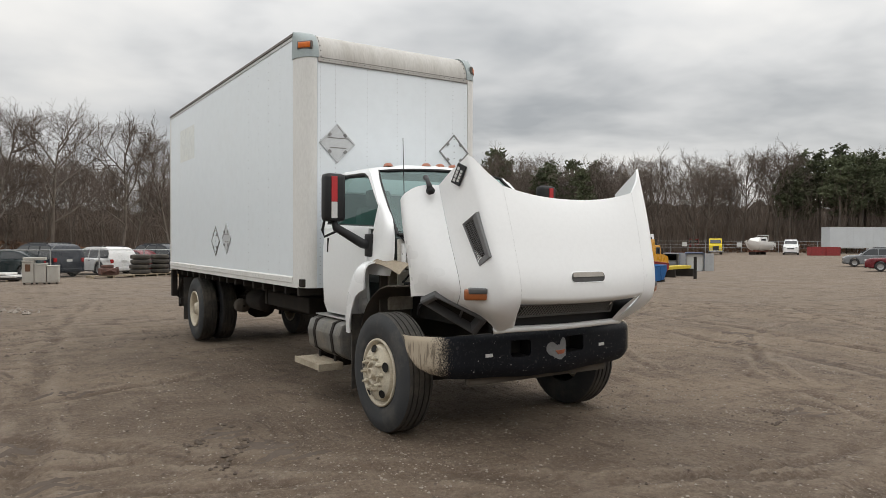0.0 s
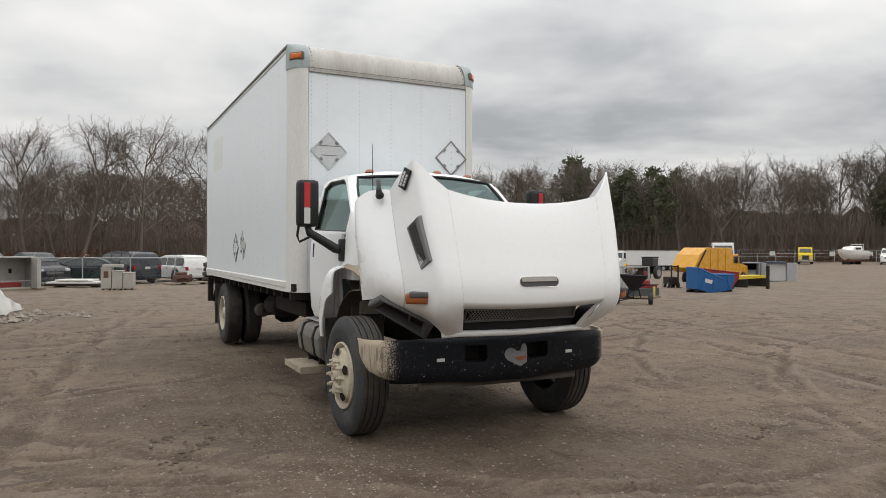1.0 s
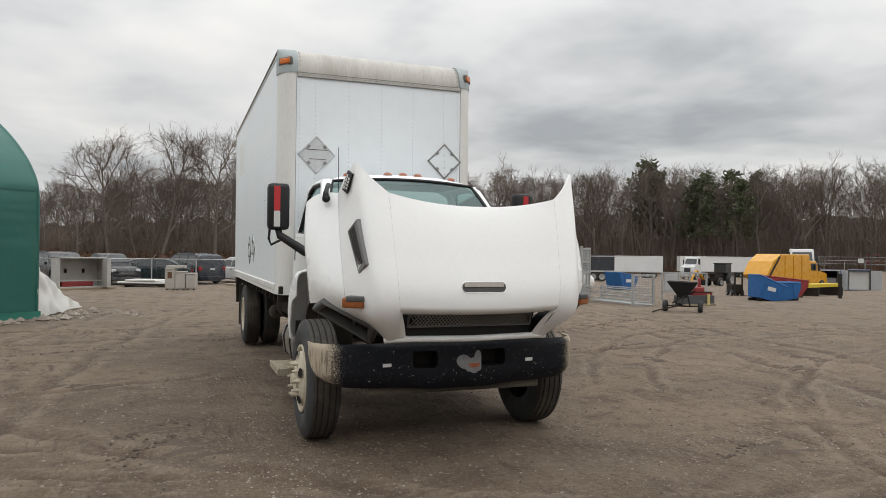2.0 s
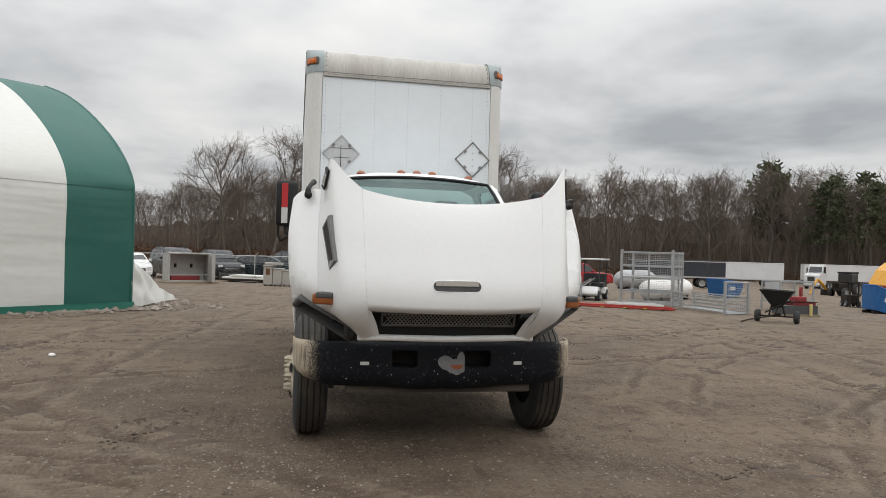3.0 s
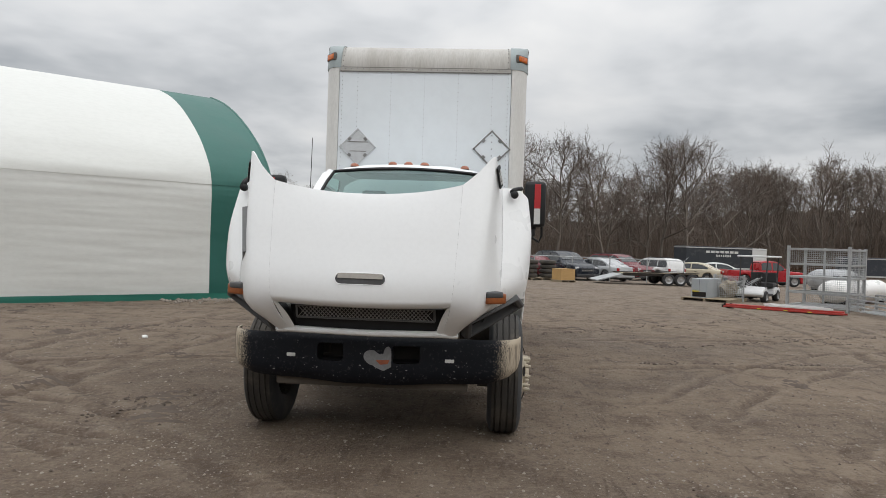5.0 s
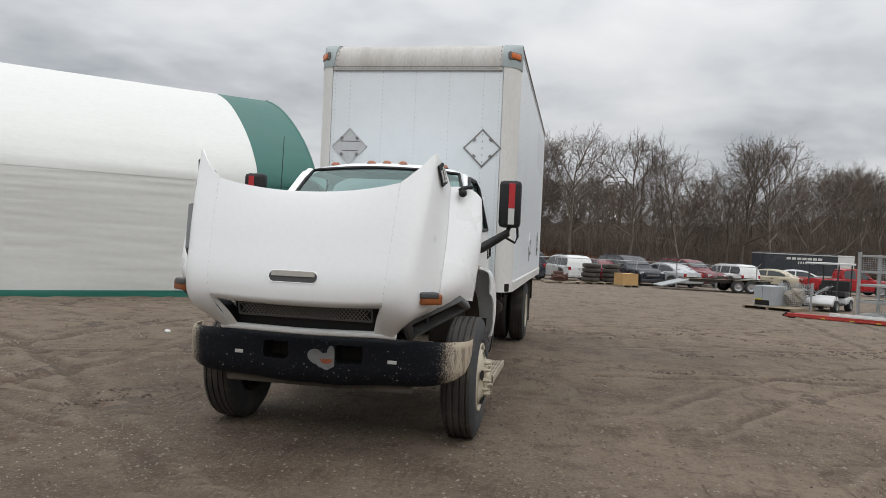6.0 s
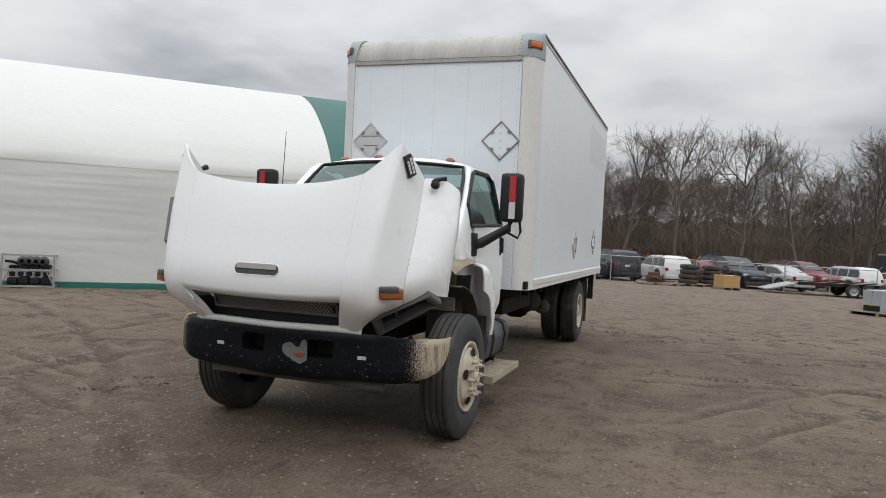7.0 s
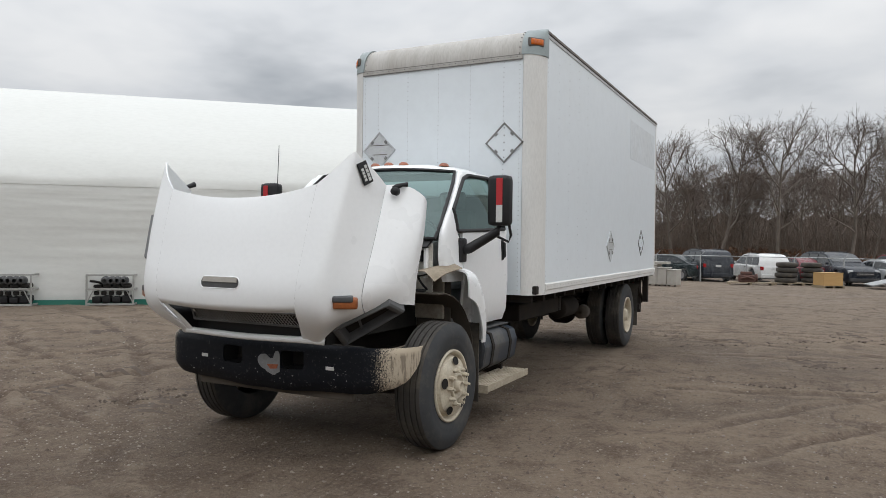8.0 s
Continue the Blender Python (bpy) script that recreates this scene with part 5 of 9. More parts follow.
zs_ = [0.90, 0.94, 1.0, 1.15, 1.3, 1.45, 1.6, 1.70, 1.78]
for sgn in (-1, 1):
    # door skin below the belt line
    door = new("cab_door")
    door.parent = cab
    tagged(door, "white cab door with a black pull handle")
    bm = bmesh.new()
    grid = [[bm.verts.new((sgn * (cab_x(z) + 0.012), y, z)) for z in zs_] for y in (0.582, 0.60, 0.9, 1.1, 1.3, 1.5, 1.60, 1.62)]
    for a, b in zip(grid, grid[1:]):
        for k in range(len(zs_) - 1):
            bm.faces.new((a[k], a[k + 1], b[k + 1], b[k]))
    thicken(part("door_skin", bm, WHITE_PAINT, door, smooth=True), 0.03, -sgn)
    # window frame: a loop round the side glass
    loop = [(0.50, 1.79), (0.49, 1.985), (0.85, 2.295), (0.98, 2.335), (1.46, 2.345), (1.57, 2.28), (1.62, 1.83)]
    bm = bmesh.new()
    tube(bm, [(sgn * (cab_x(z) + 0.004), y, z) for y, z in loop + loop[:1]], 0.020, 6)
    part("window_seal", bm, BLACK_PLASTIC, door)
    bm = bmesh.new()
    bm.faces.new([bm.verts.new((sgn * (cab_x(z) - 0.006), y, z)) for y, z in loop])
    gl = part("side_glass", bm, GLASS, door, "tinted side window")
    gl.visible_shadow = False
    # the painted frame over the glass
    bm = bmesh.new()
    outer = [(0.480, 1.770), (0.470, 1.992), (0.826, 2.328), (0.97, 2.378), (1.52, 2.385), (1.66, 2.33), (1.70, 1.785)]
    a = [bm.verts.new((sgn * cab_x(z), y, z)) for y, z in outer]
    b = [bm.verts.new((sgn * cab_x(z), y, z)) for y, z in loop]
    for k in range(7):
        bm.faces.new((a[k], a[(k + 1) % 7], b[(k + 1) % 7], b[k]))
    thicken(part("window_frame", bm, WHITE_PAINT, door, smooth=False), 0.03, -sgn)
    bm = bmesh.new()
    tube(bm, [(sgn * 1.01, 1.50, 1.70), (sgn * 1.038, 1.50, 1.685), (sgn * 1.043, 1.50, 1.545), (sgn * 1.025, 1.50, 1.53)], 0.014, 6)
    box(bm, sgn * 1.018 - 0.006, sgn * 1.018 + 0.006, 1.478, 1.522, 1.51, 1.72, 0.003)
    part("door_handle", bm, BLACK_PLASTIC, door, "black pull handle")
    # front pillar and cowl side in one panel, from the windscreen's edge to the door
    bm = bmesh.new()
    screen_edge = [(cab_x(z) - dx, y, z) for z, dx, y in ((2.37, 0.062, pillar_y(2.37) + 0.015), (2.2, 0.062, pillar_y(2.2) + 0.015), (2.0, 0.062, pillar_y(2.0) + 0.015), (1.80, 0.062, pillar_y(1.80) + 0.01), (1.62, 0.070, 0.235), (1.48, 0.070, 0.245), (1.34, 0.065, 0.30))]
    swell = [(cab_x(z) - dx, y, z) for z, dx, y in ((2.37, 0.022, 0.862), (2.2, 0.018, 0.690), (2.0, 0.016, 0.470), (1.80, 0.014, 0.300), (1.62, 0.012, 0.300), (1.48, 0.010, 0.310), (1.34, 0.010, 0.36))]
    door_edge = [(cab_x(z) + 0.003, y, z) for z, y in ((2.37, 0.90), (2.2, 0.735), (2.0, 0.500), (1.80, 0.490), (1.62, 0.575), (1.48, 0.575), (1.34, 0.60))]
    sheet(bm, [screen_edge, swell, door_edge], 8, 24, sgn)
    thicken(part("pillar_panel", bm, WHITE_PAINT, cab, smooth=True), 0.02, -sgn)
    bm = bmesh.new()
    zz = zs_ + [1.9, 2.0, 2.12, 2.25, 2.36]
    grid = [[bm.verts.new((sgn * (cab_x(z) + (0.004 if y < 1.7 else -0.03)), y, z)) for z in zz] for y in (1.626, 1.70, 1.74)]
    for a, b in zip(grid, grid[1:]):
        for k in range(len(zz) - 1):
            bm.faces.new((a[k], a[k + 1], b[k + 1], b[k]))
    thicken(part("rear_corner", bm, WHITE_PAINT, cab, smooth=True), 0.02, -sgn)
    # rear part of the wheel arch that stays on the cab
    bm = bmesh.new()
    door_side = [(1.0, 0.40, 1.455), (1.008, 0.60, 1.445), (1.015, 0.74, 1.25), (1.010, 0.80, 1.0), (0.99, 0.82, 0.80)]
    crest = [(1.19, 0.29, 1.420), (1.208, 0.45, 1.385), (1.222, 0.575, 1.20), (1.212, 0.655, 0.985), (1.185, 0.70, 0.79)]
    lip_ = [(1.205, 0.31, 1.215), (1.222, 0.43, 1.150), (1.218, 0.52, 1.035), (1.212, 0.59, 0.890), (1.190, 0.625, 0.785)]
    sheet(bm, [door_side, crest, lip_], 12, 16, sgn)
    thicken(part("wheel_arch", bm, WHITE_PAINT, cab, "white rear half of the front wheel arch, stained at its torn edge", smooth=True), 0.015, -sgn)
    bm = bmesh.new()
    grid = []
    for k in range(9):
        a_ = radians(-5 + 100 * k / 8)
        y, z = 0.02 + 0.66 * math.cos(a_), 0.60 + 0.66 * math.sin(a_)
        grid.append([bm.verts.new((sgn * 0.62, y, z)), bm.verts.new((sgn * 1.08, y, z))])
    for p_, q_ in zip(grid, grid[1:]):
        bm.faces.new((p_[0], p_[1], q_[1], q_[0]))
    thicken(part("wheel_liner", bm, LINER_DUST, cab, "dusty dark inner wheel liner", smooth=True), 0.01, 0)
    # torn tan liner flap
    bm = bmesh.new()
    sheet(bm, [[(0.90, 0.42, 1.49), (0.99, 0.41, 1.50), (1.09, 0.40, 1.46)], [(0.84, 0.20, 1.46), (0.95, 0.18, 1.47), (1.05, 0.17, 1.42)], [(0.82, 0.0, 1.43), (0.94, -0.03, 1.44), (1.04, -0.04, 1.36)]], 14, 8, sgn)
    thicken(part("liner_flap", bm, TAN, cab, "tan dried-mud liner flap, torn loose", smooth=True), 0.006, 0)
    # mirror on a black arm
    mir = new("side_mirror")
    mir.parent = truck
    mir.location.z = 0.022
    tagged(mir, "tall black side mirror with a red and white reflective strip")
    bm = bmesh.new()
    box(bm, sgn * 1.325 - 0.105, sgn * 1.325 + 0.105, 0.64, 0.78, 1.845, 2.30, 0.045)
    part("mirror_shell", bm, BLACK_PLASTIC, mir, smooth=True)
    one_box("red_strip", (sgn * 1.345 - 0.030, sgn * 1.345 + 0.030, 0.634, 0.6395, 2.03, 2.27), RED, mir, 0.002, "red reflective strip")
    one_box("white_strip", (sgn * 1.345 - 0.030, sgn * 1.345 + 0.030, 0.634, 0.6395, 1.875, 2.029), STRIP_WHITE, mir, 0.002, "white reflective strip")
    one_box("mirror_glass", (sgn * 1.335 - 0.08, sgn * 1.335 + 0.08, 0.761, 0.765, 1.87, 2.27), MIRROR, mir, 0.002)
    bm = bmesh.new()
    tube(bm, [(sgn * 1.01, 0.56, 1.62), (sgn * 1.08, 0.58, 1.635), (sgn * 1.31, 0.69, 1.79), (sgn * 1.325, 0.70, 1.86)], [0.046, 0.046, 0.038, 0.034], 8)
    part("mirror_arm", bm, BLACK_PLASTIC, mir, smooth=True)
    bm = bmesh.new()
    box(bm, sgn * 1.015 - 0.03, sgn * 1.015 + 0.03, 0.50, 0.62, 1.51, 1.73, 0.02)
    part("mirror_mount", bm, BLACK_PLASTIC, mir, smooth=True)
    bm = bmesh.new()
    tube(bm, [(sgn * 1.40, 0.74, 1.86), (sgn * 1.405, 0.78, 1.76), (sgn * 1.38, 0.79, 1.70), (sgn * 1.28, 0.72, 1.755)], 0.013, 6)
    part("mirror_brace", bm, BLACK_PLASTIC, mir)

# roof, back wall, floor of the cab
bm = bmesh.new()
ws = [(-1, 2.34), (-0.93, 2.385), (-0.8, 2.43), (-0.5, 2.462), (0, 2.475), (0.5, 2.462), (0.8, 2.43), (0.93, 2.385), (1, 2.34)]
grid = []
for y, drop, w in ((0.80, 0.062, 0.845), (0.835, 0.028, 0.85), (0.96, 0.005, 0.855), (1.3, 0, 0.855), (1.6, 0.01, 0.855), (1.72, 0.05, 0.845)):
    grid.append([bm.verts.new((u * w, y + (0.10 * u * u if y < 1.1 else 0), z - drop)) for u, z in ws])
for a, b in zip(grid, grid[1:]):
    for k in range(8):
        bm.faces.new((a[k], a[k + 1], b[k + 1], b[k]))
thicken(part("cab_roof", bm, WHITE_PAINT, cab, smooth=True), 0.02, -1)
for x, y, z in ((-0.584, 1.01, 2.440), (-0.167, 0.935, 2.457), (0.0, 0.925, 2.459), (0.168, 0.935, 2.457), (0.584, 1.01, 2.440)):
    b2 = bmesh.new()
    lathe(b2, [(0.0, 0.048), (0.016, 0.044), (0.032, 0.026), (0.036, 0.0)], 12, "z", (0, 0, 0))
    bmesh.ops.scale(b2, vec=(1.0, 1.3, 1.0), verts=b2.verts)
    bmesh.ops.translate(b2, vec=(x, y, z - 0.004), verts=b2.verts)
    part("roof_marker", b2, AMBER_DULL, cab, "faded amber roof marker lamp", smooth=True)
one_box("cab_back", (-0.93, 0.93, 1.70, 1.735, 0.95, 2.2), WHITE_PAINT, cab)
one_box("rear_trim", (-0.86, 0.86, 1.675, 1.698, 1.0, 2.18), DASH, cab, 0.004, "grey cloth trim on the cab's rear wall")
one_box("cab_floor", (-0.93, 0.93, 0.5, 1.70, 0.92, 1.0), DASH, cab)
one_box("fire_wall", (-0.90, 0.90, 0.40, 0.45, 1.0, 1.66), FIREWALL, cab, 0.01, "stained beige firewall panel")
# windscreen: a curved pane with a dark surround
bm = bmesh.new()
grid = []
for i in range(7):
    z = 1.72 + (2.365 - 1.72) * i / 6
    w = cab_x(z) - 0.068
    grid.append([bm.verts.new((u * w, pillar_y(z) - 0.10 * (1 - u * u), z + 0.035 * (1 - u * u) * (i / 6))) for u in [k / 6 - 1 for k in range(13)]])
for a, b in zip(grid, grid[1:]):
    for k in range(12):
        bm.faces.new((a[k], a[k + 1], b[k + 1], b[k]))
rim_ = [v.co.copy() for v in grid[0]] + [r[-1].co.copy() for r in grid[1:]] + [v.co.copy() for v in grid[-1][::-1][1:]] + [r[0].co.copy() for r in grid[::-1][1:]]
wsg = part("windscreen", bm, GLASS, cab, "tinted curved windscreen", smooth=True)
wsg.visible_shadow = False
bm = bmesh.new()
tube(bm, [p + Vector((0, -0.004, 0)) for p in rim_], 0.017, 6, False)
part("windscreen_seal", bm, BLACK_PLASTIC, cab)
bm = bmesh.new()
sheet(bm, [[(-0.90, 0.22, 1.735), (-0.3, 0.10, 1.725), (0.3, 0.10, 1.725), (0.90, 0.22, 1.735)], [(-0.88, 0.12, 1.65), (-0.3, -0.02, 1.63), (0.3, -0.02, 1.63), (0.88, 0.12, 1.65)]], 3, 14)
thicken(part("cowl", bm, BLACK_PLASTIC, cab, "black cowl under the windscreen", smooth=True), 0.02)
for sgn in (-1, 1):
    bm = bmesh.new()
    tube(bm, [(sgn * 0.55, 0.10, 1.75), (sgn * 0.30, 0.11, 1.79), (sgn * 0.05, 0.13, 1.82)], 0.012, 5)
    tube(bm, [(sgn * 0.50, 0.12, 1.78), (sgn * -0.02, 0.14, 1.83)], 0.008, 4)
    part("wiper", bm, BLACK_PLASTIC, cab)
    st = new("cab_seat")
    st.parent = cab
    one_box("seat_cushion", (sgn * 0.45 - 0.25, sgn * 0.45 + 0.25, 0.95, 1.45, 1.22, 1.40), DASH, st, 0.05)
    one_box("seat_back", (sgn * 0.45 - 0.25, sgn * 0.45 + 0.25, 1.42, 1.56, 1.36, 2.02), DASH, st, 0.05)
    one_box("head_rest", (sgn * 0.45 - 0.14, sgn * 0.45 + 0.14, 1.44, 1.54, 2.03, 2.22), DASH, st, 0.04)
one_box("dashboard", (-0.86, 0.86, 0.30, 0.74, 1.45, 1.70), DASH, cab, 0.05)
one_box("headliner", (-0.70, 0.70, 1.05, 1.66, 2.36, 2.38), HEADLINER, cab, 0.01)
bm = bmesh.new()
ring = [Vector((0.38 + 0.21 * math.cos(a), 0.86 + 0.10 * math.sin(a), 1.72 + 0.18 * math.sin(a))) for a in [2 * math.pi * k / 20 for k in range(21)]]
tube(bm, ring, 0.016, 6, False)
tube(bm, [(0.38, 0.86, 1.72), (0.38, 0.74, 1.62)], 0.03, 6)
part("steering_wheel", bm, BLACK_PLASTIC, cab)
bm = bmesh.new()
tube(bm, [(-0.845, 0.20, 1.70), (-0.845, 0.22, 2.2), (-0.845, 0.24, 2.62)], [0.005, 0.004, 0.003], 5)
part("antenna", bm, BLACK_PLASTIC, cab, "thin whip antenna")

# engine bay
COWL_WHITE = surface("dusty_white_cowl", (0.62, 0.60, 0.55), (0.44, 0.41, 0.36), 0.6, scale=8, fine=40, amount=0.8)
LINER_BROWN = surface("dusty_brown_liner", (0.050, 0.042, 0.034), (0.085, 0.070, 0.055), 0.9, scale=5, fine=40, amount=0.8)
engine = new("engine_bay")
engine.parent = truck
tagged(engine, "grimy engine with hoses and cables under the open hood")
one_box("engine_block", (-0.30, 0.30, -0.55, 0.35, 0.80, 1.40), ENGINE, engine, 0.04)
one_box("rocker_cover", (-0.16, 0.16, -0.50, 0.30, 1.40, 1.52), ENGINE, engine, 0.04)
one_box("radiator", (-0.48, 0.48, -0.74, -0.62, 0.72, 1.36), ENGINE, engine, 0.01)
one_box("air_cleaner", (0.42, 0.70, -0.15, 0.25, 1.22, 1.55), BLACK_PLASTIC, engine, 0.05)
one_box("coolant_tank", (0.52, 0.76, 0.24, 0.38, 1.38, 1.60), FIREWALL, engine, 0.03, "yellowed plastic coolant tank")
one_box("washer_tank", (-0.76, -0.52, 0.20, 0.38, 1.36, 1.60), FIREWALL, engine, 0.03)
one_box("brake_booster", (-0.44, -0.24, 0.12, 0.38, 1.38, 1.58), ENGINE, engine, 0.05)
for sgn in (-1, 1):
    one_box("inner_apron", (sgn * 0.62 - 0.01, sgn * 0.62 + 0.01, -0.6, 0.42, 0.95, 1.36), ENGINE, engine, 0.004)
    one_box("hinge_bracket", (sgn * 0.50 - 0.03, sgn * 0.50 + 0.03, -0.84, -0.72, 0.82, 0.89), STEEL_DARK, engine, 0.01)
for sgn in (-1, 1):
    inner = one_box("cowl_panel", (sgn * 0.79 - 0.12, sgn * 0.79 + 0.12, 0.195, 0.208, 1.27, 1.70), COWL_WHITE, engine, 0.004, "dusty white inner cowl panel with brackets")
    one_box("bracket", (sgn * 0.80 - 0.025, sgn * 0.80 + 0.025, 0.14, 0.194, 1.54, 1.64), BLACK_PLASTIC, inner, 0.01)
    one_box("bracket", (sgn * 0.86 - 0.014, sgn * 0.86 + 0.014, 0.15, 0.194, 1.40, 1.66), WHITE_PAINT, inner, 0.005)
    one_box("relay", (sgn * 0.73 - 0.03, sgn * 0.73 + 0.03, 0.13, 0.194, 1.62, 1.68), BLACK_PLASTIC, inner, 0.008)
    one_box("fuse_box", (sgn * 0.68 - 0.10, sgn * 0.68 + 0.10, -0.06, 0.15, 1.36, 1.47), BEZEL, engine, 0.015, "dark grey fuse box")
    one_box("fuse_box_lid", (sgn * 0.68 - 0.095, sgn * 0.68 + 0.095, -0.055, 0.145, 1.472, 1.50), ALU, engine, 0.01)
    one_box("apron_side", (sgn * 0.80 - 0.17, sgn * 0.80 + 0.17, 0.43, 0.455, 0.75, 1.36), LINER_BROWN, engine, 0.01, "dusty brown wheel well wall")
for sgn in (-1, 1):
    for pts, r_ in (([(0.70, 0.12, 1.66), (0.78, 0.08, 1.52), (0.84, 0.10, 1.38), (0.88, 0.16, 1.30)], 0.010), ([(0.64, 0.10, 1.62), (0.70, 0.02, 1.50), (0.80, 0.06, 1.42), (0.90, 0.18, 1.44)], 0.008), ([(0.60, -0.10, 1.52), (0.72, -0.16, 1.40), (0.84, -0.10, 1.32), (0.92, 0.05, 1.30)], 0.014), ([(0.74, 0.13, 1.60), (0.76, 0.05, 1.45), (0.74, 0.0, 1.34)], 0.018)):
        bm = bmesh.new()
        tube(bm, [tuple(spline([(sgn * x, y, z) for x, y, z in pts], t / 12)) for t in range(13)], r_, 6)
        part("cable", bm, BLACK_PLASTIC, engine, smooth=True)
random.seed(11)
for k in range(16):
    sgn = random.choice((-1, 1))
    x, y, z = sgn * random.uniform(0.35, 0.85), random.uniform(-0.1, 0.36), random.uniform(1.30, 1.62)
    pts = [(x, y, z)]
    for q in range(5):
        pts.append((pts[-1][0] + random.uniform(-0.09, 0.09), pts[-1][1] + random.uniform(-0.09, 0.06), pts[-1][2] + random.uniform(-0.11, 0.07)))
    bm = bmesh.new()
    tube(bm, [tuple(spline(pts, t / 15)) for t in range(16)], random.choice((0.006, 0.009, 0.016, 0.022)), 6)
    part("hose", bm, BLACK_PLASTIC if k % 3 else ALU, engine)

# tanks, steps and flaps below the doors
for sgn in (-1, 1):
    y0, y1 = (0.88, 1.72) if sgn > 0 else (1.02, 1.86)
    tank = new("fuel_tank")
    tank.parent = truck
    tagged(tank, "dark blue-grey fuel tank with straps, dusty" if sgn > 0 else "dented metal fuel tank with black straps, muddy")
    bm = bmesh.new()
    prism(bm, [(sgn * 0.62, 0.47), (sgn * 0.98, 0.46), (sgn * 1.10, 0.54), (sgn * 1.125, 0.72), (sgn * 1.09, 0.83), (sgn * 1.0, 0.86), (sgn * 0.62, 0.86)], y0, y1, "y", bevel=0.03)
    part("tank_body", bm, TANK_BLUE if sgn > 0 else surface("dented_tank_metal", (0.22, 0.215, 0.20), (0.12, 0.115, 0.11), 0.5, 0.3, scale=5, amount=0.8, dirt=(0.34, 0.28, 0.20), dirt_amount=0.35, dirt_scale=4), tank)
    for f in (0.22, 0.75):
        y = y0 + f * (y1 - y0)
        bm = bmesh.new()
        prism(bm, [(sgn * 0.61, 0.462), (sgn * 0.985, 0.452), (sgn * 1.108, 0.536), (sgn * 1.135, 0.72), (sgn * 1.098, 0.838), (sgn * 1.0, 0.87), (sgn * 0.61, 0.87)], y - 0.025, y + 0.025, "y")
        part("tank_strap", bm, STEEL_DARK, tank)
    one_box("tread_plate", (sgn * 0.86 - 0.17, sgn * 0.86 + 0.17, y0 + 0.03, y1 - 0.03, 0.872, 0.885), ALU if sgn < 0 else BEZEL, tank, 0.004, "checkered tread plate")
    step = new("cab_step")
    step.parent = truck
    tagged(step, "muddy perforated aluminium step plate")
    sy0, sy1 = (0.67, 1.72) if sgn > 0 else (1.25, 1.92)
    one_box("step_edge", (sgn * 1.105 - 0.135, sgn * 1.105 + 0.135, sy0, sy0 + 0.02, 0.34, 0.415), STEP_ALU, step, 0.004)
    one_box("step_edge", (sgn * 1.235 - 0.008, sgn * 1.235 + 0.008, sy0, sy1, 0.35, 0.415), STEP_ALU, step, 0.004)
    one_box("step_edge", (sgn * 0.975 - 0.008, sgn * 0.975 + 0.008, sy0, sy1, 0.35, 0.415), STEP_ALU, step, 0.004)
    for k in range(9):
        x = 0.985 + 0.03 * k
        one_box("step_bar", (sgn * x - 0.009, sgn * x + 0.009, sy0 + 0.02, sy1 - 0.01, 0.40, 0.412), STEP_ALU, step, 0.002)
    for y in np.arange(sy0 + 0.1, sy1 - 0.05, 0.085):
        one_box("step_rung", (sgn * 1.105 - 0.125, sgn * 1.105 + 0.125, y - 0.010, y + 0.010, 0.397, 0.409), STEP_ALU, step, 0.002)
    for y in (sy0 + 0.12, sy1 - 0.15):
        one_box("step_bracket", (sgn * 0.88 - 0.12, sgn * 0.88 + 0.12, y, y + 0.05, 0.36, 0.47), STEEL_DARK, step, 0.005)
    one_box("front_mud_flap", (sgn * 0.98 - 0.17, sgn * 0.98 + 0.17, 0.66, 0.675, 0.26, 0.98), RUBBER, truck, 0.004, "dusty rubber flap behind the front wheel")

# ---- woods round the yard ----
BARK = surface("grey_brown_bark", (0.135, 0.115, 0.098), (0.205, 0.178, 0.152), 0.95, scale=2.0, fine=20, amount=0.8, jitter=0.22, spec=0.2)
TWIG = surface("dark_twigs", (0.128, 0.104, 0.088), (0.175, 0.142, 0.120), 0.95, scale=0.4, fine=4, amount=0.7, jitter=0.2, spec=0.15)
BRUSH = surface("brown_undergrowth", (0.140, 0.112, 0.094), (0.190, 0.148, 0.118), 0.95, scale=0.12, fine=1.5, amount=0.9, spec=0.1)
LEAF_LITTER = surface("rusty_dead_leaves", (0.15, 0.080, 0.050), (0.11, 0.070, 0.048), 0.95, scale=0.2, fine=3, amount=0.9, spec=0.1)
NEEDLES = surface("dark_pine_needles", (0.076, 0.092, 0.052), (0.128, 0.140, 0.082), 0.85, scale=0.5, fine=5, amount=0.9, jitter=0.25, spec=0.2)


def stick(vs, fs, pts, rs, sides):
    k0 = len(vs)
    for i, p in enumerate(pts):
        way = (pts[min(i + 1, len(pts) - 1)] - pts[max(i - 1, 0)]).normalized()
        side = way.cross(Vector((0.3, 0.2, 0.93))).normalized()
        over = way.cross(side)
        for k in range(sides):
            a = 2 * math.pi * k / sides
            vs.append(tuple(p + rs[i] * (math.cos(a) * side + math.sin(a) * over)))
    for i in range(len(pts) - 1):
        for k in range(sides):
            a, b = k0 + i * sides + k, k0 + i * sides + (k + 1) % sides
            fs.append((a, b, b + sides, a + sides))


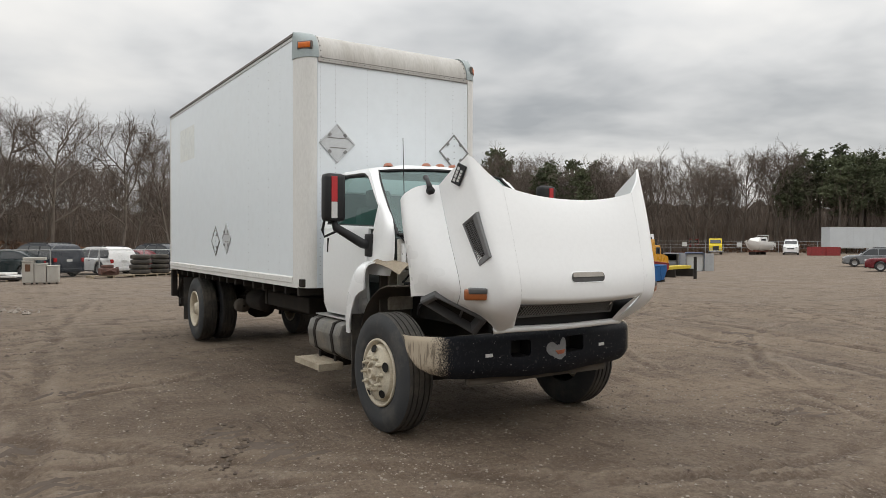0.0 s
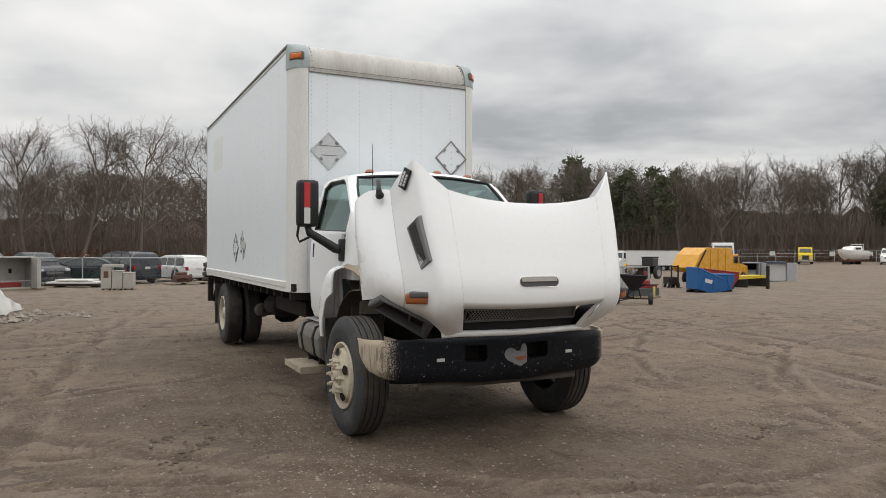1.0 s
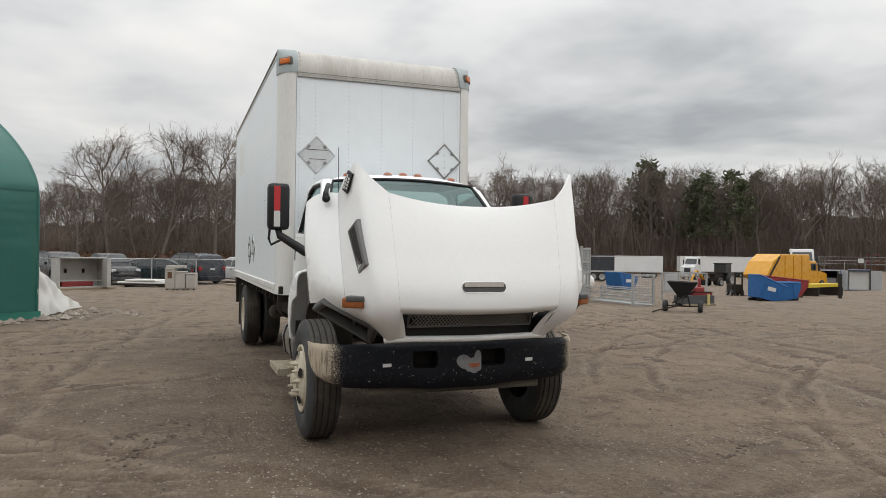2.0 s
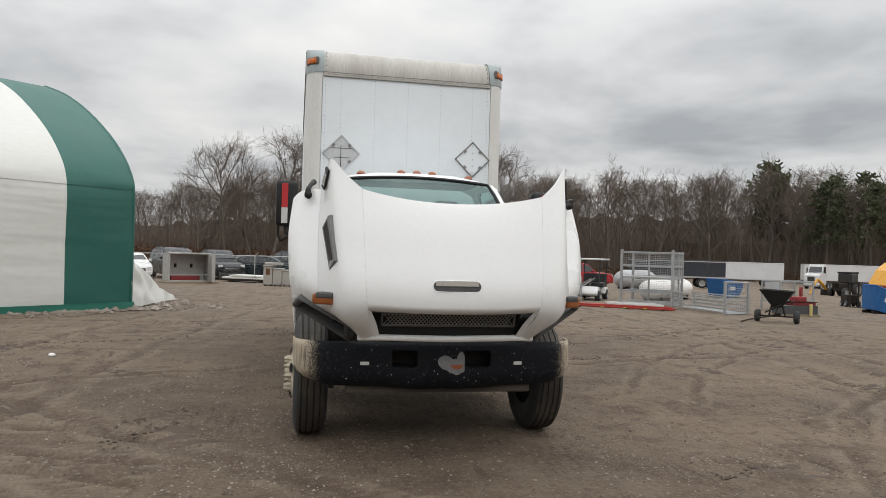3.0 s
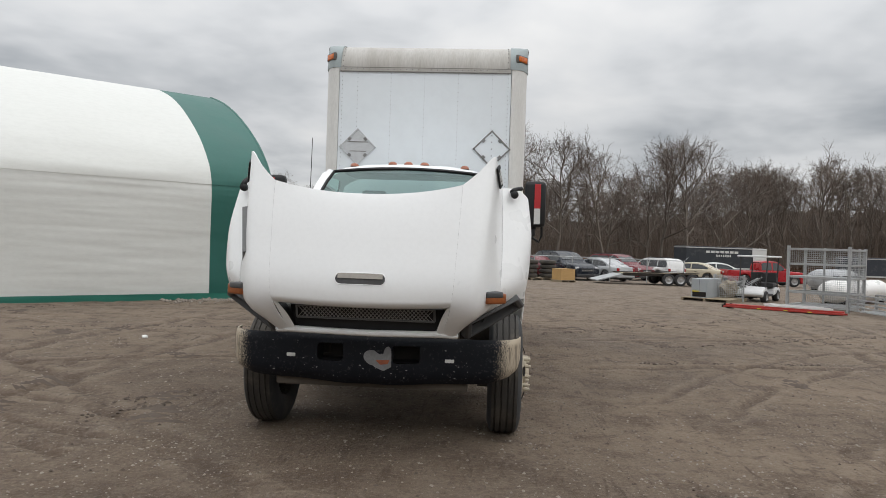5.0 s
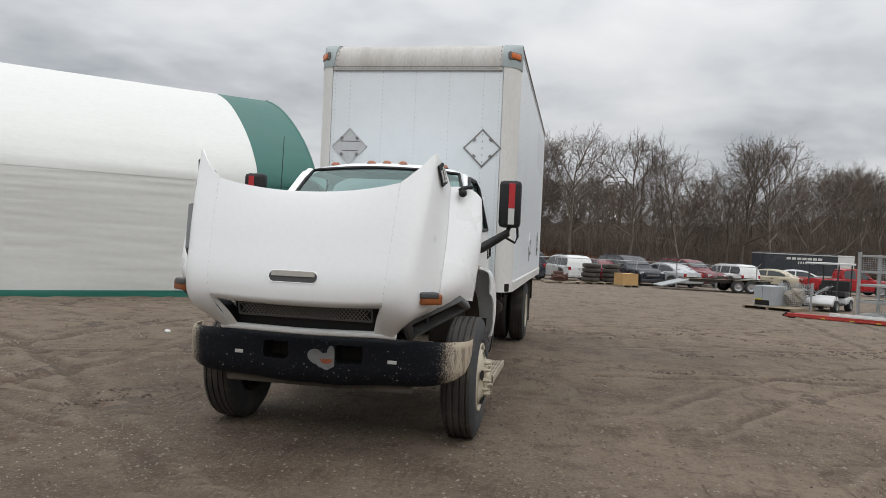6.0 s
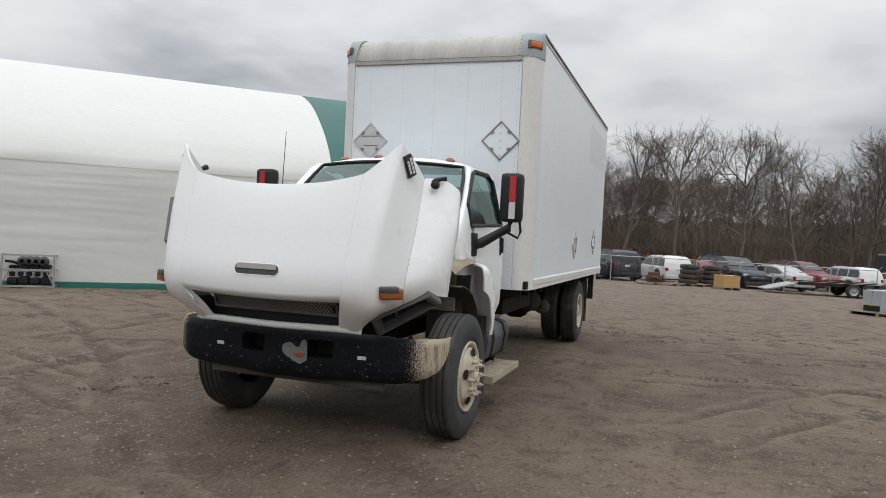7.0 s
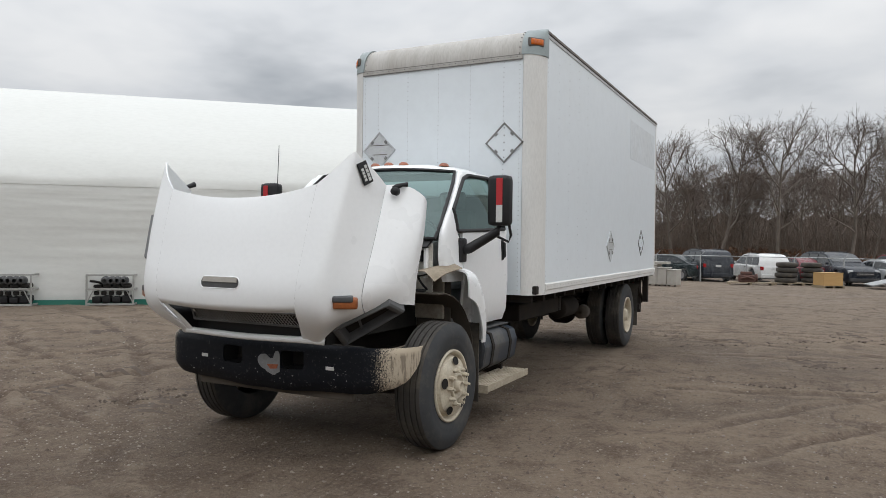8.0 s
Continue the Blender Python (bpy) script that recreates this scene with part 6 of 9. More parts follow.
def bare_tree(seed, height, wide, kids=(7, 5, 5, 5), clear=0.28):
    """A leafless tree with a domed crown: trunk and limbs in one mesh, the fine twigs in another."""
    rnd = random.Random(seed)
    wood, twig = ([], []), ([], [])
    reach = [height * f for f in (0.80, 0.46, 0.26, 0.15, 0.085)]
    dome = rnd.uniform(0.58, 0.66)

    def inside(q):
        up_ = (q.z - dome * height) / (height * ((1 - dome) if q.z > dome * height else (dome - clear * 0.55)))
        lump = 1 + 0.16 * noise.noise((q.x * 0.45, q.y * 0.45, q.z * 0.45 + seed))
        return (q.x * q.x + q.y * q.y) / (wide * height) ** 2 + up_ * up_ < lump

    def grow(p, d, length, r, level):
        segs = (6, 5, 3, 2, 2)[level]
        pts, rs, q, e = [p], [r], p.copy(), d.copy()
        for i in range(segs):
            rise = (0.35, 0.30, 0.22, 0.14, 0.08)[level]
            e = (e + Vector((rnd.gauss(0, 1), rnd.gauss(0, 1), rnd.gauss(rise, 0.7))) * (0.07 + 0.055 * level)).normalized()
            q = q + e * (length / segs)
            if level and i and not inside(q):
                break
            pts.append(q.copy())
            rs.append(max(0.006, r * (1 - 0.75 * (i + 1) / segs)))
        stick(*(wood if level < 2 else twig), pts, rs, (8, 5, 3, 3, 3)[level])
        if level == 4:
            return
        n, last = kids[level], len(pts) - 1
        for k in range(n):
            f = clear + (1 - clear) * (k + rnd.random()) / n if level == 0 else 0.22 + 0.78 * (k + rnd.random()) / n
            x = f * last
            i = min(int(x), last - 1)
            at = pts[i].lerp(pts[i + 1], x - i)
            along = (pts[i + 1] - pts[i]).normalized()
            ang = rnd.uniform(0, 2 * math.pi) if level else k * 2.4 + rnd.uniform(-0.5, 0.5)
            side = along.cross(Vector((math.cos(ang), math.sin(ang), 0.17))).normalized()
            open_ = (1.05 - 0.55 * f) * rnd.uniform(0.85, 1.15) * (0.6 + wide) if level == 0 else rnd.uniform(0.45, 0.95)
            way = (along * math.cos(open_) + side * math.sin(open_)).normalized()
            size = reach[level + 1] * rnd.uniform(0.7, 1.2) * (1.0 if level else 1.15 - 0.4 * f)
            grow(at, way, size, max(0.009, r * (0.56 - 0.16 * f)), level + 1)

    grow(Vector((0, 0, -0.3)), Vector((rnd.gauss(0, 0.04), rnd.gauss(0, 0.04), 1)).normalized(), reach[0], height * 0.0135, 0)
    return wood, twig


def pine(seed, height, clear):
    """A pine: bare lower trunk, tiers of boughs with needle tufts."""
    rnd = random.Random(seed)
    wood, leaf = ([], []), ([], [])
    stick(*wood, [Vector((0, 0, -0.3)), Vector((0.1, 0, height * 0.5)), Vector((0, 0.1, height))], [height * 0.014, height * 0.010, 0.03], 6)
    z = height * clear
    while z < height * 0.985:
        f = (z - height * clear) / (height * (1 - clear))
        for k in range(rnd.randint(4, 6)):
            a = rnd.uniform(0, 2 * math.pi)
            reach = height * (0.17 * (1 - f * f) ** 0.8 + 0.03) * rnd.uniform(0.6, 1.1)
            p0 = Vector((0, 0, z + rnd.uniform(-0.3, 0.3)))
            p1 = p0 + Vector((math.cos(a) * reach, math.sin(a) * reach, reach * rnd.uniform(0.0, 0.3)))
            stick(*wood, [p0, p1], [0.035, 0.012], 3)
            for q in range(int(8 + reach * 6)):
                c = p0.lerp(p1, 0.30 + 0.75 * rnd.random()) + Vector((rnd.gauss(0, 0.34), rnd.gauss(0, 0.34), rnd.gauss(0.10, 0.24)))
                for _ in range(4):
                    d = Vector((rnd.gauss(0, 1), rnd.gauss(0, 1), rnd.gauss(0.4, 0.7))).normalized() * rnd.uniform(0.28, 0.55)
                    s = d.cross(Vector((rnd.gauss(0, 1), rnd.gauss(0, 1), rnd.gauss(0, 1)))).normalized() * rnd.uniform(0.08, 0.16)
                    n0 = len(leaf[0])
                    leaf[0].extend([tuple(c - s), tuple(c + s), tuple(c + d)])
                    leaf[1].append((n0, n0 + 1, n0 + 2))
        z += height * rnd.uniform(0.035, 0.055)
    return wood, leaf


def tree_thing(name, meshes, mats, names, label, m):
    ob = thing(name, m, label, "tree", "trees of the wood")
    for (vs, fs), mat, n in zip(meshes, mats, names):
        raw(n, vs, fs, mat, ob)
    return ob


kinds = []
for seed, h, sp, kids, fork in ((3, 15.0, 0.40, (10, 7, 6, 4), 0.36), (8, 14.0, 0.36, (9, 7, 6, 4), 0.33), (14, 15.5, 0.25, (8, 5, 5, 4), 0.45), (21, 13.5, 0.28, (8, 5, 5, 4), 0.40), (35, 16.0, 0.20, (8, 5, 5, 4), 0.50), (47, 15.0, 0.22, (9, 5, 5, 4), 0.46)):
    kinds.append((bare_tree(seed, h, sp, kids, fork), h))


def wood_line(az):
    """How far the wood's edge stands from the yard, by bearing, and how high the trees rise there."""
    keys = [(-40, 96, 13), (-20, 92, 12), (-11, 84, 9.6), (-7, 80, 11.8), (-4, 78, 13.0), (1, 78, 13.2), (6, 80, 13.2), (8, 84, 12.2), (12, 96, 15.4), (16, 100, 16.4), (20, 125, 22.0), (27, 150, 25.0), (34, 155, 26.0), (45, 150, 24.0), (56, 145, 21.5), (68, 145, 20.0)]
    for (a, d, h), (b, e, i) in zip(keys, keys[1:]):
        if az <= b:
            f = max(0, (az - a) / (b - a))
            return d + (e - d) * f, h + (i - h) * f
    return keys[-1][1:]


EYE_AT = Vector((4.2, 0, 0))
rnd = random.Random(77)
spots = []
for az in (-6.3, -2.6, 1.2, 5.6, 9.4, 13.6, 15.8):
    spots.append((az, 0.0, 1.12))
az = -22.0
while az < 68:
    for row in range(3):
        spots.append((az + rnd.uniform(-0.7, 0.7), rnd.uniform(3, 9) + row * 8.5, rnd.uniform(0.74, 0.96)))
    az += rnd.uniform(1.5, 2.3)


def pine_here(az):
    return (35.5 < az < 47 and rnd.random() < 0.45) or (57.5 < az < 72 and rnd.random() < 0.75)


for az in np.arange(36, 47, 1.6):
    spots.append((float(az) + rnd.uniform(-0.4, 0.4), rnd.uniform(12, 24), rnd.uniform(0.86, 1.04)))
for az in np.arange(57.5, 71, 1.2):
    spots.append((float(az) + rnd.uniform(-0.4, 0.4), rnd.uniform(8, 24), rnd.uniform(0.86, 1.02)))
pines = [(pine(s, 15.0, c), 15.0) for s, c in ((5, 0.46), (6, 0.40), (9, 0.52))]
protos = {}
for az, deep, size in spots:
    D, H = wood_line(az)
    D += deep
    a = radians(az)
    x, y = EYE_AT.x + D * math.sin(a), EYE_AT.y + D * math.cos(a)
    use_pine = deep > 0 and pine_here(az)
    k = rnd.randrange(3) if use_pine else (rnd.randrange(2) if deep == 0.0 else rnd.randrange(len(kinds)))
    base_h = (pines if use_pine else kinds)[k][1]
    s = H * size / base_h * (1.02 if use_pine else 1.0)
    m = Matrix.Translation((x, y, float(lie(x, y)))) @ Matrix.Rotation(rnd.uniform(0, 6.28), 4, "Z") @ Matrix.Scale(s, 4)
    key = (use_pine, k)
    if key not in protos:
        meshes = (pines if use_pine else kinds)[k][0]
        if use_pine:
            protos[key] = tree_thing("pine_tree", meshes, (BARK, NEEDLES), ("trunk", "crown"), "tall dark green pine at the edge of the wood", m)
        else:
            protos[key] = tree_thing("bare_tree", meshes, (BARK, TWIG), ("trunk", "crown"), "leafless grey-brown tree at the edge of the wood", m)
    else:
        c = copy_thing(protos[key], Matrix.Identity(4))
        c.matrix_basis = m

# dense brush, thin trunks and dead leaves between and behind them
vs, fs, vl, fl = [], [], [], []


def blade(p, q, w0, w1):
    t = rnd.uniform(0, math.pi)
    side = Vector((math.cos(t), math.sin(t), 0))
    n0 = len(vs)
    vs.extend([tuple(p - side * w0), tuple(p + side * w0), tuple(q + side * w1), tuple(q - side * w1)])
    fs.append((n0, n0 + 1, n0 + 2, n0 + 3))


for k in range(24000):
    az = rnd.uniform(-26, 70)
    D, H = wood_line(az)
    D += rnd.uniform(1, 40)
    a = radians(az)
    c = Vector((EYE_AT.x + D * math.sin(a), D * math.cos(a), 0))
    c.z = float(lie(c.x, c.y)) - 0.2
    h = H * (0.12 + 0.66 * rnd.random() ** 1.25)
    lean = Vector((rnd.gauss(0, 0.20), rnd.gauss(0, 0.20), 1)) * h
    w = D / 100 * rnd.uniform(0.009, 0.024) * (0.5 + h / H)
    bend = c + lean * 0.5 + Vector((rnd.gauss(0, 0.3), rnd.gauss(0, 0.3), 0))
    blade(c, bend, w, w * 0.8)
    blade(bend, c + lean, w * 0.8, w * 0.25)
    for q in range(5):
        f = rnd.uniform(0.25, 0.95)
        p = c.lerp(bend, f * 2) if f < 0.5 else bend.lerp(c + lean, f * 2 - 1)
        d = Vector((rnd.gauss(0, 1), rnd.gauss(0, 1), rnd.gauss(0.9, 0.5))) * rnd.uniform(0.5, 1.3)
        blade(p, p + d * (0.6 + h / H), w * 0.6, w * 0.2)
for k in range(9000):
    az = rnd.uniform(-26, 70)
    D, H = wood_line(az)
    D += rnd.uniform(-1, 14)
    a = radians(az)
    clump = 1.0 + 0.9 * noise.noise((az * 0.35, 4, 0))
    c = Vector((EYE_AT.x + D * math.sin(a), D * math.cos(a), 0))
    c.z = float(lie(c.x, c.y)) + rnd.uniform(0, 1.6) * clump
    for _ in range(2):
        d = Vector((rnd.gauss(0, 1), rnd.gauss(0, 1), rnd.gauss(0.5, 0.8))) * 0.3
        s = d.cross(Vector((rnd.gauss(0, 1), rnd.gauss(0, 1), 0.3))).normalized() * 0.14
        n0 = len(vl)
        vl += [tuple(c - s), tuple(c + s), tuple(c + d)]
        fl.append((n0, n0 + 1, n0 + 2))
tagged(raw("far_woods", vs, fs, BRUSH), "dense bare brush and saplings filling the wood", "woods", "", "stuff")
tagged(raw("dead_leaves", vl, fl, LEAF_LITTER), "rusty dead leaves low in the wood", "leaves", "", "stuff")
WOOD_SHADE = surface("painted_wood_shade", (0.110, 0.090, 0.076), (0.066, 0.054, 0.046), 0.95, scale=0.6, fine=3.5, amount=0.9, stretch=(1, 1, 0.16), spec=0.1)
# ragged dark sheet closing the view between the trunks, painted as the wood's shade
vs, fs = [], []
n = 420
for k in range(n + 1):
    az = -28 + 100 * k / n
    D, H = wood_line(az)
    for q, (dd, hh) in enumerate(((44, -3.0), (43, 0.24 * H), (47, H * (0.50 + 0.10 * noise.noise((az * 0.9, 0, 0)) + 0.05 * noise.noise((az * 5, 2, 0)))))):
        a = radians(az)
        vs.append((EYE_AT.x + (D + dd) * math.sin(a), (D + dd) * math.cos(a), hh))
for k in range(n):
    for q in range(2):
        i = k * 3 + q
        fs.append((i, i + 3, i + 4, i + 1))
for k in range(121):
    # added unseen round the rest of the yard to block low light
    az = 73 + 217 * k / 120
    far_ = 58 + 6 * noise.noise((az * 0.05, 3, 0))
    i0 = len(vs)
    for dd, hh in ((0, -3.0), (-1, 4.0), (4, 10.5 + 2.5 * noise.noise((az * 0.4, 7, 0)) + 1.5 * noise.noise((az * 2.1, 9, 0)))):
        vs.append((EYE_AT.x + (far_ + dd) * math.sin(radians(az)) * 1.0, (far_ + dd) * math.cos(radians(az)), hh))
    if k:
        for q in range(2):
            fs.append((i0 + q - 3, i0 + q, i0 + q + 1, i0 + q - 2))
tagged(raw("backdrop_woods", vs, fs, WOOD_SHADE), "dark sheets painted as the wood's shade, the unseen part added to block low light", "woods", "", "structure")

# ---- parked vehicles ----
DARK_GLASS = plain("dark_vehicle_glass", (0.020, 0.024, 0.027), 0.10, spec=0.7)
TYRE = plain("car_tyre", (0.035, 0.035, 0.036), 0.85)
WHEEL_RIM = plain("alloy_rim", (0.38, 0.38, 0.38), 0.4, 0.7)
TRIM = plain("dark_plastic_trim", (0.035, 0.035, 0.037), 0.6)
CHROME = plain("dull_chrome", (0.55, 0.55, 0.55), 0.25, 0.9)
TAIL = plain("red_tail_lens", (0.35, 0.012, 0.015), 0.25)
HEAD = plain("clear_lamp_lens", (0.55, 0.56, 0.57), 0.15, spec=0.8)
PAINTS = {}


def paint(color):
    if color not in PAINTS:
        PAINTS[color] = surface("car_paint", color, tuple(c * 0.85 for c in color), 0.28, scale=2, fine=30, amount=0.4, dirt=(0.22, 0.19, 0.16), dirt_amount=0.05, dirt_scale=2.5, spec=0.35, coat=0.12)
    return PAINTS[color]


def put(x, y, heading=0.0, dz=0.0):
    """A pose on the yard at x, y, its front turned to the heading in degrees from +x."""
    return pose(x, y, float(lie(x, y)) + dz, 0, 0, heading)


def road_wheel(parent, x, y, r, w, sgn):
    wh = new("wheel")
    wh.parent = parent
    bm = bmesh.new()
    lathe(bm, [(-w / 2, r * 0.62), (-w / 2, r * 0.93), (-w / 2 + 0.03, r), (w / 2 - 0.03, r), (w / 2, r * 0.93), (w / 2, r * 0.62)], 20, "y", (x, y, r))
    part("tyre", bm, TYRE, wh, smooth=True)
    bm = bmesh.new()
    yo = y + sgn * w * 0.5
    lathe(bm, [(yo - sgn * 0.005, r * 0.64), (yo - sgn * 0.04, r * 0.56), (yo - sgn * 0.02, r * 0.2), (yo, 0.0)], 14, "y", (x, 0, r))
    part("rim", bm, WHEEL_RIM, wh, smooth=True)
    return wh


def vehicle(name, label, category, m, L, W, H, kind, color, group="vehicles parked behind the fence"):
    """A car or pickup: rounded body with wheel arches, curved cabin, glass, lamps, bumpers, mirrors and wheels; its front looks to +x."""
    ob = thing(name, m, label, category, group)
    pt = paint(color)
    r = 0.37 if kind != "sedan" else 0.325
    zb = 0.25
    fx, rx = L * 0.315, -L * 0.30
    lines = {
        "suv": [(-0.5, 0.50), (-0.485, 0.60), (-0.3, 0.62), (0.22, 0.61), (0.38, 0.585), (0.46, 0.54), (0.5, 0.44)],
        "sedan": [(-0.5, 0.52), (-0.48, 0.64), (-0.36, 0.675), (0.0, 0.655), (0.24, 0.645), (0.40, 0.575), (0.47, 0.50), (0.5, 0.42)],
        "pickup": [(-0.5, 0.56), (-0.495, 0.60), (-0.1, 0.60), (0.22, 0.605), (0.40, 0.585), (0.47, 0.54), (0.5, 0.44)]}[kind]
    tops = {
        "suv": [(-0.488, 0.58), (-0.47, 0.76), (-0.435, 0.93), (-0.37, 0.985), (-0.14, 1.0), (0.0, 0.985), (0.075, 0.935), (0.235, 0.60)],
        "sedan": [(-0.40, 0.66), (-0.31, 0.80), (-0.22, 0.935), (-0.12, 0.99), (-0.03, 1.0), (0.05, 0.975), (0.11, 0.92), (0.265, 0.635)],
        "pickup": [(-0.105, 0.59), (-0.10, 0.80), (-0.085, 0.95), (-0.04, 0.99), (0.04, 1.0), (0.09, 0.98), (0.13, 0.94), (0.245, 0.60)]}[kind]

    def along(keys, x):
        return float(np.interp(x / L, [k[0] for k in keys], [k[1] for k in keys])) * H

    def low(x):
        for cx in (fx, rx):
            d = (r + 0.06) ** 2 - (x - cx) ** 2
            if d > 0:
                return max(zb, r + math.sqrt(d))
        return zb + 0.06 * abs(2 * x / L) ** 6

    xs = set(np.linspace(-L / 2, L / 2, 25)) | {k[0] * L for k in lines}
    for cx in (fx, rx):
        xs |= {cx + (r + 0.06) * math.cos(math.pi * k / 10) * 1.001 for k in range(11)}
    bm = bmesh.new()
    rings = []
    for x in sorted(xs):
        w = W / 2 * (1 - 0.17 * abs(2 * x / L) ** 5)
        top, lo = along(lines, x), low(x)
        lo = min(lo, top - 0.12)
        sec = [(w * 0.95, lo), (w * 0.995, lo + 0.04), (w, lo + (top - lo) * 0.55), (w * 0.975, top - 0.05), (w * 0.92, top - 0.008), (w * 0.5, top + 0.012)]
        rings.append([bm.verts.new((x, -y, z)) for y, z in sec] + [bm.verts.new((x, y, z)) for y, z in sec[::-1]])
    for a, b in zip(rings, rings[1:]):
        for k in range(11):
            bm.faces.new((a[k], a[k + 1], b[k + 1], b[k]))
    bm.faces.new(rings[0])
    bm.faces.new(rings[-1][::-1])
    body = part("body", bm, pt, ob, smooth=True)
    body.modifiers.new("crisp_edges", "EDGE_SPLIT").split_angle = radians(42)
    one_box("under_body", (-L * 0.44, L * 0.45, -W * 0.40, W * 0.40, zb - 0.04, along(lines, 0.0) * 0.62), TRIM, ob, 0.02)
    belt = along(lines, 0.0)
    z0 = min(t[1] for t in tops) * H - 0.03
    wb, wt = W * 0.465, W * 0.365

    def half(z):
        f = max(0.0, (z - z0) / (H - z0))
        return wb + (wt - wb) * f ** 1.25

    arc = [(float(np.interp(k / 22, np.linspace(0, 1, len(tops)), [t[0] for t in tops])) * L, float(np.interp(k / 22, np.linspace(0, 1, len(tops)), [t[1] for t in tops])) * H) for k in range(23)]
    bm = bmesh.new()
    rows = []
    for x, z in arc:
        h_ = half(z)
        rows.append([bm.verts.new((x, y, zz)) for y, zz in ((-h_, z - 0.02), (-h_ * 0.93, z), (0, z + 0.012), (h_ * 0.93, z), (h_, z - 0.02))])
    for a, b in zip(rows, rows[1:]):
        for k in range(4):
            bm.faces.new((a[k], a[k + 1], b[k + 1], b[k]))
    for k in (0, 4):
        foot = [bm.verts.new((rows[-1][k].co.x, rows[-1][k].co.y, z0)), bm.verts.new((rows[0][k].co.x, rows[0][k].co.y, z0))]
        bm.faces.new([rw[k] for rw in rows] + foot)
    cabin = part("cabin", bm, pt, ob, smooth=True)
    cabin.modifiers.new("crisp_edges", "EDGE_SPLIT").split_angle = radians(34)

    def glass(name_, pts, out):
        bm = bmesh.new()
        a = [bm.verts.new(Vector(p) + Vector(out) * 0.012) for p in pts]
        b = [bm.verts.new(Vector(p) - Vector(out) * 0.03) for p in pts]
        bm.faces.new(a)
        for k in range(len(a)):
            bm.faces.new((a[k], a[(k + 1) % len(a)], b[(k + 1) % len(a)], b[k]))
        part(name_, bm, DARK_GLASS, ob)

    def roof_at(x):
        return along(tops, x)

    sill = z0 + 0.10
    spans = {"suv": ((-0.455, -0.275), (-0.255, -0.09), (-0.072, 0.185)), "sedan": ((-0.30, -0.06), (-0.042, 0.195)), "pickup": ((-0.088, 0.035), (0.052, 0.20))}[kind]
    for sgn in (-1, 1):
        for a, b in spans:
            edge = [(x, min(roof_at(x * 1.0) - 0.085, H * 0.925)) for x in np.linspace(a * L, b * L, 7)]
            edge = [(x, z) for x, z in edge if z > sill + 0.02]
            loop = [(a * L, sill)] * (edge[0][0] > a * L + 0.01) + [(edge[0][0], sill)] + edge + [(edge[-1][0], sill)] * (edge[-1][1] > sill + 0.05)
            glass("side_window", [(x, sgn * half(z), z) for x, z in loop[-len(edge) - 2:]], (0, sgn, 0.15))
        for x in (fx, rx):
            road_wheel(ob, x, sgn * (W / 2 - 0.13), r, 0.22, sgn)
        tz = along(lines, -L * 0.47)
        one_box("tail_lamp", (-L / 2 - 0.01, -L / 2 + 0.16, sgn * W * 0.375 - 0.08, sgn * W * 0.375 + 0.085, tz - 0.26, tz - 0.05), TAIL, ob, 0.03)
        nz = along(lines, L * 0.47)
        one_box("head_lamp", (L / 2 - 0.26, L / 2 - 0.01, sgn * W * 0.345 - 0.15, sgn * W * 0.345 + 0.10, nz - 0.20, nz - 0.04), HEAD, ob, 0.04)
        one_box("door_mirror", (L * 0.17, L * 0.195, sgn * W * 0.53 - 0.09, sgn * W * 0.53 + 0.06, belt + 0.03, belt + 0.16), pt, ob, 0.03)
        one_box("sill_trim", (rx + r + 0.1, fx - r - 0.1, sgn * W * 0.49 - 0.015, sgn * W * 0.49 + 0.012, zb + 0.01, zb + 0.10), TRIM, ob, 0.006)
        one_box("door_handle", (-0.14 * L, -0.11 * L, sgn * W * 0.5 - 0.012, sgn * W * 0.5 + 0.014, belt - 0.16, belt - 0.12), TRIM, ob, 0.004)
    (xa, za), (xb, zb_) = arc[1], arc[6]
    glass("rear_window", [(x, y * half(z) * 0.84, z) for x, z, y in ((xa + (xb - xa) * 0.2, za + (zb_ - za) * 0.2, -1), (xa + (xb - xa) * 0.2, za + (zb_ - za) * 0.2, 1), (xb, zb_ - 0.02, 1), (xb, zb_ - 0.02, -1))], (-1, 0, 0.3))
    (xa, za), (xb, zb_) = arc[21], arc[19]
    glass("windscreen", [(x, y * half(z) * 0.9, z) for x, z, y in ((xa, za + 0.02, -1), (xa, za + 0.02, 1), (xb, zb_ - 0.01, 1), (xb, zb_ - 0.01, -1))], (0.6, 0, 0.8))
    one_box("front_bumper", (L / 2 - 0.14, L / 2 + 0.03, -W * 0.40, W * 0.40, zb, zb + 0.20), TRIM if kind != "sedan" else pt, ob, 0.05)
    one_box("rear_bumper", (-L / 2 - 0.05, -L / 2 + 0.14, -W * 0.40, W * 0.40, zb + 0.03, zb + 0.24), TRIM if kind == "pickup" else pt, ob, 0.05)
    nz = along(lines, L * 0.49)
    one_box("grille", (L / 2 - 0.06, L / 2 + 0.008, -W * 0.22, W * 0.22, nz - 0.26, nz - 0.04), TRIM, ob, 0.02)
    one_box("grille_bar", (L / 2 - 0.02, L / 2 + 0.016, -W * 0.21, W * 0.21, nz - 0.17, nz - 0.13), CHROME, ob, 0.006)
    one_box("number_plate", (-L / 2 - 0.02, -L / 2 + 0.004, -0.15, 0.15, 0.52 * H * 0.9, 0.52 * H * 0.9 + 0.12), STRIP_WHITE, ob, 0.003)
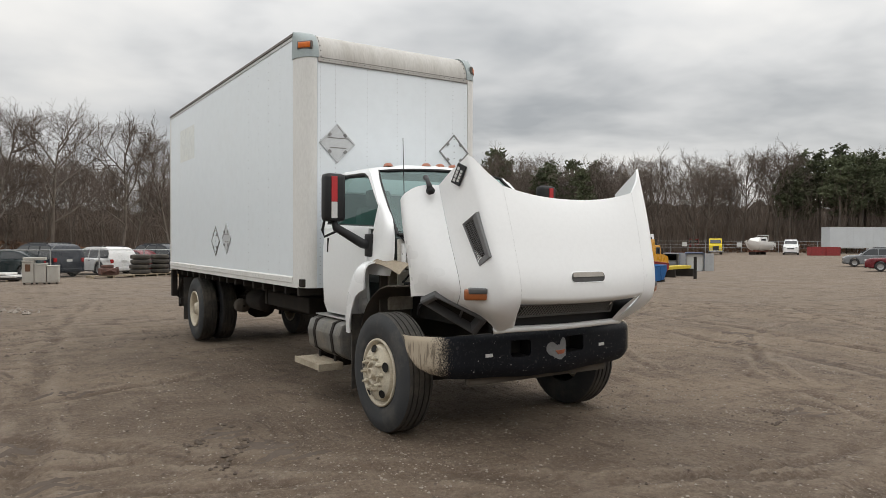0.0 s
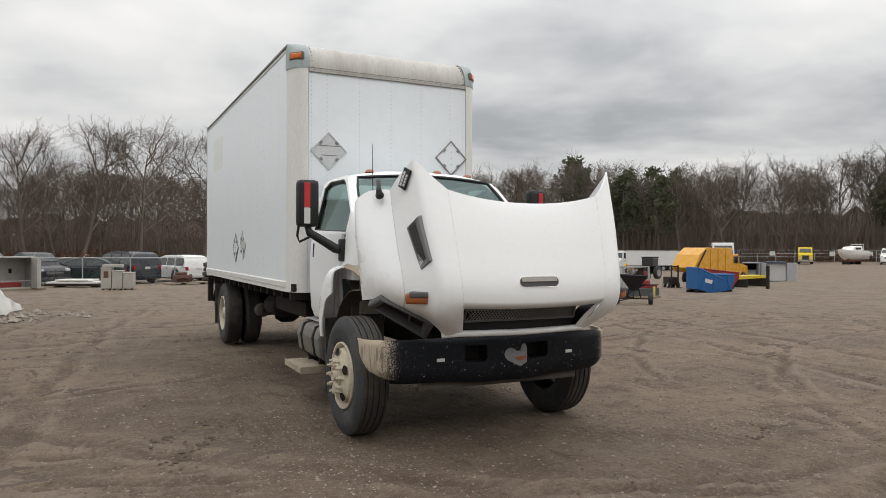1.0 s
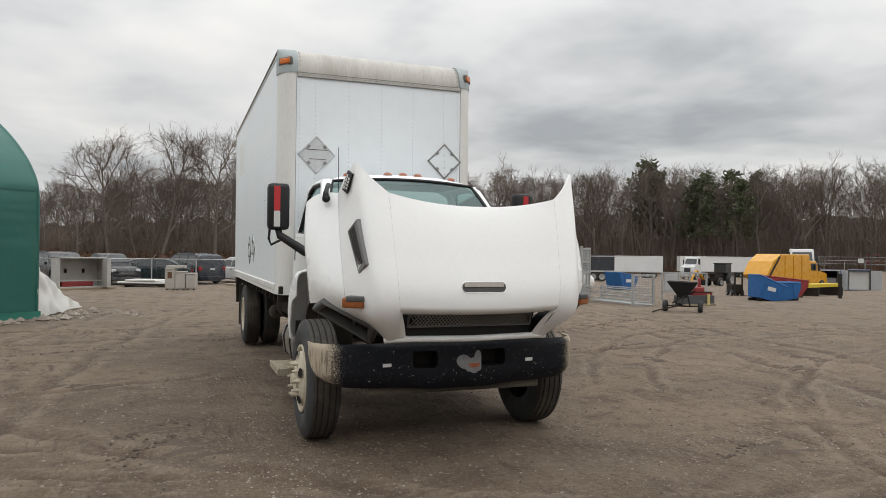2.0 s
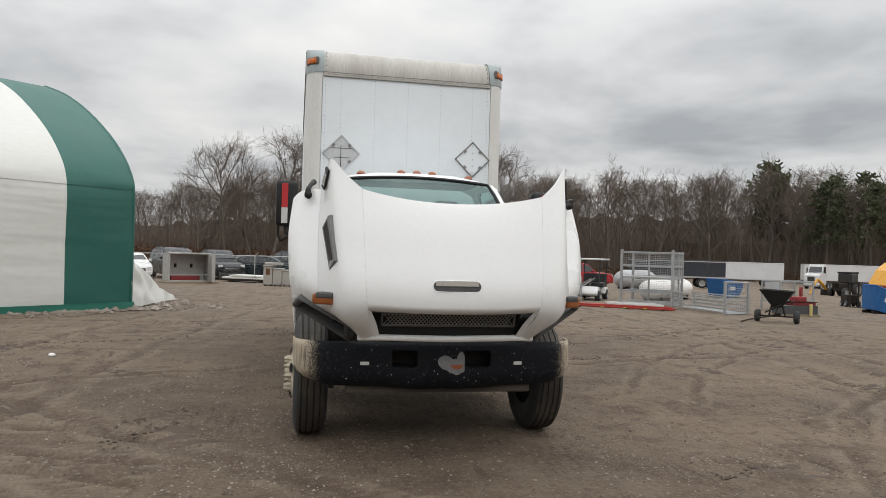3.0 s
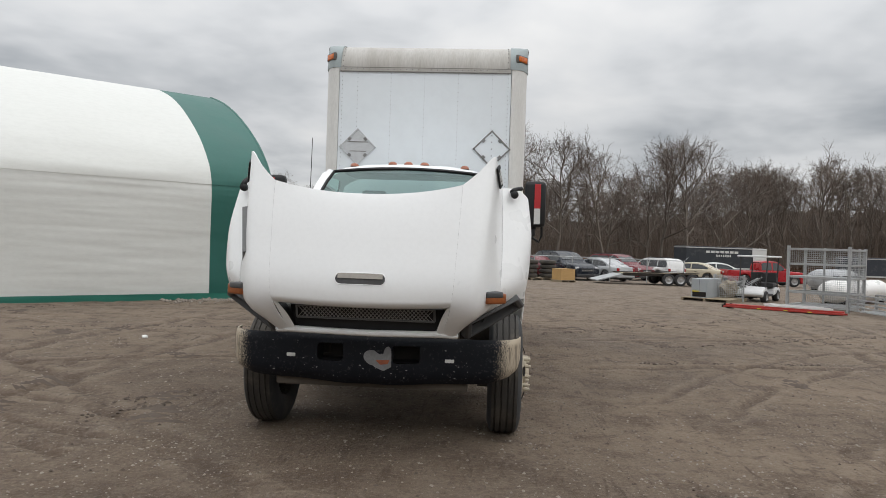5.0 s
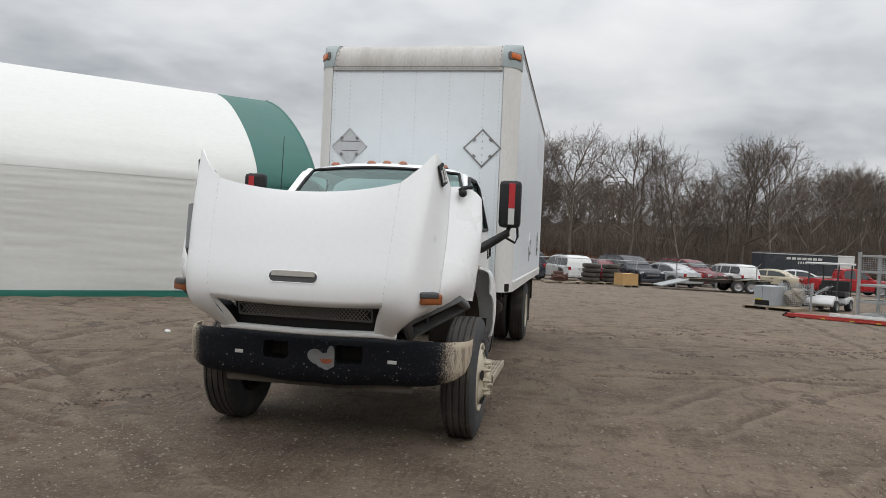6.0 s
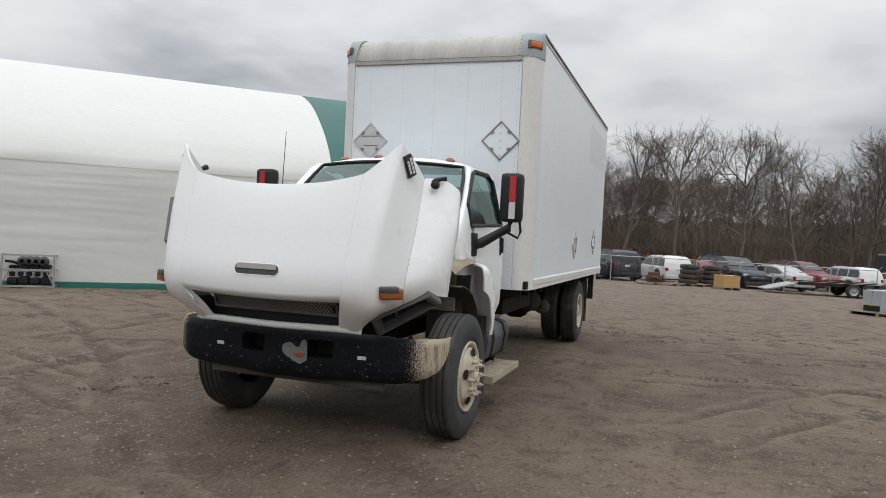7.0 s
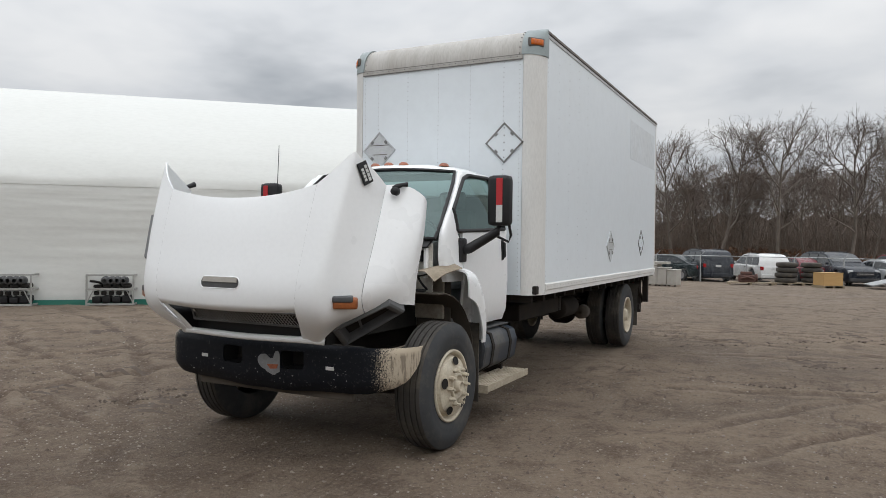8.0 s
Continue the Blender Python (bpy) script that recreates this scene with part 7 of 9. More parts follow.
    if kind == "suv":
        for sgn in (-1, 1):
            one_box("roof_bar", (-L * 0.34, -L * 0.02, sgn * wt * 0.86 - 0.02, sgn * wt * 0.86 + 0.02, H - 0.02, H + 0.045), TRIM, ob, 0.008)
    if kind == "pickup":
        one_box("bed_liner", (-L / 2 + 0.1, -L * 0.11, -W / 2 + 0.14, W / 2 - 0.14, 0.6 * H, 0.6 * H + 0.02), TRIM, ob, 0.003)
    return ob


NAVY, WHITE_C, BLACK_C, SILVER, RED_C, WINE, TEAL, BEIGE = (0.014, 0.018, 0.026), (0.70, 0.70, 0.69), (0.012, 0.013, 0.015), (0.42, 0.43, 0.44), (0.36, 0.018, 0.022), (0.14, 0.014, 0.02), (0.012, 0.022, 0.024), (0.50, 0.44, 0.33)
vehicle("parked_suv", "large dark navy suv seen from behind, parked behind the fence", "car", put(2.75, 43.9, 118), 5.3, 2.0, 1.78, "suv", NAVY)
vehicle("parked_suv", "white family suv with red tail lamps, parked behind the fence", "car", put(5.75, 44.7, 116), 4.7, 1.88, 1.60, "suv", WHITE_C)
vehicle("parked_car", "faded red saloon half hidden by tyre stacks", "car", put(8.1, 45.6, 112), 4.6, 1.8, 1.42, "sedan", WINE)
vehicle("parked_suv", "dark blue-black suv facing the yard, chrome grille bar", "car", put(9.75, 44.6, -62), 5.1, 2.0, 1.75, "suv", NAVY)
vehicle("parked_car", "silver saloon parked with its tail to the yard", "car", put(11.9, 44.8, 128), 4.7, 1.82, 1.42, "sedan", SILVER)
vehicle("parked_suv", "dark red suv facing the yard behind the trailer", "car", put(14.0, 49.0, -52), 4.8, 1.9, 1.75, "suv", WINE)
vehicle("parked_suv", "white hatchback suv with red tail lamps", "car", put(16.6, 50.6, 122), 4.6, 1.85, 1.62, "suv", WHITE_C)
vehicle("parked_car", "beige saloon in the car row", "car", put(19.6, 52.0, 150), 4.7, 1.82, 1.42, "sedan", BEIGE)
vehicle("parked_car", "white saloon at the end of the car row", "car", put(22.3, 56.0, 168), 4.8, 1.85, 1.48, "sedan", WHITE_C)
vehicle("parked_car", "dark green-black saloon with pale window trim, behind the fence", "car", put(1.0, 43.2, 158), 4.8, 1.86, 1.45, "sedan", TEAL)
vehicle("parked_pickup", "black pickup facing the yard behind the fence", "pickup", put(-1.6, 43.4, -64), 5.3, 1.9, 1.72, "pickup", BLACK_C)
vehicle("parked_suv", "black suv facing the yard behind a steel cabinet", "car", put(-3.9, 43.4, -66), 5.1, 2.0, 1.78, "suv", BLACK_C)
vehicle("parked_car", "white saloon facing the yard, partly behind the tarpaulin", "car", put(-6.2, 42.0, -66), 4.6, 1.82, 1.45, "sedan", WHITE_C)
vehicle("parked_suv", "black suv deep in the car row", "car", put(-8.8, 43.8, -70), 5.0, 1.95, 1.75, "suv", BLACK_C)
vehicle("parked_car", "dark saloon in the second row of cars", "car", put(0.2, 49.0, 20), 4.6, 1.8, 1.44, "sedan", BLACK_C)
vehicle("red_pickup", "bright red pickup parked side-on", "pickup", put(24.2, 50.5, 4), 5.6, 1.95, 1.75, "pickup", RED_C)
vehicle("parked_suv", "white and grey suv parked at the edge of the yard", "car", put(71.2, 34.5, 122), 4.9, 1.95, 1.80, "suv", (0.20, 0.21, 0.22))
vehicle("parked_pickup", "dark red pickup parked beside a pale suv", "pickup", put(60.2, 26.6, 118), 5.6, 1.95, 1.72, "pickup", WINE)
vehicle("parked_pickup", "white pickup facing the yard beside the boat", "pickup", put(107.5, 64.5, -150), 5.8, 2.3, 2.4, "pickup", WHITE_C)

# motor boat on stands in the far row
boat = thing("motor_boat", put(103.5, 67.6, 188), "white cabin cruiser on blocks at the far edge", "boat")
bm = bmesh.new()
sheet(bm, [[(-2.6, 0, 0.55), (0, 0, 0.45), (2.2, 0, 0.7), (3.4, 0, 1.75)], [(-2.6, 0.75, 0.85), (0, 0.8, 0.8), (2.0, 0.6, 1.0), (3.45, 0.05, 1.8)], [(-2.6, 1.2, 1.35), (0, 1.25, 1.4), (2.0, 0.95, 1.55), (3.5, 0.06, 1.95)], [(-2.65, 1.3, 1.95), (0, 1.35, 2.0), (2.0, 1.05, 2.1), (3.6, 0.05, 2.3)]], 12, 14)
sheet(bm, [[(-2.6, 0, 0.55), (0, 0, 0.45), (2.2, 0, 0.7), (3.4, 0, 1.75)], [(-2.6, 0.75, 0.85), (0, 0.8, 0.8), (2.0, 0.6, 1.0), (3.45, 0.05, 1.8)], [(-2.6, 1.2, 1.35), (0, 1.25, 1.4), (2.0, 0.95, 1.55), (3.5, 0.06, 1.95)], [(-2.65, 1.3, 1.95), (0, 1.35, 2.0), (2.0, 1.05, 2.1), (3.6, 0.05, 2.3)]], 12, 14, 1)
bmesh.ops.scale(bm, vec=(1, 1, 1), verts=bm.verts)
half = [v for v in bm.verts][len(bm.verts) // 2:]
for v in half:
    v.co.y = -v.co.y
HULL = surface("white_gelcoat", (0.74, 0.73, 0.71), (0.66, 0.65, 0.62), 0.3, scale=1, amount=0.4)
thicken(part("hull", bm, HULL, boat, smooth=True), 0.05, 0)
one_box("transom", (-2.68, -2.6, -1.25, 1.25, 0.75, 1.97), HULL, boat, 0.02)
one_box("bottom_paint", (-2.4, 2.0, -0.55, 0.55, 0.40, 0.78), surface("rust_red_bottom_paint", (0.18, 0.06, 0.04), (0.12, 0.05, 0.035), 0.8), boat, 0.1, "rust-red bottom paint")
one_box("deck", (-2.6, 2.4, -1.1, 1.1, 1.94, 2.05), HULL, boat, 0.03)
bm = bmesh.new()
prism(bm, [(-1.6, 2.05), (1.7, 2.05), (0.9, 2.6), (-1.4, 2.75)], -0.85, 0.85, "y", bevel=0.08)
part("cabin", bm, HULL, boat)
one_box("cabin_window", (-1.0, 0.7, -0.87, 0.87, 2.2, 2.5), DARK_GLASS, boat, 0.03)
bm = bmesh.new()
tube(bm, [(-1.5, -0.9, 2.1), (-1.6, -0.9, 3.0), (-1.6, 0.9, 3.0), (-1.5, 0.9, 2.1)], 0.05, 6)
part("arch", bm, HULL, boat)
for x in (-1.8, 0.2, 1.6):
    one_box("block", (x, x + 0.4, -0.5, 0.5, 0.0, 0.45), STEEL_DARK, boat, 0.02)


def box_trailer(name, label, m, L, W, H, color, wheels=True):
    """A semi or box trailer body on its axle."""
    ob = thing(name, m, label, "trailer", "box trailers in the yard")
    shell = surface("trailer_panel", color, tuple(c * 0.86 for c in color), 0.5, scale=0.5, amount=0.5, dirt=(0.35, 0.33, 0.30), dirt_amount=0.15)
    one_box("shell", (-L / 2, L / 2, -W / 2, W / 2, 1.05, H), shell, ob, 0.05)
    one_box("roof_edge", (-L / 2 - 0.02, L / 2 + 0.02, -W / 2 - 0.02, W / 2 + 0.02, H - 0.16, H - 0.08), ALU, ob, 0.01)
    one_box("lower_rail", (-L / 2, L / 2, -W / 2 - 0.02, W / 2 + 0.02, 0.98, 1.12), ALU, ob, 0.01)
    for x in np.arange(-L / 2 + 1.2, L / 2 - 0.6, 1.2):
        one_box("panel_rib", (x, x + 0.03, -W / 2 - 0.012, W / 2 + 0.012, 1.14, H - 0.18), shell, ob, 0.004)
    for k, x in enumerate((-L * 0.36, -L * 0.26)):
        for sgn in (-1, 1):
            road_wheel(ob, x, sgn * (W / 2 - 0.2), 0.5, 0.34, sgn)
    for sgn in (-1, 1):
        one_box("landing_leg", (L * 0.28, L * 0.28 + 0.12, sgn * W * 0.3 - 0.06, sgn * W * 0.3 + 0.06, 0.0, 1.0), STEEL_DARK, ob, 0.01)
    return ob


tr_blue = box_trailer("box_trailer", "dark blue-grey box trailer with rows of pale bars", put(25.3, 66.0, 12), 6.4, 2.4, 3.0, (0.022, 0.028, 0.036))
for z, x0, x1 in ((2.42, -1.3, 1.9), (2.08, -0.3, 1.2)):
    for q in range(7):
        xa = x0 + (x1 - x0) * q / 7
        one_box("bar", (xa, xa + (x1 - x0) / 7 - 0.1, -1.222, -1.205, z, z + 0.2), STRIP_WHITE, tr_blue, 0.002)
box_trailer("box_trailer", "white box trailer behind the dark one", put(29.7, 69.6, 12), 2.4, 2.4, 3.1, (0.66, 0.66, 0.65))
box_trailer("refrigerated_trailer", "white refrigerated trailer with a cooling unit at its front", put(72.9, 99.6, 158), 10.5, 2.6, 3.7, (0.68, 0.69, 0.70))
box_trailer("box_trailer", "white long box trailer in the far row", put(99.0, 108.0, 155), 15.0, 2.6, 3.9, (0.70, 0.70, 0.70))
box_trailer("box_trailer", "white box trailer parked at the edge of the wood", put(128.0, 117.0, 150), 12.0, 2.6, 3.9, (0.64, 0.66, 0.68))
box_trailer("box_trailer", "pale grey box trailer at the edge of the yard", put(129.8, 64.0, 150), 15.0, 2.6, 4.6, (0.55, 0.58, 0.60))
box_trailer("enclosed_trailer", "dark enclosed trailer with a white nose", put(40.2, 63.7, 160), 9.0, 2.3, 2.7, (0.03, 0.035, 0.045))
fridge = thing("cooling_unit", put(67.7, 101.7, 158, 2.1), "white rounded cooling unit on a trailer front", "cooling unit")
one_box("unit_case", (-0.4, 0.5, -1.0, 1.0, 0.0, 1.5), HULL, fridge, 0.3)
one_box("unit_grille", (0.47, 0.53, -0.7, 0.7, 0.3, 1.1), TRIM, fridge, 0.02)


def lorry(name, label, m, color, body=None, L=7.5, H=2.9):
    """A truck with a bonneted cab; the body is optional."""
    ob = thing(name, m, label, "truck", "trucks in the yard")
    pt = paint(color)
    bm = bmesh.new()
    prism(bm, [(L / 2 - 3.0, 0.7), (L / 2 - 3.0, H - 0.5), (L / 2 - 2.8, H), (L / 2 - 1.9, H), (L / 2 - 1.45, H * 0.66), (L / 2 - 0.1, H * 0.58), (L / 2, H * 0.30), (L / 2 - 0.05, 0.62)], -1.05, 1.05, "y", bevel=0.08)
    part("cab", bm, pt, ob)
    for sgn in (-1, 1):
        one_box("side_window", (L / 2 - 2.75, L / 2 - 1.85, sgn * 1.05 - 0.012, sgn * 1.05 + 0.012, H * 0.68, H * 0.92), DARK_GLASS, ob, 0.02)
        for x in (L / 2 - 0.95, -L / 2 + 1.3, -L / 2 + 2.4):
            road_wheel(ob, x, sgn * 0.95, 0.5, 0.3, sgn)
        one_box("head_lamp", (L / 2 - 0.06, L / 2 + 0.02, sgn * 0.75 - 0.13, sgn * 0.75 + 0.13, H * 0.32, H * 0.41), HEAD, ob, 0.03)
        one_box("mirror", (L / 2 - 1.9, L / 2 - 1.8, sgn * 1.28 - 0.1, sgn * 1.28 + 0.1, H * 0.66, H * 0.88), TRIM, ob, 0.03)
    bm = bmesh.new()
    q = [(L / 2 - 1.87, H * 0.955), (L / 2 - 1.46, H * 0.70)]
    v = [bm.verts.new((q[0][0], -0.85, q[0][1])), bm.verts.new((q[0][0], 0.85, q[0][1])), bm.verts.new((q[1][0] + 0.03, 0.9, q[1][1])), bm.verts.new((q[1][0] + 0.03, -0.9, q[1][1]))]
    bm.faces.new(v)
    thicken(part("windscreen", bm, DARK_GLASS, ob), 0.03, 0)
    one_box("radiator_grille", (L / 2 - 0.03, L / 2 + 0.03, -0.5, 0.5, H * 0.26, H * 0.52), TRIM, ob, 0.02)
    one_box("bumper", (L / 2 - 0.1, L / 2 + 0.14, -1.1, 1.1, 0.42, 0.72), CHROME, ob, 0.04)
    one_box("chassis", (-L / 2, L / 2 - 0.3, -0.45, 0.45, 0.65, 0.95), STEEL_DARK, ob, 0.02)
    return ob


ORANGE = (0.62, 0.30, 0.025)
gar = lorry("refuse_truck", "yellow-orange refuse truck with a ribbed hopper body", put(47.5, 42.2, 12) @ Matrix.Scale(0.86, 4), ORANGE, L=9.0, H=2.75)
bm = bmesh.new()
prism(bm, [(-4.6, 1.1), (-5.2, 1.5), (-4.3, 2.7), (-3.2, 3.35), (1.2, 3.35), (1.3, 3.2), (1.3, 1.0), (-3.4, 1.0)], -1.2, 1.2, "y", bevel=0.06)
part("hopper_body", bm, paint(ORANGE), gar)
for x in (-2.6, -1.3, 0.0):
    one_box("body_rib", (x, x + 0.12, -1.26, 1.26, 1.1, 3.2), paint(ORANGE), gar, 0.02)
for sgn in (-1, 1):
    bm = bmesh.new()
    tube(bm, [(-4.9, sgn * 1.24, 1.4), (-3.4, sgn * 1.24, 3.1)], 0.08, 6)
    part("ram", bm, STEEL_DARK, gar)
lorry("yellow_truck", "bright yellow bonneted truck facing the yard in the far row", put(109.0, 79.5, -142), (0.72, 0.55, 0.02), L=6.5, H=2.8)
lorry("red_truck", "red bonneted truck with a light bar in the far row", put(131.0, 101.0, -142), (0.30, 0.02, 0.025), L=6.5, H=3.2)
lorry("white_tractor_unit", "white tall tractor unit behind the refuse truck", put(60.5, 53.2, -130), (0.66, 0.66, 0.66), L=6.0, H=3.9)
lorry("white_truck", "white truck with a streamlined cab beside the trailers", put(79.5, 91.5, -150), (0.66, 0.67, 0.67), L=6.0, H=3.6)

# shipping container with its doors open
cont = thing("shipping_container", put(55.3, 42.4, 40) @ Matrix.Scale(0.66, 4), "dark blue shipping container with pale grey doors standing open", "container")
BLUE_C = surface("faded_blue_container", (0.025, 0.045, 0.10), (0.04, 0.06, 0.12), 0.6, scale=2, amount=0.6)
GREY_C = surface("pale_grey_container", (0.42, 0.43, 0.44), (0.34, 0.35, 0.36), 0.6, scale=2, amount=0.6)
for sgn in (-1, 1):
    bm = bmesh.new()
    prev = None
    for k in range(61):
        x = -3 + 0.1 * k
        y = sgn * (1.2 + (0.035 if k % 4 in (1, 2) else 0.0))
        cur = [bm.verts.new((x, y, 0.12)), bm.verts.new((x, y, 2.5))]
        if prev:
            bm.faces.new((prev[0], prev[1], cur[1], cur[0]))
        prev = cur
    thicken(part("corrugated_side", bm, BLUE_C, cont), 0.02, 0)
one_box("roof", (-3.0, 3.0, -1.2, 1.2, 2.5, 2.56), BLUE_C, cont)
one_box("floor", (-3.0, 3.0, -1.2, 1.2, 0.0, 0.12), BLUE_C, cont)
one_box("end_wall", (2.94, 3.0, -1.2, 1.2, 0.12, 2.5), BLUE_C, cont)
for sgn in (-1, 1):
    bm = bmesh.new()
    y0, y1 = sorted((sgn * 1.22, sgn * 2.4))
    box(bm, -3.06, -3.0, y0, y1, 0.1, 2.5, 0.01)
    for yy in (1.45, 1.75, 2.15):
        box(bm, -3.10, -3.065, sgn * yy - 0.03, sgn * yy + 0.03, 0.1, 2.5, 0.005)
    part("door", bm, GREY_C, cont, "pale grey container door, open")
one_box("inner_load", (-2.5, 2.85, -1.08, 1.08, 0.13, 2.40), STRIP_WHITE, cont, 0.02, "white wrapped goods filling the container")
one_box("inner_lining", (-2.9, 2.85, -1.14, -1.12, 0.13, 2.48), STRIP_WHITE, cont, 0.005, "white inner lining")
one_box("inner_lining", (-2.9, 2.85, 1.12, 1.14, 0.13, 2.48), STRIP_WHITE, cont, 0.005, "white inner lining")
cont2 = thing("shipping_container", put(53.2, 43.2, 33) @ Matrix.Scale(0.7, 4), "dark open container beside the blue one", "container")
for dims in ((-2.4, 2.4, -1.15, -1.1, 0, 2.4), (-2.4, 2.4, 1.1, 1.15, 0, 2.4), (-2.4, 2.4, -1.15, 1.15, 2.4, 2.46), (2.34, 2.4, -1.1, 1.1, 0, 2.4)):
    one_box("panel", dims, BLUE_C, cont2)
for dims in ((-2.46, -2.405, -1.17, -1.07, 0, 2.46), (-2.46, -2.405, 1.07, 1.17, 0, 2.46), (-2.46, -2.405, -1.07, 1.07, 2.36, 2.46)):
    one_box("opening_frame", dims, GREY_C, cont2, 0.01)
one_box("inner_crate", (-1.6, 1.8, -0.7, 0.9, 0.05, 1.5), GREY_C, cont2, 0.03)

# farm tractor and excavator arm, lift truck
trac = thing("farm_tractor", put(54.0, 57.0, 200) @ Matrix.Scale(0.85, 4), "dark weathered tractor with a glazed cab", "tractor")
one_box("bonnet", (0.3, 2.0, -0.4, 0.4, 0.9, 1.5), STEEL_DARK, trac, 0.08)
one_box("tractor_cab", (-1.1, 0.3, -0.75, 0.75, 1.5, 2.6), DARK_GLASS, trac, 0.1)
one_box("cab_roof", (-1.2, 0.4, -0.8, 0.8, 2.6, 2.75), STEEL_DARK, trac, 0.05)
one_box("tractor_frame", (-1.2, 2.0, -0.35, 0.35, 0.6, 1.5), STEEL_DARK, trac, 0.05)
for sgn in (-1, 1):
    road_wheel(trac, -0.7, sgn * 0.85, 0.8, 0.45, sgn)
    road_wheel(trac, 1.5, sgn * 0.75, 0.5, 0.3, sgn)
exc = thing("digger_arm", put(51.4, 57.4, 200) @ Matrix.Scale(0.55, 4), "yellow-orange digger arm folded over a dark counterweight", "digger")
bm = bmesh.new()
tube(bm, [(2.6, 0, 0.2), (1.4, 0, 1.9), (0.4, 0, 2.7)], [0.14, 0.2, 0.22], 6)
tube(bm, [(0.4, 0, 2.7), (-1.2, 0, 1.8), (-2.4, 0, 0.8)], [0.22, 0.26, 0.2], 6)
part("boom", bm, paint(ORANGE), exc)
one_box("digger_base", (-3.4, -2.0, -0.9, 0.9, 0.0, 1.0), STEEL_DARK, exc, 0.1)
lift = thing("lift_truck", put(27.6, 26.3, 250) @ Matrix.Scale(0.5, 4), "dark lift truck with a tall mast", "lift truck")
for y in (-0.35, 0.35):
    one_box("mast_rail", (0.0, 0.14, y - 0.06, y + 0.06, 0.0, 2.3), STEEL_DARK, lift, 0.01)
one_box("mast_bar", (0.02, 0.1, -0.35, 0.35, 2.1, 2.25), STEEL_DARK, lift, 0.01)
one_box("lift_body", (-1.6, -0.1, -0.5, 0.5, 0.3, 1.1), STEEL_DARK, lift, 0.08)
one_box("fork", (0.12, 1.1, -0.4, -0.28, 0.05, 0.1), STEEL_DARK, lift, 0.01)
one_box("fork", (0.12, 1.1, 0.28, 0.4, 0.05, 0.1), STEEL_DARK, lift, 0.01)
for sgn in (-1, 1):
    road_wheel(lift, -0.3, sgn * 0.5, 0.3, 0.22, sgn)
    road_wheel(lift, -1.3, sgn * 0.5, 0.25, 0.2, sgn)

# ---- tilting skips ----
SKIP_BLUE = surface("worn_blue_skip_paint", (0.008, 0.115, 0.33), (0.008, 0.075, 0.23), 0.5, scale=3, amount=0.7, dirt=(0.10, 0.09, 0.08), dirt_amount=0.2, dirt_scale=5)
SKIP_RED = surface("worn_red_skip_paint", (0.28, 0.02, 0.022), (0.18, 0.02, 0.02), 0.55, scale=3, amount=0.7, dirt=(0.14, 0.10, 0.09), dirt_amount=0.25, dirt_scale=5)


def skip(label, m, mat, L, W, H, tilt, plate=True):
    ob = thing("skip_bin", m, label, "skip", "steel skips")
    t = Matrix.Rotation(radians(tilt), 4, "Y")
    out_ = [(-L * 0.34, 0.06), (L * 0.30, 0.06), (L / 2, H * 0.55), (L / 2, H * 0.8), (-L / 2, H)]
    bm = bmesh.new()
    n = len(out_)
    a = [bm.verts.new(t @ Vector((x, -W / 2, z))) for x, z in out_]
    b = [bm.verts.new(t @ Vector((x, W / 2, z))) for x, z in out_]
    bm.faces.new(a), bm.faces.new(b)
    for k in range(n - 2):
        bm.faces.new((a[k], a[k + 1], b[k + 1], b[k]))
    bm.faces.new((a[n - 1], a[0], b[0], b[n - 1]))
    thicken(part("bin", bm, mat, ob), 0.035, 0)
    bm = bmesh.new()
    tube(bm, [t @ Vector(p) for p in ((-L / 2, -W / 2, H), (L / 2, -W / 2, H * 0.8), (L / 2, W / 2, H * 0.8), (-L / 2, W / 2, H), (-L / 2, -W / 2, H))], 0.035, 5)
    part("rim_tube", bm, mat, ob)
    for sgn in (-1, 1):
        one_box("foot_rail", (-L * 0.36, L * 0.4, sgn * W * 0.36 - 0.05, sgn * W * 0.36 + 0.05, 0.0, 0.11), STEEL_DARK, ob, 0.01)
        for x in (-0.25, 0.2):
            bm = bmesh.new()
            box(bm, x * L - 0.03, x * L + 0.03, sgn * W / 2 - 0.03, sgn * W / 2 + 0.03, 0.1, H * 0.8, 0.008, m=t)
            part("side_rib", bm, mat, ob)
    if plate:
        bm = bmesh.new()
        box(bm, -L * 0.16, L * 0.12, -W / 2 - 0.032, -W / 2 - 0.022, H * 0.45, H * 0.62, 0.002, m=t)
        part("pale_plate", bm, STRIP_WHITE, ob, "white sticker with unreadable bars")
    return ob


skip("bright blue tilting steel skip with a white sticker", put(25.1, 22.2, -12), SKIP_BLUE, 1.3, 0.85, 0.95, 14)
skip("bright blue steel skip with a ribbed rim, beside its twin", put(26.5, 22.5, -8), SKIP_BLUE, 1.2, 0.85, 0.85, -9, False)
skip("red steel skip behind the blue ones", put(29.2, 25.2, -10), SKIP_RED, 2.0, 1.1, 1.0, 0, False)
skip("small blue steel bin beyond the racks", put(25.8, 33.4, 15), SKIP_BLUE, 1.5, 1.1, 1.0, 0)
yb = thing("yellow_beam_stack", put(33.1, 26.6, 15), "yellow steel beams lying on dark trestles", "beams")
for k in range(3):
    one_box("beam", (-1.9 + 0.2 * k, 1.7, -0.3 + 0.3 * k, -0.14 + 0.3 * k, 0.45, 0.62), surface("yellow_beam", (0.60, 0.45, 0.02), (0.45, 0.33, 0.03), 0.6), yb, 0.01)
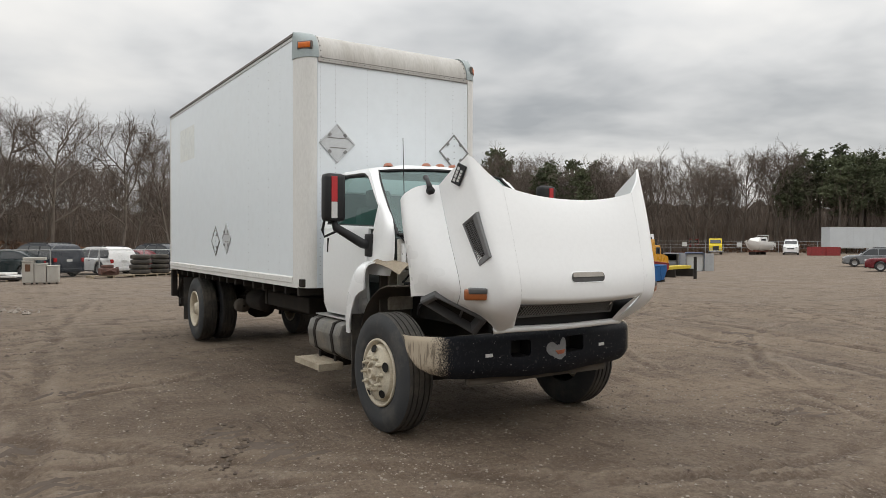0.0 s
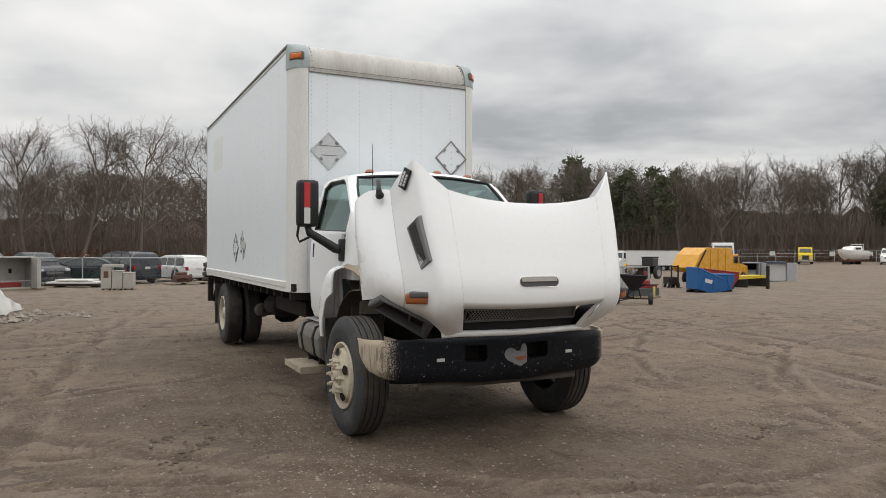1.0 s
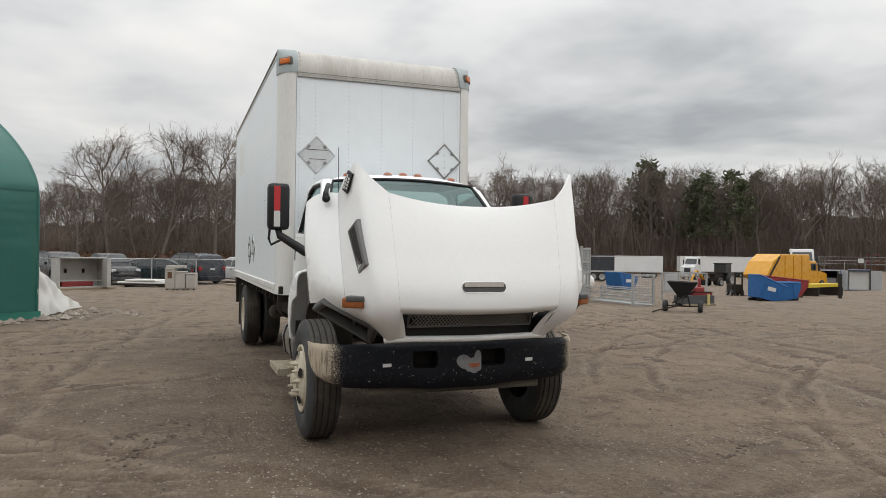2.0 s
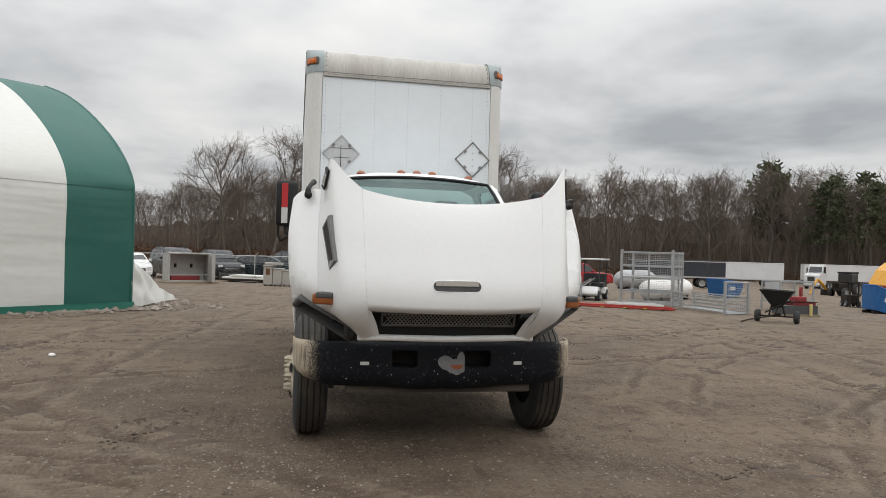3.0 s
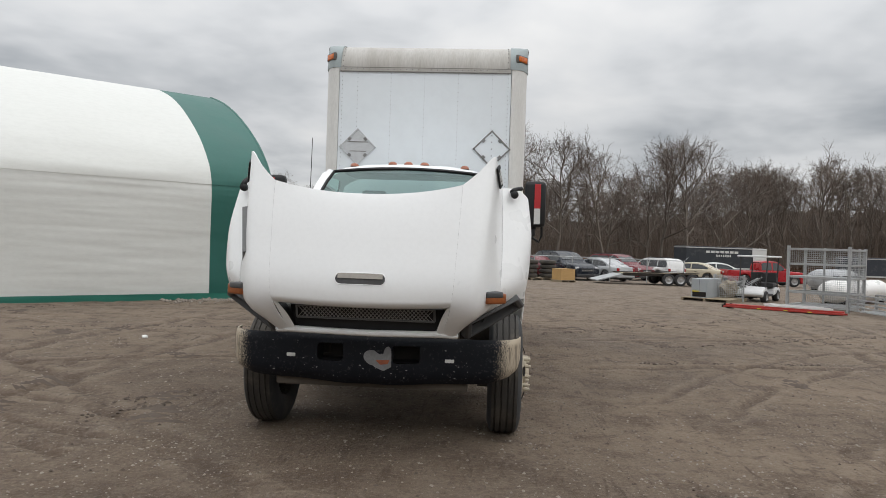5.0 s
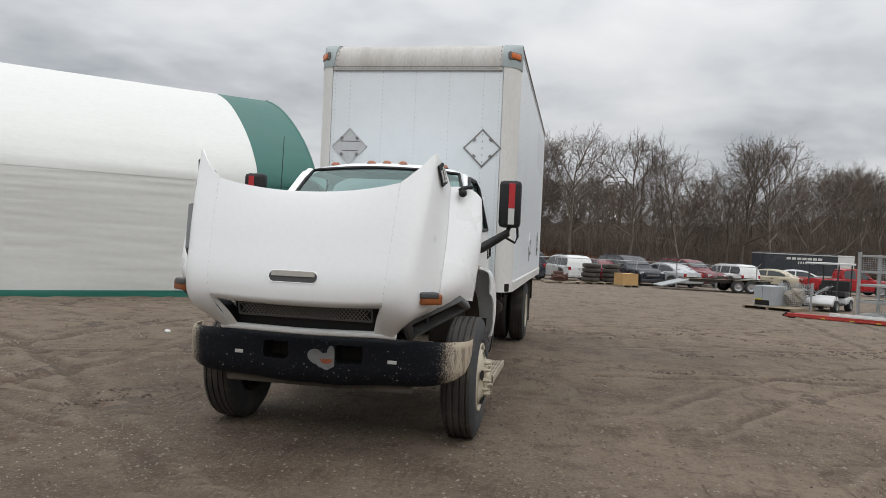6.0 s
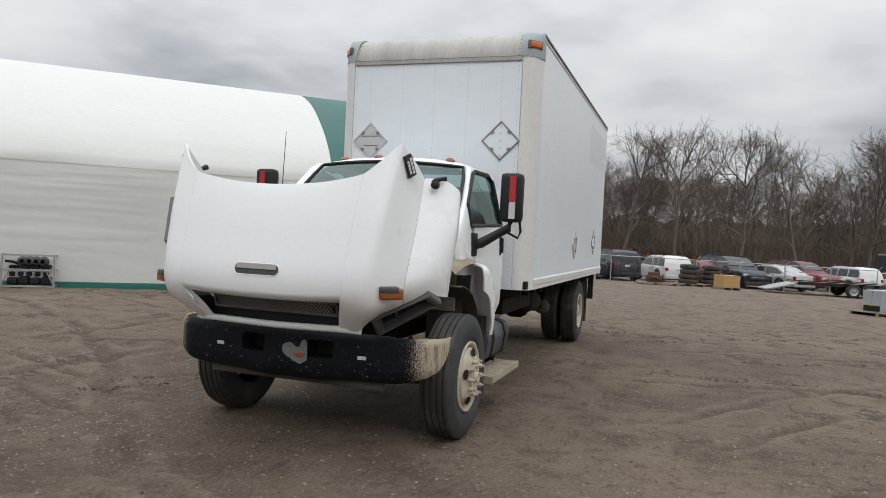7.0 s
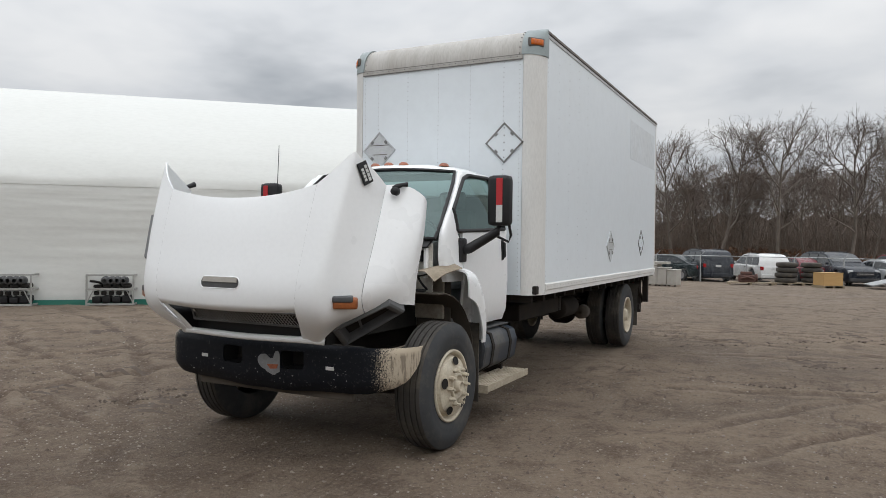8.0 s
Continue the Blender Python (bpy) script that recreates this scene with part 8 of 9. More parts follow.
for x in (-1.2, 1.2):
    one_box("trestle", (x, x + 0.12, -0.6, 0.6, 0.0, 0.45), STEEL_DARK, yb, 0.01)
fp = thing("steel_post", put(31.2, 23.7), "dark upright steel post", "post")
one_box("shaft", (-0.06, 0.06, -0.06, 0.06, 0, 1.15), STEEL_DARK, fp, 0.01)

# ---- galvanised cages and racks ----
GALV = surface("galvanised_steel", (0.42, 0.43, 0.43), (0.32, 0.33, 0.33), 0.5, 0.4, scale=6, amount=0.6)


def bars(name, runs, r, parent, mat=None, label=""):
    bm = bmesh.new()
    for a, b in runs:
        tube(bm, [a, b], r, 4, False)
    return part(name, bm, mat or GALV, parent, label)


cage = thing("steel_cage_rack", put(15.55, 24.55, -44), "tall galvanised mesh cage rack with shelves", "cage rack")
CL, CD, CH = 1.95, 1.45, 2.1
for x in (0, CL):
    for y in (0, CD):
        one_box("post", (x - 0.045, x + 0.045, y - 0.045, y + 0.045, 0, CH + (0.05 if y == 0 else 0)), GALV, cage, 0.006)
one_box("post", (CL * 0.32, CL * 0.32 + 0.06, CD - 0.03, CD + 0.03, 0, CH), GALV, cage, 0.006)
one_box("post", (CL - 0.03, CL + 0.03, CD * 0.6, CD * 0.6 + 0.06, 0, CH), GALV, cage, 0.006)
for z in (0.1, 0.55, 1.08, 1.52, CH - 0.06):
    for dims in ((0, CL, -0.03, 0.03), (0, CL, CD - 0.03, CD + 0.03), (-0.03, 0.03, 0, CD), (CL - 0.03, CL + 0.03, 0, CD)):
        one_box("rail", (*dims, z - 0.035, z + 0.035), GALV, cage, 0.005)
for z in (0.12, 1.10):
    bars("shelf_bars", [((x, 0, z), (x, CD, z)) for x in np.arange(0.1, CL, 0.12)], 0.012, cage)
for y0, z0, z1 in ((0.0, 1.55, CH - 0.08), (CD, 0.15, CH - 0.08)):
    bars("mesh_panel", [((x, y0, z0), (x, y0, z1)) for x in np.arange(0.05, CL, 0.07)] + [((0, y0, z), (CL, y0, z)) for z in np.arange(z0, z1, 0.07)], 0.0045, cage, label="galvanised wire mesh panel")
bars("mesh_panel", [((CL, y, 0.15), (CL, y, CH - 0.1)) for y in np.arange(0.05, CD, 0.06)] + [((CL, 0, z), (CL, CD, z)) for z in np.arange(0.15, CH - 0.1, 0.06)], 0.0045, cage, label="galvanised wire mesh panel")

low = thing("steel_cage_rack", put(16.8, 22.9, -86), "low galvanised pallet cage with horizontal bars", "cage rack")
LL = 3.0
for x in (0.05, LL):
    for y in (0, 0.9):
        one_box("post", (x - 0.04, x + 0.04, y - 0.04, y + 0.04, 0, 0.62 if x < 1 else 1.12), GALV, low, 0.006)
for y in (0, 0.9):
    for z in (0.10, 0.22, 0.34, 0.46, 0.60):
        one_box("bar", (0, LL, y - 0.018, y + 0.018, z - 0.02, z + 0.02), GALV, low, 0.004)
bars("end_mesh", [((LL, y, 0.1), (LL, y, 1.1)) for y in np.arange(0.05, 0.9, 0.08)] + [((LL, 0, z), (LL, 0.9, z)) for z in np.arange(0.1, 1.12, 0.08)], 0.007, low)
bars("end_bar", [((LL, 0, 1.1), (LL, 0.9, 1.1))], 0.025, low)
bars("end_bar", [((LL, 0, 0.05), (LL, 0.9, 0.05))], 0.025, low)
bars("floor_bars", [((0, y, 0.08), (LL, y, 0.08)) for y in np.arange(0.1, 0.9, 0.12)], 0.012, low)

rack2 = thing("steel_table_rack", put(20.7, 22.1, 14), "galvanised frame table with mesh back", "rack")
for x in (0, 1.8):
    for y in (0, 0.8):
        one_box("post", (x - 0.03, x + 0.03, y - 0.03, y + 0.03, 0, 1.12), GALV, rack2, 0.005)
for z in (0.35, 1.1):
    for dims in ((0, 1.8, -0.02, 0.02), (0, 1.8, 0.78, 0.82), (-0.02, 0.02, 0, 0.8), (1.78, 1.82, 0, 0.8)):
        one_box("rail", (*dims, z - 0.025, z + 0.025), GALV, rack2, 0.004)
bars("mesh_panel", [((x, 0.8, 0.35), (x, 0.8, 1.1)) for x in np.arange(0.06, 1.8, 0.09)] + [((0, 0.8, z), (1.8, 0.8, z)) for z in np.arange(0.4, 1.1, 0.09)], 0.005, rack2)
one_box("steel_panel", (0.1, 1.0, 0.74, 0.77, 0.4, 1.05), GREY_C, rack2, 0.01)

# red racking beams on the ground
redb = thing("beam_stack", put(12.85, 22.95, -30) @ Matrix.Diagonal((0.97, 1.0, 0.45, 1.0)), "stack of red racking beams with pale beams on top", "beams")
BEAM_RED = surface("red_racking_paint", (0.40, 0.038, 0.028), (0.30, 0.032, 0.026), 0.55, scale=5, amount=0.6)
for k, (y, z, x0, x1) in enumerate(((0, 0.05, 0, 3.6), (0.16, 0.05, 0.1, 3.7), (0.32, 0.05, -0.05, 3.5), (0.08, 0.17, 0.05, 3.55), (0.26, 0.17, 0.2, 3.6))):
    one_box("red_beam", (x0, x1, y, y + 0.13, z, z + 0.11), BEAM_RED, redb, 0.008)
    one_box("beam_connector", (x0 - 0.02, x0 + 0.04, y - 0.01, y + 0.14, z - 0.04, z + 0.14), STEEL_DARK, redb, 0.005)
for x in (1.1, 1.9, 2.6):
    one_box("yellow_tag", (x, x + 0.12, -0.006, -0.001, 0.07, 0.14), surface("yellow_tag", (0.6, 0.5, 0.05)), redb, 0.001)
for k, (y, x0, x1) in enumerate(((0.1, 1.3, 3.3), (0.3, 1.45, 3.2), (0.5, 1.2, 3.0))):
    one_box("pale_beam", (x0, x1, y, y + 0.1, 0.29 + 0.03 * k, 0.40 + 0.03 * k), STRIP_WHITE, redb, 0.006)
for x in (0.3, 3.2):
    one_box("bearer", (x, x + 0.1, -0.1, 0.6, 0.0, 0.05), STEEL_DARK, redb, 0.005)

# electrical cabinet on a pallet, wire basket
PALLET = surface("weathered_pallet_wood", (0.30, 0.24, 0.16), (0.20, 0.16, 0.11), 0.85, scale=5, amount=0.8, stretch=(1, 6, 6))


def pallet(parent, x0, x1, y0, y1, z0=0.0):
    for k in range(6):
        y = y0 + (y1 - y0) * k / 6
        one_box("deck_board", (x0, x1, y, y + (y1 - y0) / 6 - 0.03, z0 + 0.10, z0 + 0.125), PALLET, parent, 0.003)
    for x in (x0, (x0 + x1) / 2 - 0.05, x1 - 0.1):
        one_box("bearer", (x, x + 0.1, y0, y1, z0, z0 + 0.10), PALLET, parent, 0.003)


acu = thing("condenser_cabinet", put(12.8, 26.5, -38) @ Matrix.Scale(0.92, 4), "pale grey metal cabinet with a dark lower vent, on a pallet", "cabinet")
pallet(acu, -0.35, 1.6, -0.2, 1.9)
one_box("cabinet_case", (0, 0.66, 0, 1.45, 0.125, 0.90), surface("pale_grey_cabinet", (0.40, 0.43, 0.45), (0.33, 0.35, 0.37), 0.45, 0.2, scale=3), acu, 0.015)
one_box("vent_opening", (0.05, 0.61, -0.006, 0.0, 0.16, 0.36), ENGINE, acu, 0.002)
one_box("yellow_label", (0.04, 0.34, -0.008, -0.002, 0.36, 0.41), surface("yellow_label", (0.6, 0.5, 0.05)), acu, 0.002)
one_box("door_gap", (0.325, 0.335, -0.003, 0.001, 0.42, 0.88), TRIM, acu, 0.001)
bask = thing("wire_basket", put(13.75, 26.9, -20), "galvanised wire basket holding crumpled tan sheets", "basket")
for x in (0, 1.05):
    for y in (0, 0.9):
        one_box("post", (x - 0.03, x + 0.03, y - 0.03, y + 0.03, 0, 1.0), GALV, bask, 0.005)
for y in (0, 0.9):
    bars("mesh_panel", [((x, y, 0.1), (x, y, 0.95)) for x in np.arange(0, 1.06, 0.07)] + [((0, y, z), (1.05, y, z)) for z in np.arange(0.1, 1.0, 0.07)], 0.006, bask)
for x in (0, 1.05):
    bars("mesh_panel", [((x, y, 0.1), (x, y, 0.95)) for y in np.arange(0, 0.9, 0.07)] + [((x, 0, z), (x, 0.9, z)) for z in np.arange(0.1, 1.0, 0.07)], 0.006, bask)
bm = bmesh.new()
bmesh.ops.create_icosphere(bm, subdivisions=3, radius=0.36)
for v in bm.verts:
    v.co += v.co.normalized() * 0.16 * noise.noise(v.co * 5)
bmesh.ops.scale(bm, vec=(1.1, 0.9, 0.95), verts=bm.verts)
bmesh.ops.translate(bm, vec=(0.5, 0.45, 0.42), verts=bm.verts)
part("crumpled_sheets", bm, TAN, bask, "crumpled tan sheets")
scrap = thing("cable_heap", put(15.2, 27.6, 0), "tangled heap of dark and grey wire", "scrap")
rs = random.Random(3)
for k in range(14):
    pts = [(rs.uniform(-0.6, 0.6), rs.uniform(-0.4, 0.4), rs.uniform(0.05, 0.9)) for _ in range(5)]
    bm = bmesh.new()
    tube(bm, [tuple(spline(pts, i / 16)) for i in range(17)], 0.018, 4)
    part("wire", bm, GALV if k % 2 else STEEL_DARK, scrap)

# golf cart
golf = thing("golf_cart", put(15.75, 27.9, 235), "white golf cart with a pale roof and black seats", "golf cart")
GC = surface("white_cart_body", (0.70, 0.70, 0.70), (0.62, 0.62, 0.62), 0.35, scale=3)
bm = bmesh.new()
prism(bm, [(0.45, 0.22), (0.5, 0.50), (0.62, 0.60), (0.85, 0.58), (1.12, 0.44), (1.2, 0.30), (1.1, 0.20)], -0.50, 0.50, "y", bevel=0.06)
part("front_cowl", bm, GC, golf)
bm = bmesh.new()
prism(bm, [(-1.15, 0.32), (-1.15, 0.46), (-0.95, 0.54), (-0.3, 0.50), (-0.25, 0.25)], -0.55, 0.55, "y", bevel=0.06)
part("rear_body", bm, GC, golf)
one_box("floor_pan", (-0.4, 0.6, -0.5, 0.5, 0.22, 0.3), TRIM, golf, 0.01)
one_box("seat", (-0.75, -0.2, -0.5, 0.5, 0.54, 0.72), TRIM, golf, 0.04)
one_box("seat_back", (-0.85, -0.72, -0.5, 0.5, 0.74, 1.12), TRIM, golf, 0.04)
one_box("roof", (-1.1, 0.85, -0.58, 0.58, 1.72, 1.79), GC, golf, 0.025)
for x, dx in ((0.62, 0.15), (-0.9, 0.0)):
    for sgn in (-1, 1):
        bm = bmesh.new()
        tube(bm, [(x + dx, sgn * 0.48, 0.45), (x, sgn * 0.5, 1.73)], 0.026, 5)
        part("roof_strut", bm, TRIM, golf)
for sgn in (-1, 1):
    road_wheel(golf, 0.85, sgn * 0.48, 0.22, 0.2, sgn)
    road_wheel(golf, -0.75, sgn * 0.48, 0.22, 0.2, sgn)
bm = bmesh.new()
ring = [Vector((0.38 + 0.08 * math.sin(a), 0.22 + 0.17 * math.cos(a), 1.02 + 0.12 * math.sin(a))) for a in [2 * math.pi * k / 14 for k in range(15)]]
tube(bm, ring, 0.014, 5, False)
tube(bm, [(0.38, 0.22, 1.02), (0.6, 0.22, 0.8)], 0.018, 5)
part("steering_wheel", bm, TRIM, golf)

# white moulded tank and canopy shell beyond the cages
tank = thing("white_plastic_tank", put(20.1, 29.2, 40) @ Matrix.Diagonal((0.9, 0.8, 0.68, 1.0)), "long white rounded plastic tank with moulded ribs", "tank")
bm = bmesh.new()
lathe(bm, [(-2.6, 0.05), (-2.55, 0.45), (-2.35, 0.62)] + [(-2.2 + 0.25 * k, 0.66 + (0.025 if k % 2 else 0)) for k in range(18)] + [(2.3, 0.60), (2.6, 0.42), (2.75, 0.05)], 24, "x", (0, 0, 0.72))
part("tank_shell", bm, HULL, tank, smooth=True)
for x in (-1.8, 1.8):
    one_box("cradle", (x - 0.1, x + 0.1, -0.5, 0.5, 0.0, 0.3), STEEL_DARK, tank, 0.02)
shell = thing("canopy_shell", put(26.6, 45.2, 30) @ Matrix.Diagonal((0.9, 0.8, 0.66, 1.0)), "pale silver rounded caravan shell", "caravan")
bm = bmesh.new()
lathe(bm, [(-2.2, 0.05), (-2.0, 0.8), (-1.5, 1.0), (1.3, 1.0), (1.9, 0.75), (2.1, 0.05)], 20, "x", (0, 0, 1.05))
part("shell", bm, GREY_C, shell, smooth=True)
for x in (-1.0, 0.0, 0.9):
    one_box("window", (x - 0.3, x + 0.3, -1.0, -0.9, 1.15, 1.5), DARK_GLASS, shell, 0.04)
one_box("chassis", (-1.8, 1.8, -0.5, 0.5, 0.0, 0.3), STEEL_DARK, shell, 0.02)

# spreader cart
spr = thing("spreader_cart", put(16.85, 17.1, 46) @ Matrix.Scale(0.72, 4), "black hopper spreader cart on two rubber wheels", "spreader")
bm = bmesh.new()
top, bot = [(-0.42, -0.62, 1.28), (0.42, -0.62, 1.28), (0.42, 0.62, 1.32), (-0.42, 0.62, 1.32)], [(-0.12, -0.15, 0.62), (0.12, -0.15, 0.62), (0.12, 0.15, 0.62), (-0.12, 0.15, 0.62)]
a, b = [bm.verts.new(v) for v in top], [bm.verts.new(v) for v in bot]
bm.faces.new(b)
for k in range(4):
    bm.faces.new((a[k], a[(k + 1) % 4], b[(k + 1) % 4], b[k]))
thicken(part("hopper", bm, BLACK_PLASTIC, spr, "black tapered hopper"), 0.025, 0)
bars("cart_frame", [((-0.4, 0, 0.35), (0.3, 0, 0.62)), ((0.0, -0.75, 0.25), (0.0, 0.75, 0.25)), ((0, -0.3, 0.25), (0.0, -0.2, 0.7)), ((0, 0.3, 0.25), (0.0, 0.2, 0.7)), ((-0.1, -0.5, 0.9), (-0.3, 0.4, 0.4))], 0.03, spr, STEEL_DARK)
bars("drawbar", [((0, 0, 0.3), (-1.1, 0.9, 0.12)), ((-1.1, 0.9, 0.12), (-1.35, 1.1, 0.05))], 0.03, spr, STEEL_DARK)
for y in (-0.72, 0.72):
    w_ = new("cart_wheel")
    w_.parent = spr
    bm = bmesh.new()
    lathe(bm, [(y - 0.09, 0.13), (y - 0.1, 0.21), (y - 0.06, 0.25), (y + 0.06, 0.25), (y + 0.1, 0.21), (y + 0.09, 0.13)], 20, "y", (0, 0, 0.25))
    part("tyre", bm, TYRE, w_, smooth=True)
    bm = bmesh.new()
    lathe(bm, [(y - 0.08, 0.14), (y - 0.06, 0.06), (y - 0.1, 0.0)], 14, "y", (0, 0, 0.25))
    lathe(bm, [(y + 0.08, 0.14), (y + 0.06, 0.06), (y + 0.1, 0.0)], 14, "y", (0, 0, 0.25))
    part("rim", bm, CHROME, w_, smooth=True)

# red machine on a dark base
mac = thing("red_machine", put(19.5, 19.7, 6) @ Matrix.Scale(0.85, 4), "red cast machine with an upright, on a dark box base", "machine")
one_box("base", (-0.85, 0.75, -0.35, 0.35, 0.10, 0.44), surface("dark_slate_base", (0.05, 0.055, 0.06), (0.08, 0.08, 0.085), 0.6), mac, 0.02)
one_box("timber", (-0.9, 0.8, -0.4, -0.2, 0.0, 0.10), PALLET, mac, 0.01)
one_box("timber", (-0.9, 0.8, 0.2, 0.4, 0.0, 0.10), PALLET, mac, 0.01)
one_box("red_bed", (-0.35, 0.75, -0.25, 0.25, 0.44, 0.56), SKIP_RED, mac, 0.03)
one_box("red_head", (-0.15, 0.35, -0.2, 0.2, 0.56, 0.78), SKIP_RED, mac, 0.05)
one_box("red_upright", (0.18, 0.28, -0.05, 0.05, 0.78, 1.15), SKIP_RED, mac, 0.02)
one_box("yellow_post", (0.30, 0.42, -0.42, -0.36, 0.05, 0.5), surface("pale_yellow_board", (0.55, 0.45, 0.18)), mac, 0.01)
one_box("tray", (-0.42, 0.8, -0.28, 0.28, 0.56, 0.585), STEEL_DARK, mac, 0.01)

# triple-axle flat trailer
flatb = thing("flat_trailer", put(14.6, 40.6, 8) @ Matrix.Scale(0.86, 4), "dark flat car trailer with three axles and a lowered ramp", "trailer")
one_box("deck", (-2.6, 2.4, -1.1, 1.1, 0.62, 0.72), STEEL_DARK, flatb, 0.01)
for k in range(9):
    one_box("deck_plank", (-2.55, 2.35, -1.05 + 0.235 * k, -1.05 + 0.235 * k + 0.22, 0.724, 0.745), PALLET, flatb, 0.004)
bm = bmesh.new()
prism(bm, [(-2.6, 0.70), (-2.6, 0.62), (-4.3, 0.20), (-4.3, 0.26)], -1.05, 1.05, "y")
part("ramp", bm, GALV, flatb, "pale lowered ramp")
one_box("side_rail", (-2.6, 2.4, -1.16, -1.10, 0.60, 0.80), STEEL_DARK, flatb, 0.01)
one_box("side_rail", (-2.6, 2.4, 1.10, 1.16, 0.60, 0.80), STEEL_DARK, flatb, 0.01)
for x in (0.35, 1.15, 1.95):
    for sgn in (-1, 1):
        road_wheel(flatb, x, sgn * 1.28, 0.40, 0.24, sgn)
for sgn in (-1, 1):
    one_box("mud_guard", (-0.1, 2.4, sgn * 1.28 - 0.14, sgn * 1.28 + 0.14, 0.84, 0.88), STEEL_DARK, flatb, 0.01)
bars("tongue", [((2.4, -0.7, 0.6), (3.8, 0, 0.55)), ((2.4, 0.7, 0.6), (3.8, 0, 0.55)), ((3.7, 0, 0.0), (3.7, 0, 0.9))], 0.05, flatb, STEEL_DARK)

# ---- things before the fence ----
tote = thing("plastic_bin_row", put(2.25, 34.7, -10), "row of pale grey wheeled bins, lids on", "bins")
BIN = surface("pale_grey_plastic_bin", (0.42, 0.40, 0.36), (0.33, 0.31, 0.28), 0.6, scale=3, dirt=(0.2, 0.14, 0.1), dirt_amount=0.2)
for x, h in ((-0.62, 0.95), (-0.16, 0.82), (0.3, 0.74)):
    one_box("bin", (x, x + 0.44, -0.35, 0.35, 0.07, h), BIN, tote, 0.04)
    one_box("bin_lid", (x - 0.01, x + 0.45, -0.37, 0.37, h + 0.002, h + 0.06), BIN, tote, 0.02)
    one_box("caster", (x + 0.05, x + 0.12, -0.3, -0.24, 0.0, 0.07), STEEL_DARK, tote, 0.01)
    one_box("caster", (x + 0.33, x + 0.40, -0.3, -0.24, 0.0, 0.07), STEEL_DARK, tote, 0.01)
one_box("stacked_tray", (-0.6, 0.25, -0.25, 0.3, 1.03, 1.14), BIN, tote, 0.02)
one_box("rusty_stain", (-0.5, -0.3, -0.356, -0.352, 0.55, 0.85), LEAF_LITTER, tote, 0.002)
slab = thing("board_stack", put(0.6, 38.6, -25), "flat stack of white and dark boards", "boards")
for k, (c, L_) in enumerate(((STEEL_DARK, 2.6), (HULL, 2.4), (HULL, 1.6))):
    one_box("board", (-L_ / 2, L_ / 2, -0.6, 0.6, 0.08 + 0.11 * k, 0.17 + 0.11 * k), c, slab, 0.02)
one_box("bearer", (-0.9, -0.8, -0.6, 0.6, 0, 0.08), PALLET, slab, 0.01)
one_box("bearer", (0.8, 0.9, -0.6, 0.6, 0, 0.08), PALLET, slab, 0.01)

cabn = thing("steel_cabinet", put(-2.2, 36.2, 27), "open pale steel cabinet with red parts inside", "cabinet")
CAB_M = surface("pale_scratched_steel", (0.46, 0.46, 0.44), (0.36, 0.35, 0.33), 0.5, 0.3, scale=3, amount=0.6)
for dims in ((-1.05, -0.99, -0.5, 0.5, 0.08, 1.5), (0.99, 1.05, -0.5, 0.5, 0.08, 1.5), (-1.05, 1.05, 0.44, 0.5, 0.08, 1.5), (-1.05, 1.05, -0.5, 0.5, 1.44, 1.5), (-1.05, 1.05, -0.5, 0.5, 0.08, 0.14)):
    one_box("panel", dims, CAB_M, cabn, 0.008)
one_box("base_pallet", (-1.2, 1.4, -0.7, 0.6, 0.0, 0.08), PALLET, cabn, 0.01)
one_box("red_parts", (-0.85, 0.55, -0.3, 0.1, 0.14, 0.36), SKIP_RED, cabn, 0.04, "red parts on the floor of the cabinet")
one_box("shelf_edge", (-0.99, 0.99, -0.45, -0.42, 0.40, 0.44), CAB_M, cabn, 0.005)
for x in (-0.45, 0.35):
    one_box("latch", (x - 0.06, x + 0.06, 0.40, 0.44, 0.75, 0.95), STEEL_DARK, cabn, 0.01)
one_box("cabinet_end_door", (0.85, 1.02, -1.1, -0.52, 0.10, 1.46), CAB_M, cabn, 0.01)

eng = thing("rusty_engine", put(5.55, 39.6, 10), "rusty engine block lying on a pallet", "engine")
RUSTY = surface("rusty_iron", (0.13, 0.06, 0.045), (0.07, 0.045, 0.04), 0.85, scale=7, amount=0.8)
pallet(eng, -0.9, 1.2, -0.5, 0.5)
one_box("block", (-0.4, 0.4, -0.28, 0.28, 0.13, 0.5), RUSTY, eng, 0.06)
one_box("head", (-0.3, 0.25, -0.2, 0.2, 0.5, 0.66), RUSTY, eng, 0.05)
bm = bmesh.new()
lathe(bm, [(0.4, 0.02), (0.41, 0.2), (0.5, 0.22), (0.52, 0.02)], 14, "x", (0, 0, 0.35))
tube(bm, [(-0.3, -0.3, 0.3), (0.0, -0.36, 0.4), (0.3, -0.3, 0.3)], 0.06, 6)
part("flywheel", bm, RUSTY, eng, smooth=True)


def tyre_stack(m, n, r):
    ob = thing("tyre_stack", m, "stack of used truck tyres on a pallet", "tyres", "tyre stacks")
    pallet(ob, -0.7, 0.7, -0.6, 0.6)
    rs_ = random.Random(n + int(r * 100))
    for k in range(n):
        bm = bmesh.new()
        lathe(bm, [(0.02, r * 0.58), (0.0, r * 0.75), (0.03, r * 0.96), (0.06, r), (0.20, r), (0.23, r * 0.96), (0.26, r * 0.75), (0.24, r * 0.58)], 28, "z", (rs_.uniform(-0.03, 0.03), rs_.uniform(-0.03, 0.03), 0.126 + 0.262 * k))
        part("tyre", bm, RUBBER, ob, smooth=True)
    return ob


